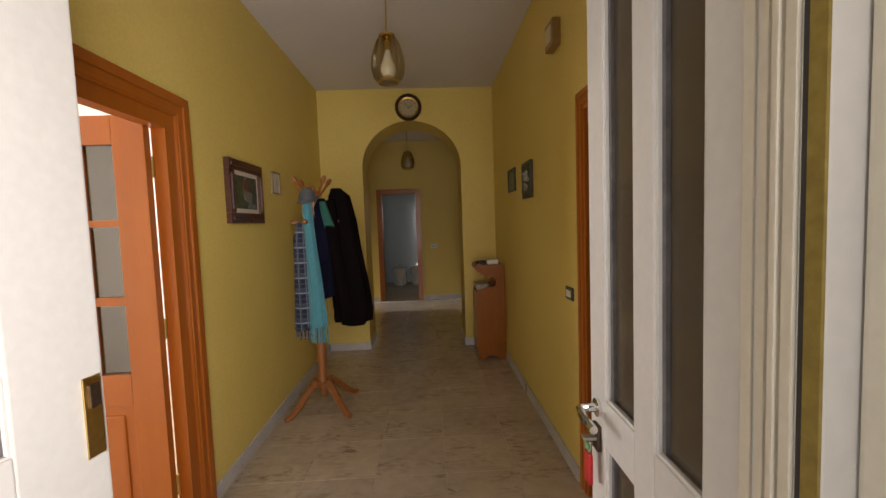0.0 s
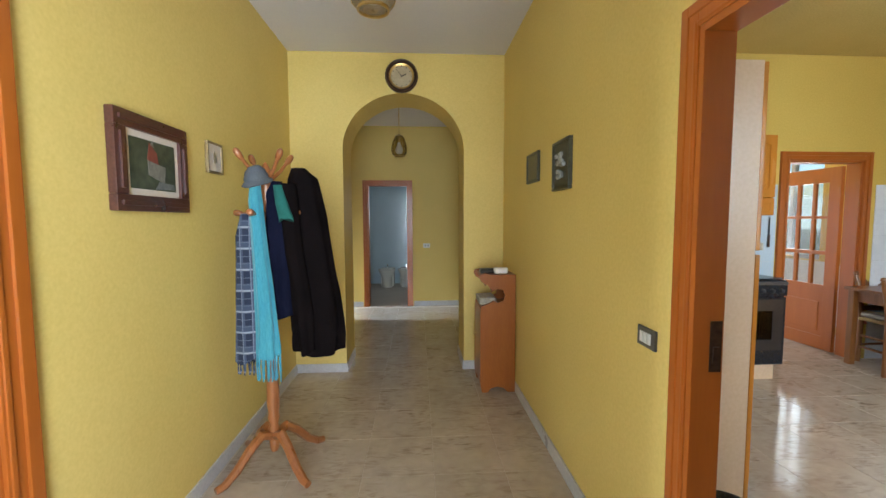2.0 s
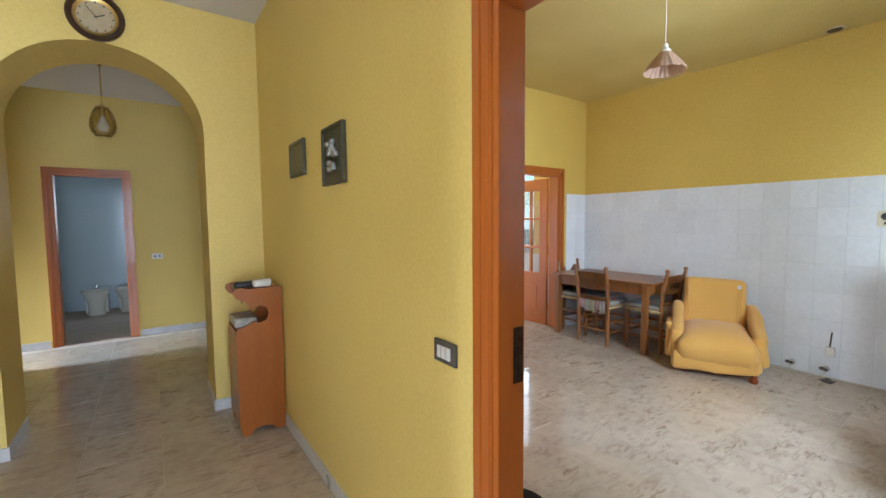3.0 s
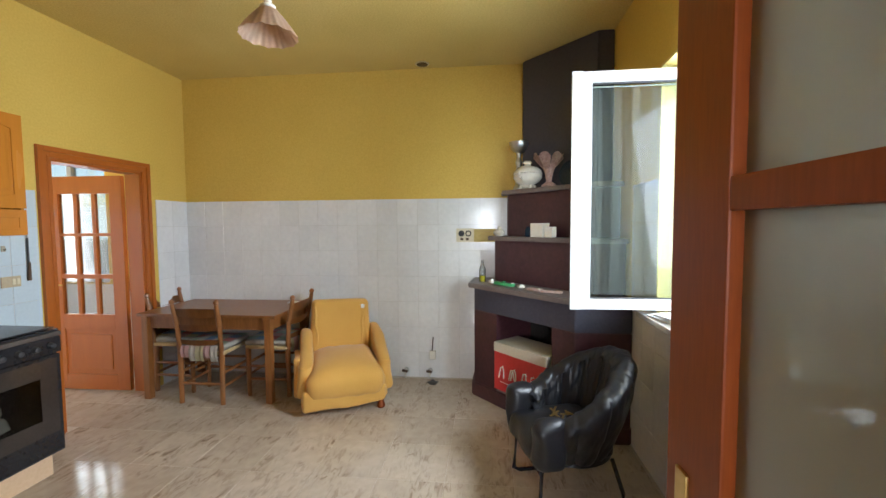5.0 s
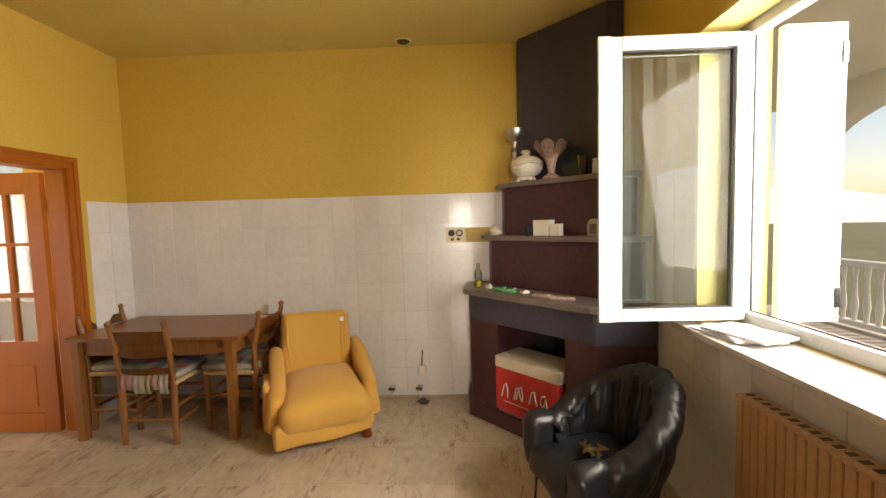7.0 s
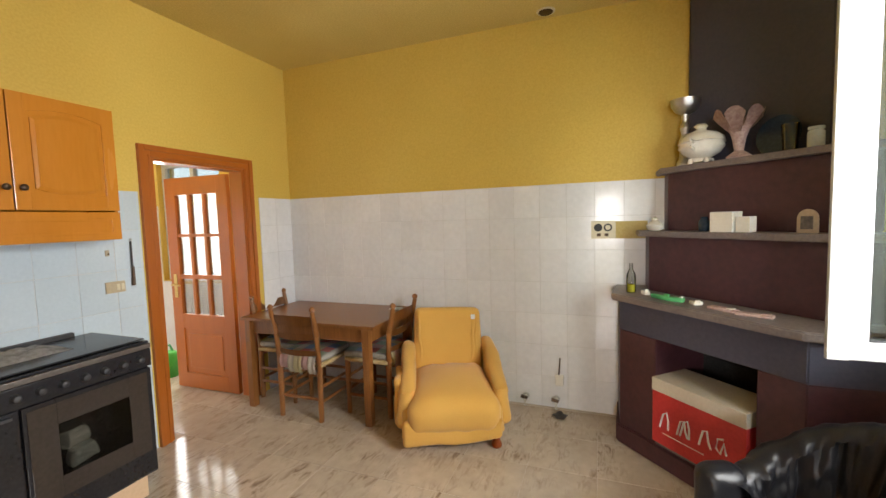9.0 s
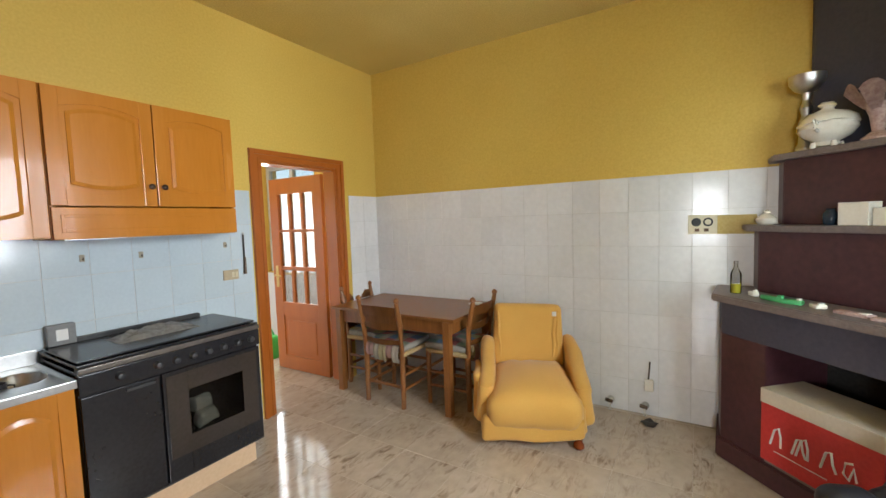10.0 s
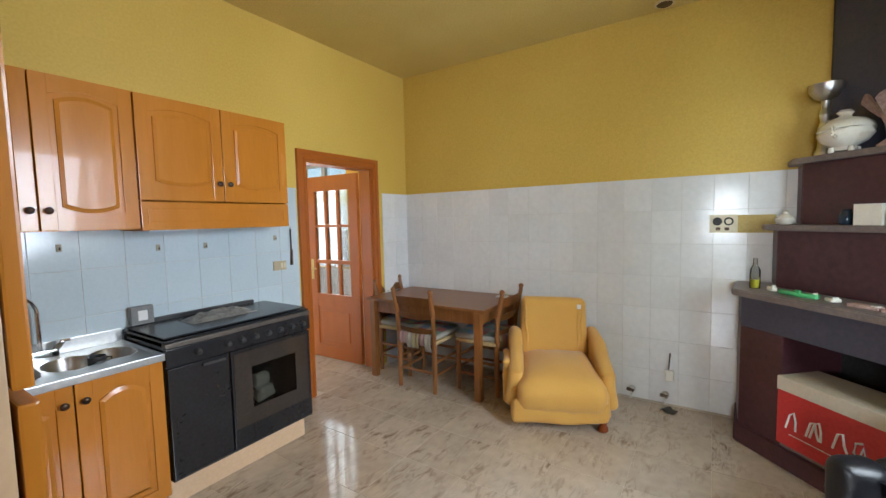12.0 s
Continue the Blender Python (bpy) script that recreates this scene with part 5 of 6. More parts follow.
for x0, x1, r in ((0.185, 0.21, 0.015), (-0.225, -0.24, 0.012), (0.215, 0.235, 0.010)):
    part("crease", tube([(x0 + (x1 - x0) * k + 0.006 * math.sin(k * 9), 0.092 + 0.21 * (0.1 + 0.36 * k) + 0.004, 0.45 + 0.36 * k) for k in (0, 0.25, 0.5, 0.75, 1.0)], [r * 0.5, r, r, r, r * 0.4], 8), COVER, a, "raised fold in the cover", True)
for x, y in ((-0.26, -0.30), (0.285, -0.40), (-0.26, 0.24), (0.26, 0.24)):
    part("foot", lathe([(0.026, 0), (0.037, 0.014), (0.034, 0.035), (0.024, 0.05), (0.03, 0.10), (0, 0.10)], 14, (x, y, 0)), WOOD_R, a, "turned dark wood foot", True)
part("front_post", box(0.225, 0.265, -0.365, -0.335, 0.08, 0.20, 0.004), WOOD_R, a)
part("care_label", box(0.19, 0.222, 0.165, 0.185, 0.765, 0.80, 0.001), PAPER, a, "small white label")

# ---- corner fireplace ----
fp = thing("corner_fireplace", 5.98, 3.685, 0, "dark red-brown stepped corner fireplace with three shelves", "fireplace", -136.7)


def tier(y, left, right, z0, z1, mat, name, label="", bevel=0.006):
    """One step of the chimney: front at depth y, from left to right, running back to both walls."""
    lw = (left - (0.4 + 0.728 * left - 0.686 * y) * 0.728, y + (0.4 + 0.728 * left - 0.686 * y) * 0.686)
    rw_len = 1.133 - 0.686 * right - 0.728 * y
    rw = (right + rw_len * 0.686, y + rw_len * 0.728)
    pts = [(left, y), (right, y), rw, (0.487, 1.098), lw]
    return part(name, prism(pts, z0, z1, bevel), mat, fp, label)


part("plinth", prism([(-0.02, -0.015), (1.085, -0.015), (1.345, 0.285), (0.487, 1.095), (-0.285, 0.265)], 0.0, 0.13, 0.01), HEARTH, fp)
part("pier", prism([(0, 0), (0.285, 0), (0.285, 0.5), (-0.1, 0.45), (-0.28, 0.27)], 0.13, 0.80, 0.004), HEARTH, fp)
part("pier", prism([(0.865, 0), (1.07, 0), (1.335, 0.285), (0.865, 0.5)], 0.13, 0.80, 0.004), HEARTH, fp)
part("lintel", prism([(0, 0.0), (1.07, 0.0), (1.335, 0.285), (0.487, 1.09), (-0.28, 0.27)], 0.80, 1.0, 0.005), BREAST, fp, "slate-coloured lintel")
part("hearth_slab", prism([(0.285, 0.0), (0.865, 0.0), (0.865, 0.45), (0.285, 0.45)], 0.131, 0.165, 0.003), SLABM, fp)
part("firebox", box(0.285, 0.865, 0.44, 0.46, 0.16, 0.80), SOOT, fp, "soot-blackened firebox")
bm = prism([(-0.035, -0.045), (0.98, -0.045), (1.07, -0.035), (1.14, 0.0), (1.19, 0.06), (1.36, 0.27), (0.487, 1.098), (-0.30, 0.26)], 1.0, 1.045, 0.008)
part("mantel_shelf", bm, SLABM, fp, "dusty dark stone mantel shelf")
tier(0.25, 0.015, 1.05, 1.045, 1.425, HEARTH, "upper_body")
tier(0.19, -0.02, 1.09, 1.425, 1.462, SLABM, "middle_shelf", "dusty dark stone shelf")
tier(0.38, 0.055, 0.98, 1.462, 1.852, HEARTH, "top_body")
tier(0.325, 0.03, 1.03, 1.852, 1.89, SLABM, "top_shelf", "dusty dark stone shelf")
tier(0.575, 0.062, 0.86, 1.89, 3.123, BREAST, "chimney_breast", "slate-purple chimney breast")


def on_fire(lx, ly, z, rz=0):
    """A place on the fireplace, by its own axes."""
    c, s = math.cos(radians(-136.7)), math.sin(radians(-136.7))
    return 5.98 + lx * c - ly * s, 3.685 + lx * s + ly * c, z


CHINA = surf("white glazed china", (0.74, 0.70, 0.62), (0.82, 0.79, 0.72), 0.15, bump=0.0)
PINK = surf("dusty pink ornament", (0.42, 0.26, 0.24), (0.62, 0.46, 0.42), 0.5, scale=30, bump=0.1)
DBLUE = surf("dark blue glaze", (0.015, 0.03, 0.06), (0.03, 0.06, 0.10), 0.12, bump=0.0)
CLEAR = glass("drinking glass", (0.95, 0.97, 0.97), 0.02, 0.9)
o = thing("silver_cup", *on_fire(0.115, 0.46, 1.89), "tall tarnished silver trophy cup on the top shelf", "trophy")
o.scale = (1.0, 1.0, 1.75)
part("stem", lathe([(0.05, 0), (0.05, 0.015), (0.036, 0.03), (0.03, 0.07), (0.036, 0.10), (0.022, 0.125), (0.032, 0.15), (0.018, 0.175), (0.024, 0.20)], 20), STEEL, o, smooth=True)
part("bowl", lathe([(0.024, 0.20), (0.06, 0.212), (0.086, 0.235), (0.09, 0.258), (0.082, 0.258), (0.05, 0.225), (0, 0.22)], 24), STEEL, o, smooth=True)
o = thing("soup_tureen", *on_fire(0.26, 0.42, 1.89), "white china soup tureen with a lid", "tureen", -30)
o.scale = (1.08, 1.08, 1.22)
part("bowl", crumple(lathe([(0.055, 0.012), (0.05, 0.03), (0.10, 0.055), (0.122, 0.085), (0.118, 0.105), (0.124, 0.112), (0, 0.113)], 26), 0.006, 20, 1), CHINA, o, smooth=True)
for k in range(4):
    part("foot", lathe([(0.012, 0), (0.016, 0.012), (0.011, 0.03), (0, 0.03)], 10, (0.06 * math.cos(0.8 + k * 1.571), 0.06 * math.sin(0.8 + k * 1.571), 0)), CHINA, o, smooth=True)
part("lid", crumple(lathe([(0.122, 0.114), (0.114, 0.135), (0.08, 0.160), (0.03, 0.172), (0.024, 0.182), (0.038, 0.196), (0.024, 0.212), (0, 0.215)], 26), 0.007, 18, 2), CHINA, o, smooth=True)
for sx in (-1, 1):
    part("handle", tube([(sx * 0.105, 0, 0.10), (sx * 0.15, 0, 0.115), (sx * 0.15, 0, 0.08), (sx * 0.10, 0, 0.07)], 0.008), CHINA, o, smooth=True)
o = thing("flower_ornament", *on_fire(0.475, 0.45, 1.89), "pinkish flower-shaped ornament on the top shelf", "ornament")
o.scale = (1.2, 1.2, 1.3)
bm = lathe([(0.05, 0), (0.055, 0.015), (0.02, 0.04), (0.03, 0.10), (0.05, 0.15), (0.03, 0.17), (0, 0.17)], 18)
for i in range(7):
    an = i * 0.9
    bm = add(bm, crumple(sheet(6, 6, lambda u, v: (math.cos(an + (u - 0.5) * 0.9) * (0.03 + 0.08 * v), math.sin(an + (u - 0.5) * 0.9) * (0.03 + 0.08 * v), 0.12 + 0.11 * v * (1 - 0.3 * (2 * u - 1) ** 2)), 0.006), 0.012, 12, i))
part("bloom", bm, PINK, o, smooth=True)
o = thing("dark_plate", *on_fire(0.645, 0.53, 1.89), "dark blue glazed plate leaning on the chimney", "plate", -136.7)
bm = lathe([(0.06, 0), (0.11, 0.012), (0.115, 0.016), (0.06, 0.008), (0, 0.008)], 28)
bmesh.ops.rotate(bm, cent=(0, 0, 0), matrix=Matrix.Rotation(radians(80), 3, "X"), verts=bm.verts[:])
part("dish", move(bm, 0, 0, 0.113), DBLUE, o, smooth=True)
o = thing("drinking_glass", *on_fire(0.745, 0.44, 1.89), "clear tall drinking glass", "glass")
part("vessel", lathe([(0.03, 0), (0.033, 0.005), (0.04, 0.15), (0.037, 0.15), (0.03, 0.012), (0, 0.012)], 20), CLEAR, o, smooth=True)
o = thing("white_jar", *on_fire(0.86, 0.44, 1.89), "small pale blue-white jar on the top shelf", "jar")
part("pot", lathe([(0.032, 0), (0.036, 0.01), (0.036, 0.085), (0.028, 0.095), (0.034, 0.10), (0.034, 0.112), (0, 0.114)], 20), surf("pale blue china", (0.50, 0.58, 0.62), (0.62, 0.68, 0.70), 0.2, bump=0.0), o, smooth=True)
o = thing("white_figurine", *on_fire(0.02, 0.30, 1.462), "small white bird-shaped china figure", "figurine")
o.scale = (1.35, 1.1, 0.8)
part("figure", crumple(lathe([(0.03, 0), (0.045, 0.02), (0.05, 0.05), (0.03, 0.075), (0.014, 0.09), (0.018, 0.105), (0, 0.12)], 16), 0.008, 14, 4), CHINA, o, smooth=True)
for lx, ly, w, d, h, lab in ((0.51, 0.29, 0.13, 0.09, 0.115, "white cardboard box on the middle shelf"), (0.625, 0.285, 0.075, 0.06, 0.085, "small white carton on the middle shelf")):
    o = thing("small_box", *on_fire(lx, ly, 1.462), lab, "box", -136.7, "boxes on the shelf")
    part("carton", box(-w / 2, w / 2, -d / 2, d / 2, 0, h, 0.003), CHINA, o)
    part("flap", box(-w / 2 - 0.001, w / 2 + 0.001, -d / 2 - 0.001, d / 2 + 0.001, h, h + 0.003, 0.001), PAPER, o)
o = thing("dark_jar", *on_fire(0.36, 0.32, 1.462), "dark blue jar on the middle shelf", "jar")
part("pot", lathe([(0.028, 0), (0.034, 0.02), (0.034, 0.06), (0.02, 0.08), (0.022, 0.09), (0, 0.09)], 18), DBLUE, o, smooth=True)
o = thing("framed_photo", *on_fire(0.905, 0.30, 1.462), "small arched beige picture stand", "picture frame", -136.7)
part("frame", move(plate([(-0.045, 0), (0.045, 0), (0.045, 0.075)] + [(0.045 * math.cos(a * math.pi / 10), 0.075 + 0.045 * math.sin(a * math.pi / 10)) for a in range(1, 10)] + [(-0.045, 0.075)], 0.014, "y", 0.003), y=-0.007), surf("beige frame", (0.45, 0.34, 0.24), (0.58, 0.46, 0.34), 0.5, bump=0.05), o)
part("picture", box(-0.026, 0.026, -0.011, -0.0075, 0.02, 0.085, 0.001), surf("dim print", (0.10, 0.09, 0.09), (0.22, 0.19, 0.17), 0.4, scale=40, bump=0.0), o)
o = thing("oil_bottle", *on_fire(0.0, 0.10, 1.045), "clear bottle with yellow liquid on the mantel", "bottle")
part("bottle", lathe([(0.028, 0), (0.03, 0.01), (0.03, 0.12), (0.012, 0.16), (0.012, 0.20), (0, 0.20)], 18), CLEAR, o, smooth=True)
part("liquid", lathe([(0.025, 0.004), (0.026, 0.055), (0, 0.056)], 18), surf("yellow liquid", (0.55, 0.48, 0.03), (0.65, 0.58, 0.06), 0.2, bump=0.0), o, "yellow liquid", True)
for i, (lx, ly, w, d, h, m, lab) in enumerate(((0.27, 0.06, 0.13, 0.035, 0.03, GREEN, "green plastic clip on the mantel"), (0.36, 0.08, 0.09, 0.05, 0.025, GREEN, "green packet on the mantel"), (0.47, 0.10, 0.06, 0.05, 0.02, CHINA, "white scrap on the mantel"), (0.64, 0.08, 0.14, 0.06, 0.015, PINK, "pink cloth scrap on the mantel"), (0.80, 0.08, 0.16, 0.05, 0.014, PINK, "pink and white packet on the mantel"), (0.12, 0.10, 0.05, 0.04, 0.03, CHINA, "white china scrap on the mantel"))):
    o = thing("mantel_item", *on_fire(lx, ly, 1.045), lab, "clutter", -136.7 + 25 * math.sin(i * 2.1), "clutter on the mantel")
    part("piece", crumple(puff(-w / 2, w / 2, -d / 2, d / 2, 0, h, h * 0.3, None, 2), h * 0.18, 22, i), m, o, smooth=True)
    part("cap", puff(w * 0.2, w * 0.42, -d * 0.3, d * 0.3, h * 0.8, h * 1.35, h * 0.15, None, 2), CHINA if i % 2 else m, o, smooth=True)
o = thing("carton_box", *on_fire(0.565, 0.14, 0.166), "red and white cardboard box standing in the hearth", "cardboard box", -136.7)
part("carton", box(-0.275, 0.275, -0.17, 0.12, 0.0, 0.40, 0.004), surf("red printed card", (0.52, 0.025, 0.03), (0.62, 0.045, 0.045), 0.45, scale=3, bump=0.02), o)
part("lid", box(-0.278, 0.278, -0.173, 0.123, 0.325, 0.405, 0.004), surf("pale card", (0.60, 0.54, 0.44), (0.68, 0.62, 0.52), 0.6, bump=0.05), o, "pale cardboard lid")
SCRIPT = [[(0, 0.0), (0.012, 0.045), (0.024, 0.055), (0.03, 0.03), (0.03, 0.0)], [(0.03, 0.0), (0.042, 0.045), (0.054, 0.05), (0.058, 0.02), (0.066, 0.0)], [(0.092, 0.045), (0.076, 0.04), (0.072, 0.012), (0.084, 0.0), (0.094, 0.035), (0.1, 0.002)]]
for j, (x, k, glyph) in enumerate(((-0.22, 1.9, 0), (-0.162, 1.9, 1), (-0.085, 1.9, 0), (-0.027, 1.9, 1), (-0.01, 1.9, 2))):
    part("mark", tube([(x + px * k, -0.1705, 0.11 + pz * k + 0.06 * (x + px * k + 0.2)) for px, pz in SCRIPT[glyph]], 0.006, 6), PAPER, o, "white script-like stroke", True)
part("mark", box(-0.20, 0.06, -0.1715, -0.1695, 0.075, 0.079), PAPER, o, "white line")

# ---- black leather chair ----
lc = thing("leather_chair", 4.66, 3.10, 0, "black padded leather tub chair on a tube frame", "chair", 194)


def shell(u, v):
    """Puffed tub: outside up to the rim, over it and down the inside, gathered in pleats."""
    an = radians(-48 + 276 * u)
    back = max(0.0, math.sin(math.pi * u)) ** 1.5
    top = 0.53 + 0.31 * back
    fat = 0.058 + 0.012 * back
    if v < 0.42:
        k = v / 0.42
        r, z, n = 0.20 + (0.075 + fat) * math.sin(k * math.pi * 0.5) ** 0.8, 0.25 + (top - fat - 0.25) * k, 1
    elif v < 0.60:
        k = (v - 0.42) / 0.18 * math.pi
        r, z, n = 0.275 + fat * math.cos(k), top - fat + 0.9 * fat * math.sin(k), 0.6
    else:
        k = (v - 0.60) / 0.40
        r, z, n = 0.275 - fat - 0.03 * k, top - fat - (top - fat - 0.36) * k, -1
    pleat_depth = 0.014 + 0.016 * math.exp(-((v - 0.62) / 0.16) ** 2) + 0.014 * math.exp(-((v - 0.12) / 0.12) ** 2)
    r += pleat_depth * (abs(math.sin(u * math.pi * 9)) ** 0.5 - 0.8) * n
    r += 0.010 * (abs(math.sin(u * math.pi * 23 + 1.2)) - 0.6) * n * math.exp(-((v - 0.60) / 0.10) ** 2)
    w = noise.noise(Vector((u * 22, v * 9, 2))) * 0.012 + noise.noise(Vector((u * 70, v * 14, 7))) * 0.005
    lean = 0.14 * back * max(0.0, (z - 0.4))
    return ((r + w) * math.cos(an), (r + w) * math.sin(an) * 0.92 + lean, z + 0.6 * w)


part("shell", sheet(190, 80, shell), LEATHER, lc, "quilted black leather shell", True)
part("seat_cushion", soft(-0.22, 0.22, -0.30, 0.19, 0.28, 0.43, 0.06, 0.016, 9, 3.0, 4, (0, 0, 0.35), 0.03), LEATHER, lc, smooth=True)
part("underside", lathe([(0, 0.235), (0.17, 0.24), (0.24, 0.275), (0.23, 0.33), (0, 0.33)], 28), LEATHER, lc, smooth=True)
for sx in (-1, 1):
    part("arm_pad", soft(sx * 0.235 - 0.065, sx * 0.235 + 0.065, -0.30, -0.12, 0.27, 0.565, 0.06, 0.016, 9, 6 + sx), LEATHER, lc, smooth=True)
    part("leg_frame", tube([(sx * 0.17, 0.18, 0.27), (sx * 0.22, 0.22, 0.10), (sx * 0.22, 0.22, 0.018), (sx * 0.22, 0.19, 0.012), (sx * 0.22, -0.22, 0.012), (sx * 0.22, -0.255, 0.03), (sx * 0.21, -0.24, 0.28)], 0.012, 8), BLACKM, lc, "black steel tube frame", True)
part("cross_bar", rod((-0.215, -0.245, 0.25), (0.215, -0.245, 0.25), 0.012), BLACKM, lc)
kb = thing("key_pile", 4.62, 3.15, 0.455, "loose keys and coins lying on the leather seat", "keys")
bm = None
random.seed(5)
for i in range(9):
    x, y, an = random.uniform(-0.06, 0.06), random.uniform(-0.05, 0.05), random.uniform(0, 3)
    own = box(-0.03, 0.03, -0.006, 0.006, 0.0, 0.005, 0.001)
    bmesh.ops.rotate(own, cent=(0, 0, 0), matrix=Matrix.Rotation(an, 3, "Z"), verts=own.verts[:])
    bm = add(bm, move(own, x, y, 0.022 + 0.003 * (i % 4)))
part("key", bm, BRASS, kb)
part("case", puff(-0.05, 0.03, -0.03, 0.03, 0.0, 0.022, 0.008), BLACKP, kb)

# ---- radiator, lamp and wall fittings ----
ra = thing("radiator", 4.365, 2.66, 0.0, "tan ribbed radiator under the window", "radiator")
for i in range(20):
    x = -0.0425 * i
    part("section", puff(x - 0.0405, x - 0.002, -0.086, 0.0, 0.14, 0.848, 0.008, None, 2), RADI, ra)
    part("top_cap", box(x - 0.042, x - 0.0005, -0.088, 0.002, 0.846, 0.858, 0.003), RADI, ra)
    part("top_slot", puff(x - 0.032, x - 0.011, -0.062, -0.030, 0.8575, 0.8595, 0.0009, None, 2), BRONZE, ra, "dark slot in the top")
for z in (0.20, 0.78):
    part("pipe", rod((-0.86, -0.045, z), (-0.0, -0.045, z), 0.02), RADI, ra)
for x in (-0.10, -0.74):
    part("bracket", box(x - 0.015, x + 0.015, -0.105, -0.05, 0.70, 0.74), RADI, ra)
    part("foot", box(x - 0.012, x + 0.012, -0.06, -0.03, 0.0, 0.15), RADI, ra)
pl = thing("pendant_lamp", 4.13, 4.585, 2.455, "pendant lamp with a small pleated pinkish shade", "pendant lamp")


def pleat(u, v):
    """Pleated cone, widest at the foot."""
    an = 2 * math.pi * u
    r = (0.032 + 0.098 * (1 - v) ** 0.8) * (1 + 0.022 * (1 - v) * math.cos(24 * an))
    return (r * math.cos(an), r * math.sin(an), 0.125 * v - 0.003 * (1 - v) * math.cos(12 * an))


part("shade", sheet(160, 8, pleat, 0.002), surf("pinkish pleated shade", (0.66, 0.46, 0.32), (0.76, 0.58, 0.44), 0.6, scale=6, bump=0.05), pl, "pinkish pleated shade", True)
part("cap", lathe([(0.034, 0.12), (0.036, 0.135), (0.018, 0.15), (0.016, 0.175), (0.004, 0.18)], 18), CHINA, pl, "white lamp holder", True)
part("cord", rod((0, 0, 0.175), (0, 0, 0.65), 0.0035, None, 6), PAPER, pl)
part("canopy", lathe([(0.01, 0.61), (0.04, 0.64), (0.045, 0.668), (0, 0.669)], 18), CHINA, pl, smooth=True)
hk = thing("ceiling_cap", 6.265, 4.19, ZK - 0.012, "small dark ceiling fitting near the wall", "ceiling fitting")
part("cap", lathe([(0.0, 0), (0.05, 0.001), (0.055, 0.006), (0.055, 0.012), (0, 0.012)], 20), BRONZE, hk)
part("rim", lathe([(0.055, 0.004), (0.068, 0.006), (0.07, 0.012), (0.055, 0.012)], 20), IVORY, hk)
pn = thing("wall_socket", XE - 0.008, 3.72, 1.40, "ivory panel with two round sockets on the tiles", "socket")
part("plate", box(-0.014, 0, -0.02, 0.155, 0, 0.135, 0.004), IVORY, pn)
part("cover_board", box(-0.010, 0, -0.24, -0.02, 0.0, 0.13, 0.003), surf("yellowed board", (0.46, 0.34, 0.10), (0.56, 0.43, 0.16), 0.6, bump=0.05), pn)
for y, m in ((0.105, BLACKP), (0.035, IVORY)):
    k = part("socket", lathe([(0.03, 0), (0.03, 0.006), (0.023, 0.008), (0.021, 0.004), (0, 0.004)], 22), BLACKP, pn, "round dark-rimmed socket", True)
    k.matrix_basis = spot(-0.013, y, 0.085, 0, -90)
    k2 = part("insert", lathe([(0.019, 0.004), (0.019, 0.009), (0, 0.009)], 18), m, pn)
    k2.matrix_basis = spot(-0.013, y, 0.085, 0, -90)
for y in (0.10, 0.045):
    part("button", box(-0.02, -0.013, y - 0.014, y + 0.014, 0.018, 0.04, 0.002), BRONZE, pn)
for y, z, up in ((4.40, 0.075, 0), (4.15, 0.075, 1)):
    v = thing("pipe_tap", XE - 0.008, y, z, "old brass pipe stub with a tap near the floor", "tap", 0, "pipe taps")
    part("stub", tube([(0, 0, 0), (-0.05, 0, 0), (-0.06, 0, -0.01), (-0.06, 0, -0.06)], 0.013), CHINA, v, "white painted pipe stub", True)
    part("valve", rod((-0.055, -0.02, 0.0), (-0.055, 0.035, 0.012), 0.014), BRONZE, v)
    part("rose", lathe([(0.028, 0), (0.02, 0.008), (0, 0.008)], 16), STEEL, v).matrix_basis = spot(0, 0, 0, 0, -90)
RAG = surf("dark damp cloth", (0.03, 0.026, 0.022), (0.07, 0.06, 0.05), 0.7, scale=20, bump=0.3)
pg = thing("gas_plug", XE - 0.008, 4.12, 0.26, "white plug hanging on a short hose", "plug")
part("hose", tube([(0, 0, 0.16), (-0.02, 0.0, 0.14), (-0.02, 0.005, 0.06), (-0.018, 0.01, 0.02)], 0.006), BRONZE, pg, smooth=True)
part("plug", puff(-0.045, -0.003, -0.03, 0.035, -0.06, 0.03, 0.01), CHINA, pg)

rg = thing("floor_rag", 6.23, 4.11, 0.0, "dark damp rag lying on the floor by the pipe taps", "rag")
part("cloth", crumple(lathe([(0.045, 0.0), (0.06, 0.006), (0.05, 0.018), (0.02, 0.026), (0, 0.027)], 22), 0.03, 16, 6), RAG, rg, smooth=True)

# back room things
gb = thing("green_bucket", 5.92, 8.12, 0, "bright green plastic watering can on the floor", "watering can")
part("body", lathe([(0.09, 0), (0.10, 0.02), (0.10, 0.22), (0.07, 0.26), (0, 0.26)], 20), surf("bright green plastic", (0.05, 0.38, 0.06), (0.08, 0.48, 0.10), 0.4, bump=0.0), gb, smooth=True)
part("handle", tube([(0.05, 0, 0.25), (0.02, 0, 0.33), (-0.06, 0, 0.33), (-0.09, 0, 0.2)], 0.01), GREEN, gb, smooth=True)
setting("wall_back_room_east", box(6.364, 6.379, 8.765, 10.2, 0, 1.84, 0, box(6.364, 6.379, 6.94, 8.765, 0, 0.94)), TILE, "white tiled lower part of the back room wall", "wall")
setting("wall_back_room_west", box(4.452, 4.47, 6.94, 10.2, 0, 1.84), TILE, "white tiled back room wall", "wall")


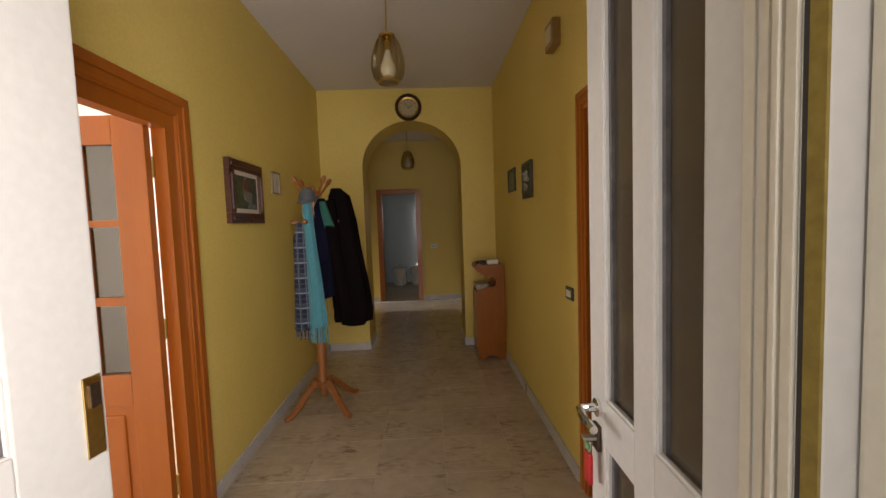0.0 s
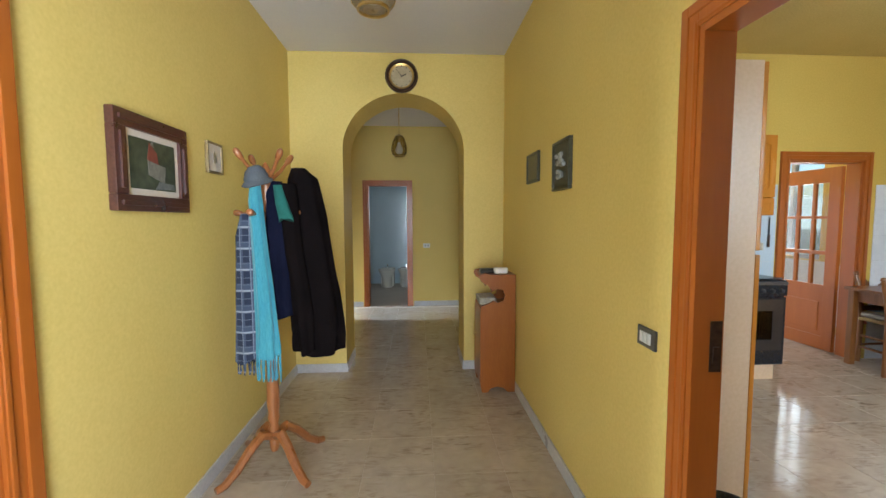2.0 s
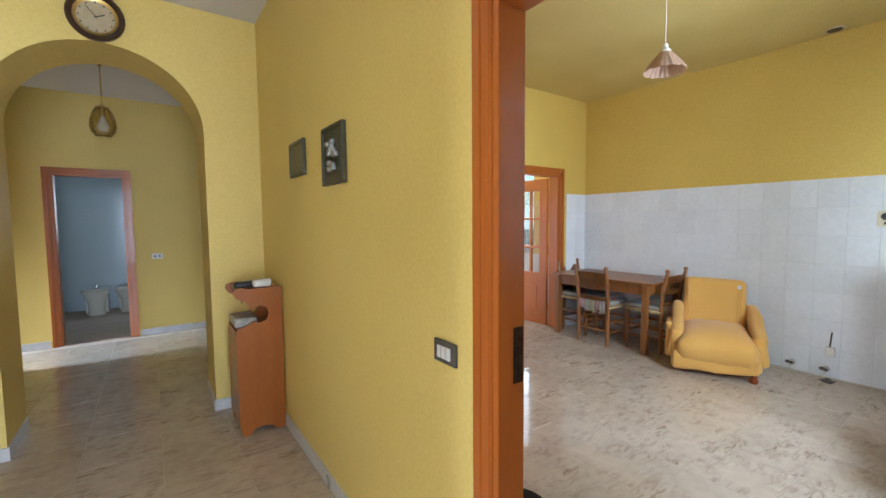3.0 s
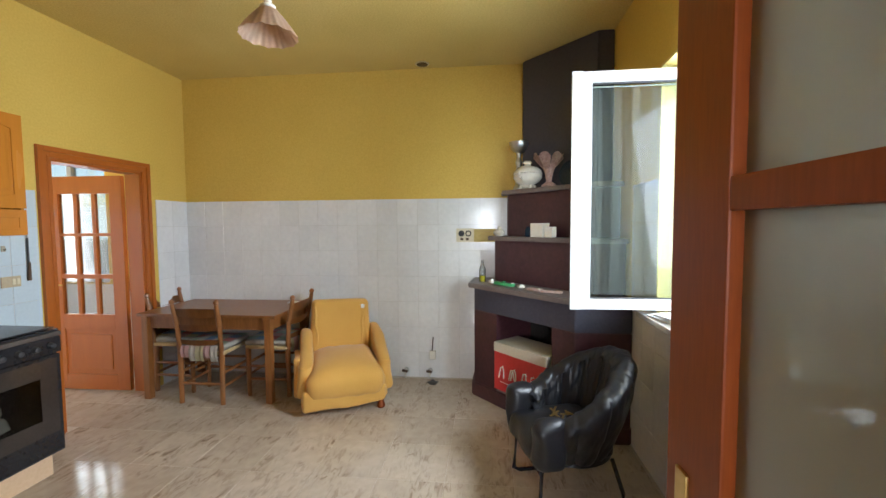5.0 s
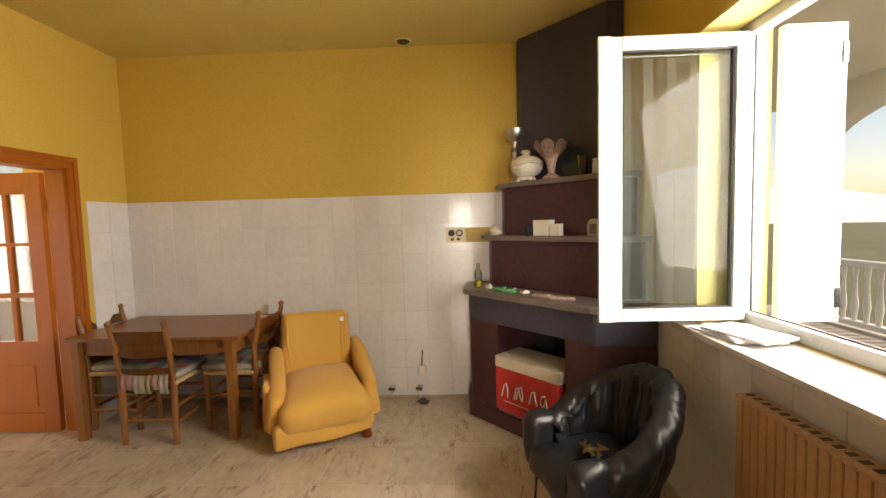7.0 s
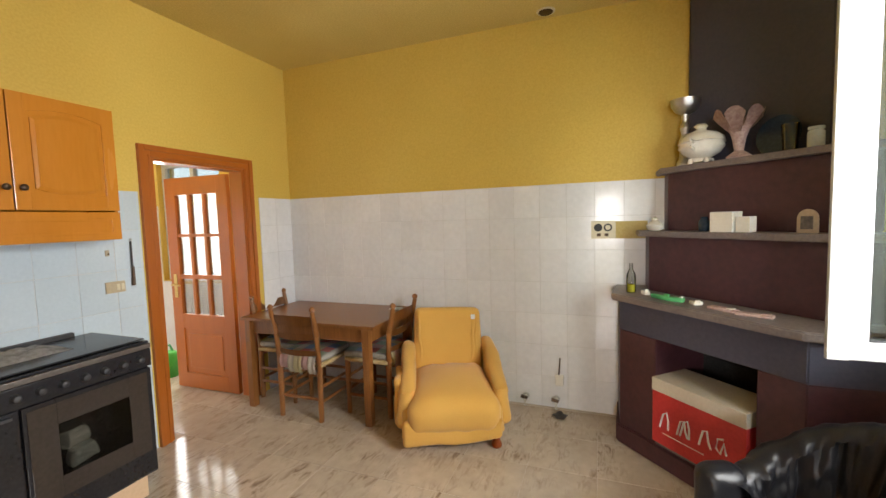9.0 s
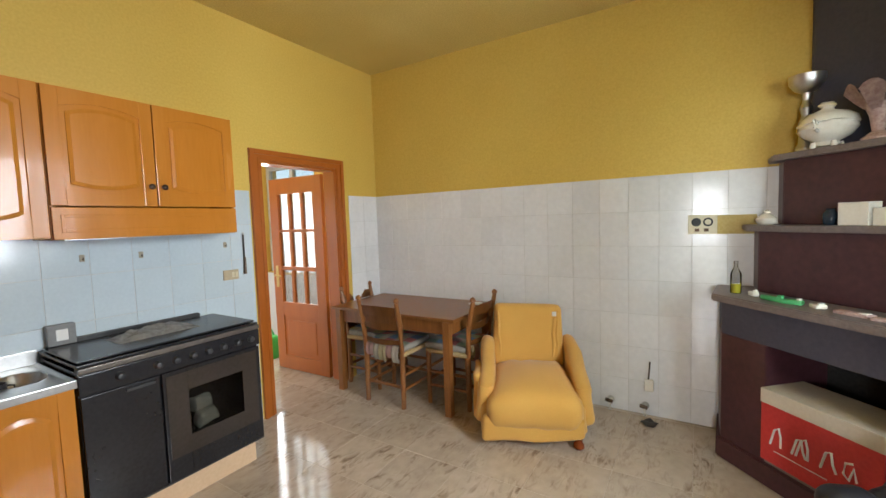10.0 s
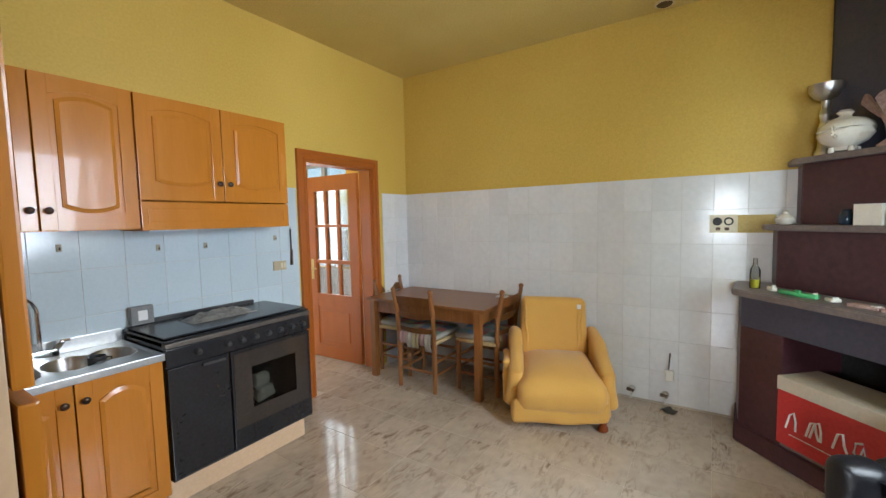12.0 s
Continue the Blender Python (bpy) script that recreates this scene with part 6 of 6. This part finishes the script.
# ---- corridor ----
cs = thing("coat_stand", 0.338, 5.24, 0, "turned orange-brown wooden coat stand on four splayed feet", "coat stand")
part("pole", lathe([(0.02, 0.10), (0.028, 0.12), (0.03, 0.16), (0.022, 0.20), (0.034, 0.24), (0.024, 0.27), (0.036, 0.31), (0.03, 0.34), (0.038, 0.40), (0.034, 0.55), (0.028, 0.9), (0.026, 1.35), (0.032, 1.48), (0.026, 1.52), (0.034, 1.60), (0.026, 1.66), (0.036, 1.72), (0.03, 1.78), (0.016, 1.81), (0, 1.83)], 18), WOOD_C, cs, smooth=True)
for i in range(4):
    an = radians(48 + 90 * i)
    c, s = math.cos(an), math.sin(an)
    pts = [(c * r, s * r, z) for r, z in ((0.02, 0.20), (0.08, 0.225), (0.15, 0.17), (0.23, 0.08), (0.30, 0.03), (0.345, 0.022))]
    part("foot", tube(pts, [0.028, 0.030, 0.028, 0.026, 0.024, 0.020], 8), WOOD_C, cs, smooth=True)
    part("upper_peg", tube([(0, 0, 1.70), (c * 0.09, s * 0.09, 1.78), (c * 0.130, s * 0.130, 1.828), (c * 0.137, s * 0.137, 1.837), (c * 0.155, s * 0.155, 1.86), (c * 0.168, s * 0.168, 1.878), (c * 0.173, s * 0.173, 1.886)], [0.014, 0.011, 0.010, 0.016, 0.019, 0.016, 0.006], 10), WOOD_C, cs, smooth=True)
    an += 0.6
    c, s = math.cos(an), math.sin(an)
    part("lower_peg", tube([(0, 0, 1.52), (c * 0.10, s * 0.10, 1.525), (c * 0.150, s * 0.150, 1.532), (c * 0.158, s * 0.158, 1.533), (c * 0.178, s * 0.178, 1.536), (c * 0.195, s * 0.195, 1.539), (c * 0.20, s * 0.20, 1.54)], [0.013, 0.010, 0.010, 0.016, 0.020, 0.016, 0.006], 10), WOOD_C, cs, smooth=True)


def garment(rows, folds, amp, seed, n=40, open_low=True):
    """Hanging cloth: rows of (z, x, y, rx, ry) from the top down, with folds that deepen downward."""
    bm = bmesh.new()
    m = 26
    rings = []
    for k in range(m + 1):
        f = k / m * (len(rows) - 1)
        i = min(int(f), len(rows) - 2)
        t = f - i
        t = t * t * (3 - 2 * t)
        z, x, y, rx, ry = (a + (b - a) * t for a, b in zip(rows[i], rows[i + 1]))
        ring = []
        for j in range(n):
            a = 2 * math.pi * j / n
            w = 1 + amp * (0.25 + k / m) * math.sin(folds * a + seed + 0.8 * math.sin(k * 0.22 + seed)) + 0.10 * noise.noise(Vector((math.cos(a) * 1.7, math.sin(a) * 1.7, k * 0.17 + seed)))
            zz = z + (0.02 * math.sin(2 * a + seed) if k == m else 0)
            ring.append(bm.verts.new((x + rx * w * math.cos(a), y + ry * w * math.sin(a), zz)))
        rings.append(ring)
    for a, b in zip(rings, rings[1:]):
        for j in range(n):
            bm.faces.new((a[j], a[(j + 1) % n], b[(j + 1) % n], b[j]))
    bm.faces.new(rings[0])
    bm.faces.new(rings[-1][::-1])
    return bm


NAVY = surf("dark navy cloth", (0.004, 0.005, 0.014), (0.009, 0.010, 0.024), 0.9, scale=8, fine=180, bump=0.3, spec=0.05)
BLACKC = surf("black jacket cloth", (0.004, 0.003, 0.003), (0.009, 0.006, 0.006), 0.9, scale=8, fine=180, bump=0.3, spec=0.04)
TURQ = surf("turquoise wool", (0.03, 0.20, 0.27), (0.07, 0.30, 0.37), 0.9, scale=6, fine=140, bump=0.4, sheen=0.3, stretch=(1, 1, 0.25))
GREYC = surf("grey felt", (0.07, 0.08, 0.09), (0.11, 0.12, 0.135), 0.9, scale=8, fine=150, bump=0.3)
TEALC = surf("dark green cloth", (0.01, 0.09, 0.075), (0.02, 0.14, 0.11), 0.9, scale=8, fine=150, bump=0.3)
PLAID = surf("blue and white plaid wool", (0.010, 0.016, 0.038), (0.018, 0.026, 0.055), 0.9, scale=8, fine=160, bump=0.35)
t = PLAID.node_tree
b = t.nodes["Principled BSDF"]
base = b.inputs["Base Color"].links[0].from_socket
g, sep = t.nodes.new("ShaderNodeNewGeometry"), t.nodes.new("ShaderNodeSeparateXYZ")
t.links.new(g.outputs["Position"], sep.inputs[0])
for axis, period, width, tone in (("Z", 0.115, 0.40, (0.045, 0.06, 0.10)), ("X", 0.050, 0.34, (0.05, 0.065, 0.11)), ("Z", 0.115, 0.10, (0.26, 0.28, 0.32)), ("Z", 0.0383, 0.08, (0.11, 0.13, 0.17)), ("X", 0.050, 0.10, (0.15, 0.17, 0.22))):
    div, fr, lt, mx = (t.nodes.new("ShaderNodeMath"), t.nodes.new("ShaderNodeMath"), t.nodes.new("ShaderNodeMath"), t.nodes.new("ShaderNodeMix"))
    div.operation, fr.operation, lt.operation = "DIVIDE", "FRACT", "LESS_THAN"
    div.inputs[1].default_value, lt.inputs[1].default_value = period, width
    mx.data_type = "RGBA"
    t.links.new(sep.outputs[axis], div.inputs[0])
    t.links.new(div.outputs[0], fr.inputs[0])
    t.links.new(fr.outputs[0], lt.inputs[0])
    t.links.new(lt.outputs[0], mx.inputs["Factor"])
    t.links.new(base, mx.inputs["A"])
    mx.inputs["B"].default_value = (*tone, 1)
    base = mx.outputs["Result"]
t.links.new(base, b.inputs["Base Color"])


def fringe(parent, mat, x0, x1, y, z0, z1, n):
    bm = None
    for i in range(n):
        x = x0 + (x1 - x0) * (i + 0.5) / n
        dx = 0.006 * math.sin(i * 2.3)
        bm = tube([(x, y, z1), (x + dx, y - 0.004, (z0 + z1) / 2), (x + 1.5 * dx, y, z0 + 0.012 * math.sin(i * 1.7))], 0.0045, 5, bm)
    part("fringe", bm, mat, parent)


o = thing("black_jacket", 0.338, 5.24, 0, "long black jacket hanging on the coat stand", "jacket")
part("body", garment([(1.80, 0.17, 0.06, 0.04, 0.03), (1.74, 0.19, 0.07, 0.085, 0.06), (1.50, 0.205, 0.07, 0.115, 0.075), (1.10, 0.235, 0.07, 0.14, 0.085), (0.80, 0.255, 0.07, 0.155, 0.09), (0.69, 0.26, 0.07, 0.145, 0.08)], 7, 0.10, 1.0), BLACKC, o, smooth=True)
part("sleeve", garment([(1.70, 0.13, -0.03, 0.05, 0.045), (1.30, 0.155, -0.035, 0.055, 0.05), (0.95, 0.20, -0.03, 0.055, 0.05), (0.72, 0.22, -0.03, 0.045, 0.045)], 4, 0.10, 2.0), BLACKC, o, smooth=True)
o = thing("navy_coat", 0.338, 5.24, 0, "dark navy coat hanging on the coat stand", "coat")
part("body", garment([(1.72, 0.03, 0.03, 0.05, 0.04), (1.60, 0.07, 0.02, 0.09, 0.07), (1.20, 0.095, 0.01, 0.105, 0.08), (0.93, 0.10, 0.01, 0.085, 0.07)], 6, 0.12, 3.0), NAVY, o, smooth=True)
o = thing("green_scarf", 0.338, 5.24, 0, "dark green scarf tucked over a peg", "scarf")
part("cloth", garment([(1.69, 0.09, -0.07, 0.025, 0.02), (1.58, 0.115, -0.085, 0.035, 0.02), (1.50, 0.14, -0.085, 0.04, 0.018)], 3, 0.1, 5.0, 20), TEALC, o, smooth=True)
o = thing("turquoise_scarf", 0.338, 5.24, 0, "long turquoise fringed scarf on the coat stand", "scarf")
part("cloth", garment([(1.735, -0.03, -0.085, 0.026, 0.022), (1.60, -0.022, -0.105, 0.036, 0.03), (1.20, 0.0, -0.105, 0.045, 0.034), (0.85, 0.015, -0.10, 0.058, 0.036), (0.72, 0.02, -0.10, 0.064, 0.034)], 6, 0.13, 1.5), TURQ, o, smooth=True)
fringe(o, TURQ, -0.05, 0.09, -0.10, 0.575, 0.73, 16)
o = thing("plaid_scarf", 0.338, 5.24, 0, "blue and white plaid fringed scarf on the coat stand", "scarf")
part("cloth", garment([(1.53, -0.09, -0.045, 0.04, 0.03), (1.40, -0.105, -0.055, 0.055, 0.032), (1.0, -0.11, -0.055, 0.06, 0.032), (0.68, -0.115, -0.055, 0.066, 0.03)], 5, 0.08, 2.5), PLAID, o, smooth=True)
fringe(o, PLAID, -0.175, -0.055, -0.055, 0.60, 0.69, 13)
o = thing("grey_cap", 0.31, 5.18, 1.69, "soft grey cap resting on the coat stand pegs", "cap")
o.matrix_world = spot(0.31, 5.19, 1.715, 14, -16, 20)
o.scale = (0.80, 0.80, 0.78)
part("crown", crumple(lathe([(0.08, 0), (0.085, 0.03), (0.07, 0.075), (0.04, 0.11), (0, 0.118)], 26), 0.016, 9, 3), GREYC, o, smooth=True)
part("brim", crumple(lathe([(0.075, 0.012), (0.108, -0.016), (0.112, -0.010), (0.075, 0.022)], 26), 0.014, 8, 5), GREYC, o, smooth=True)

# pictures
DFRAME = surf("dark mahogany frame", (0.055, 0.018, 0.014), (0.10, 0.035, 0.026), 0.3, scale=3, fine=12, stretch=(8, 8, 8), bump=0.05, coat=0.3)
MATB = surf("pinkish-white mount", (0.62, 0.54, 0.46), (0.70, 0.62, 0.54), 0.7, bump=0.05)
OILP = surf("dark green landscape paint", (0.02, 0.03, 0.018), (0.09, 0.10, 0.06), 0.5, scale=9, fine=30, bump=0.1)


def picture(x, y0, y1, z0, z1, side, label, frame_mat, border, mount, inner, depth=0.028):
    """side: +1 when it looks along +x."""
    p = thing("framed_picture", x, (y0 + y1) / 2, z0, label, "picture", 0 if side > 0 else 180, "pictures on the walls")
    w, h = (y1 - y0) / 2, z1 - z0
    bm = None
    for a, b, c, d in ((-w, w, 0, border), (-w, w, h - border, h), (-w, -w + border, border, h - border), (w - border, w, border, h - border)):
        bm = box(0, depth, a, b, c, d, 0.006, bm)
        bm = box(0, depth * 1.25, a + (border * 0.35 if b - a < 2 * w - 0.01 else border * 0.35), b - border * 0.35, c + border * 0.35, d - border * 0.35, 0.003, bm) if border > 0.03 else bm
    part("frame", bm, frame_mat, p)
    if mount:
        part("mount", box(0.002, depth * 0.6, -w + border, w - border, border, h - border), MATB, p, "pale mount")
    e = border + mount
    part("canvas", box(0.002, depth * 0.66, -w + e, w - e, e, h - e), inner, p)
    return p, w, h, e, depth


p, w, h, e, d = picture(XL + 0.001, 4.457, 4.962, 1.532, 1.938, 1, "landscape painting with a red-roofed house in a wide mahogany frame", DFRAME, 0.068, 0.028, OILP, 0.035)
CR, RR, GR = (surf(n, a, b_, 0.5, scale=20, bump=0.05) for n, a, b_ in (("painted house wall", (0.14, 0.13, 0.11), (0.24, 0.23, 0.20)), ("painted red roof", (0.16, 0.04, 0.03), (0.22, 0.06, 0.045)), ("painted pale road", (0.10, 0.11, 0.11), (0.20, 0.21, 0.21))))
x = d * 0.66 + 0.0005
for nm, pts, m in (("painted_house", [(-0.04, 0.16), (0.07, 0.13), (0.08, 0.205), (-0.045, 0.225)], CR), ("painted_roof", [(-0.05, 0.225), (0.03, 0.21), (0.02, 0.26), (-0.03, 0.30)], RR), ("painted_path", [(0.0, 0.10), (0.145, 0.105), (0.14, 0.13), (0.03, 0.135)], GR), ("painted_tower", [(-0.025, 0.29), (0.0, 0.285), (-0.005, 0.315)], CR)):
    part(nm, move(plate(pts, 0.0015, "x"), x), m, p)
GILT = surf("aged gilt frame", (0.20, 0.14, 0.06), (0.32, 0.24, 0.12), 0.4, metal=0.3, scale=20, bump=0.1)
p, w, h, e, d = picture(XL + 0.001, 5.20, 5.378, 1.765, 1.945, 1, "small gilt-framed picture with a pale mount", GILT, 0.014, 0.0, MATB, 0.02)
part("motif", move(plate([(-0.018, 0.06), (0.018, 0.06), (0.02, 0.10), (0.0, 0.13), (-0.02, 0.11)], 0.002, "x"), d * 0.66), STEEL, p, "small silvery motif")
DGR = surf("dark green-brown relief", (0.035, 0.035, 0.022), (0.08, 0.08, 0.05), 0.4, scale=12, bump=0.1)
p, w, h, e, d = picture(XR - 0.001, 4.98, 5.258, 1.66, 1.945, -1, "dark relief plaque with silvery leaves", DGR, 0.02, 0.0, DGR, 0.025)
random.seed(3)
SILV = surf("silvery relief", (0.30, 0.30, 0.28), (0.52, 0.52, 0.50), 0.35, metal=0.4, bump=0.05)
for i in range(14):
    yy, zz = random.uniform(-0.05, 0.06), random.uniform(0.07, 0.22)
    part("leaf_relief", puff(d * 0.6, d * 0.6 + 0.022, yy - 0.018, yy + 0.018, zz - 0.012, zz + 0.014, 0.008, None, 2), SILV, p, "silvery leaf relief", True)
picture(XR - 0.001, 5.575, 5.868, 1.755, 1.965, -1, "small dark framed picture", DGR, 0.022, 0.0, surf("dim olive print", (0.10, 0.09, 0.045), (0.18, 0.16, 0.08), 0.4, scale=14, bump=0.0), 0.02)

# clock over the arch
ck = thing("wall_clock", 1.073, YA - 0.001, 2.84, "round wall clock with a dark rim and cream face", "clock")
DARKR = surf("dark brown clock rim", (0.035, 0.018, 0.012), (0.06, 0.03, 0.02), 0.3, bump=0.0)
for nm, prof, m, lab in (("rim", [(0.12, 0), (0.153, 0.004), (0.155, 0.03), (0.142, 0.042), (0.128, 0.036), (0.118, 0.02)], DARKR, "dark rim"), ("inner_ring", [(0.10, 0.016), (0.121, 0.018), (0.118, 0.028), (0.10, 0.02)], BRASS, "brass ring"), ("face", [(0.112, 0.0), (0.112, 0.016), (0, 0.017)], surf("cream clock face", (0.42, 0.34, 0.20), (0.52, 0.43, 0.27), 0.5, scale=14, bump=0.0), "cream face")):
    k = part(nm, lathe(prof, 40), m, ck, lab, True)
    k.matrix_basis = spot(0, 0, 0, 90)
for i in range(12):
    a = i * math.pi / 6
    part("hour_mark", move(box(-0.004, 0.004, -0.0195, -0.0165, -0.004, 0.004 if i else 0.014), 0.09 * math.sin(a), 0, 0.09 * math.cos(a)), BLACKP, ck)
part("hour_hand", box(-0.003, 0.003, -0.022, -0.02, -0.01, 0.05), BLACKP, ck).matrix_basis = spot(0, 0, 0, 0, 65)
part("minute_hand", box(-0.002, 0.002, -0.025, -0.023, -0.01, 0.08), BLACKP, ck).matrix_basis = spot(0, 0, 0, 0, -40)

# hanging lamps
AMBER = glass("smoked amber glass", (0.95, 0.88, 0.72), 0.10, 0.86, 0.0, 0.6)


def lantern(x, y, z, top, r, h, label, amber=AMBER):
    l = thing("pendant_lamp", x, y, z, label, "pendant lamp")
    part("glass", lathe([(r * 0.62, 0), (r * 0.86, h * 0.10), (r, h * 0.32), (r * 0.96, h * 0.55), (r * 0.72, h * 0.85), (r * 0.48, h)], 30), amber, l, "smoked amber glass", True)
    part("cap", lathe([(r * 0.50, h * 0.985), (r * 0.50, h * 1.03), (r * 0.2, h * 1.08), (0.008, h * 1.12)], 20), BRASS, l, smooth=True)
    part("bulb_holder", lathe([(0.018, h * 0.70), (0.02, h), (0, h)], 14), BRASS, l)
    part("bulb", lathe([(0, h * 0.10), (0.035, h * 0.13), (0.052, h * 0.24), (0.05, h * 0.36), (0.03, h * 0.52), (0.016, h * 0.70)], 20), PAPER, l, smooth=True)
    part("bottom_ring", lathe([(r * 0.60, -0.006), (r * 0.66, -0.004), (r * 0.66, 0.008), (r * 0.60, 0.008)], 30), BRASS, l, smooth=True)
    for i in range(6):
        a = i * math.pi / 3
        part("rib", tube([(k * r * 1.015 * math.cos(a), k * r * 1.015 * math.sin(a), h * f) for k, f in ((0.64, 0.0), (0.86, 0.10), (1.0, 0.32), (0.96, 0.55), (0.72, 0.85), (0.5, 1.0))], 0.0018, 5), BRASS, l)
    part("rod", rod((0, 0, h * 1.1), (0, 0, top - z - 0.02), 0.005, None, 8), BRASS, l)
    part("canopy", lathe([(0.008, top - z - 0.06), (0.04, top - z - 0.025), (0.045, top - z - 0.001), (0, top - z - 0.001)], 20), BRASS, l, smooth=True)
    return l


lantern(1.02, 4.75, 2.45, ZC, 0.112, 0.30, "brass pendant lamp with an egg-shaped amber glass")
lantern(0.972, 8.40, 2.345, ZC, 0.105, 0.26, "brass pendant lamp with amber glass in the hall")

# switch and bell box
s = thing("light_switch", XR - 0.001, 4.208, 1.06, "dark switch plate with three white rockers", "switch")
part("plate", box(-0.010, 0, -0.058, 0.058, -0.036, 0.036, 0.003), surf("dark grey plate", (0.07, 0.065, 0.06), (0.11, 0.10, 0.09), 0.4, bump=0.0), s)
for i in (-1, 0, 1):
    part("rocker", box(-0.015, -0.010, i * 0.024 - 0.010, i * 0.024 + 0.010, -0.020, 0.020, 0.002), PAPER, s, "white rocker")
s = thing("bell_box", XR - 0.001, 4.38, 2.50, "small brown wooden door bell box", "door bell")
part("case", box(-0.05, 0, -0.075, 0.075, 0, 0.15, 0.006), surf("brown bell box wood", (0.30, 0.17, 0.06), (0.40, 0.25, 0.10), 0.5, bump=0.03), s)
part("grille", box(-0.056, -0.05, -0.05, 0.05, 0.03, 0.12, 0.003), IVORY, s)
s = thing("wall_socket", 1.361, YH - 0.001, 1.01, "white double wall socket", "socket")
part("plate", box(-0.058, 0.058, -0.010, 0, 0, 0.075, 0.003), PAPER, s)
for i in (-1, 1):
    part("hole", box(i * 0.025 - 0.008, i * 0.025 + 0.008, -0.0115, -0.0095, 0.025, 0.05, 0.001), BLACKP, s)

# telephone cabinet
tc = thing("hall_cabinet", 1.73, 6.20, 0, "narrow orange-brown wooden hall cabinet with cut-out magazine rack", "cabinet")
side = [(0.03, 0.0), (0.08, 0.0), (0.10, 0.035), (0.16, 0.05), (0.22, 0.035), (0.25, 0.0), (0.315, 0.0), (0.315, 1.025), (0.10, 1.025), (0.05, 1.04), (0.01, 1.03), (0.0, 1.0), (0.02, 0.965), (0.07, 0.94), (0.10, 0.90), (0.105, 0.87)]
side += [(0.165 + 0.06 * math.cos(a), 0.845 + 0.06 * math.sin(a)) for a in (2.4, 1.6, 0.8, 0.0, -0.8, -1.6, -2.3)]
side += [(0.08, 0.775), (0.02, 0.755), (0.01, 0.70), (0.01, 0.10), (0.02, 0.03)]
WOOD_H = surf("orange hall cabinet wood", (0.29, 0.082, 0.010), (0.36, 0.112, 0.016), 0.34, scale=1.6, fine=14, bump=0.01, stretch=(8, 8, 1.0), coat=0.25)
part("side_panel", plate(side, 0.022, "y", 0.002), WOOD_H, tc)
part("side_panel", move(plate(side, 0.022, "y", 0.002), y=0.338), WOOD_H, tc)
part("back_panel", box(0.305, 0.313, 0.022, 0.338, 0.05, 1.02), WOOD_H, tc)
part("top_board", box(0.03, 0.315, 0.022, 0.338, 1.0, 1.022, 0.002), WOOD_H, tc)
part("shelf", box(0.03, 0.305, 0.022, 0.338, 0.74, 0.758), WOOD_H, tc)
part("floor_board", box(0.03, 0.305, 0.022, 0.338, 0.06, 0.078), WOOD_H, tc)
dr = part("door", box(0.012, 0.030, 0.024, 0.336, 0.08, 0.735, 0.004), WOOD_H, tc)
part("knob", rod((0.012, 0.29, 0.45), (-0.006, 0.29, 0.45), 0.011, 0.014), BRASS, dr)
o = thing("magazine_bundle", 1.80, 6.38, 0.758, "crumpled newspapers stuffed in the hall cabinet rack", "newspaper")
part("paper", crumple(puff(-0.06, 0.09, -0.13, 0.13, 0, 0.06, 0.015, None, 3), 0.012, 14, 2), surf("newsprint", (0.34, 0.31, 0.26), (0.50, 0.47, 0.41), 0.8, scale=30, bump=0.1), o)
o = thing("white_ornament", 1.93, 6.28, 1.025, "small crumpled white ornament on the hall cabinet", "ornament")
part("shape", crumple(puff(-0.06, 0.06, -0.035, 0.035, 0, 0.05, 0.015, None, 3), 0.012, 20, 5), CHINA, o, smooth=True)
o = thing("dark_glove", 1.84, 6.36, 1.025, "dark leather gloves lying on the hall cabinet", "gloves")
part("leather", crumple(puff(-0.08, 0.07, -0.06, 0.06, 0, 0.035, 0.012, None, 3), 0.010, 16, 7), LEATHER, o, smooth=True)

# bathroom seen through the far doorway
wb = thing("washbasin", 0.0, 10.75, 0, "white ceramic pedestal washbasin", "washbasin", 90)
part("pedestal", lathe([(0.11, 0), (0.09, 0.05), (0.075, 0.4), (0.10, 0.70), (0, 0.70)], 22), CHINA, wb, smooth=True)
part("basin", lathe([(0.10, 0.68), (0.22, 0.76), (0.27, 0.85), (0.27, 0.87), (0.24, 0.87), (0.16, 0.79), (0, 0.77)], 28), CHINA, wb, smooth=True)
part("tap", tube([(0, -0.2, 0.87), (0, -0.2, 0.97), (0, -0.12, 0.99), (0, -0.08, 0.95)], 0.012), CHROME, wb, smooth=True)
for x, y, nm, cat in ((0.52, 11.9, "toilet", "toilet"), (0.95, 11.95, "bidet", "bidet")):
    w_ = thing(nm, x, y, 0, "white ceramic " + nm + " against the tiled wall", cat)
    part("bowl", lathe([(0.12, 0), (0.10, 0.06), (0.11, 0.22), (0.18, 0.36), (0.19, 0.40), (0.15, 0.40), (0.10, 0.30), (0, 0.27)], 24), CHINA, w_, smooth=True)
    part("rear", box(-0.15, 0.15, 0.1, 0.42, 0.0, 0.40, 0.03), CHINA, w_)
    part("fitting", tube([(0, 0.2, 0.40), (0, 0.2, 0.47), (0, 0.12, 0.48)], 0.012), CHROME, w_, smooth=True)
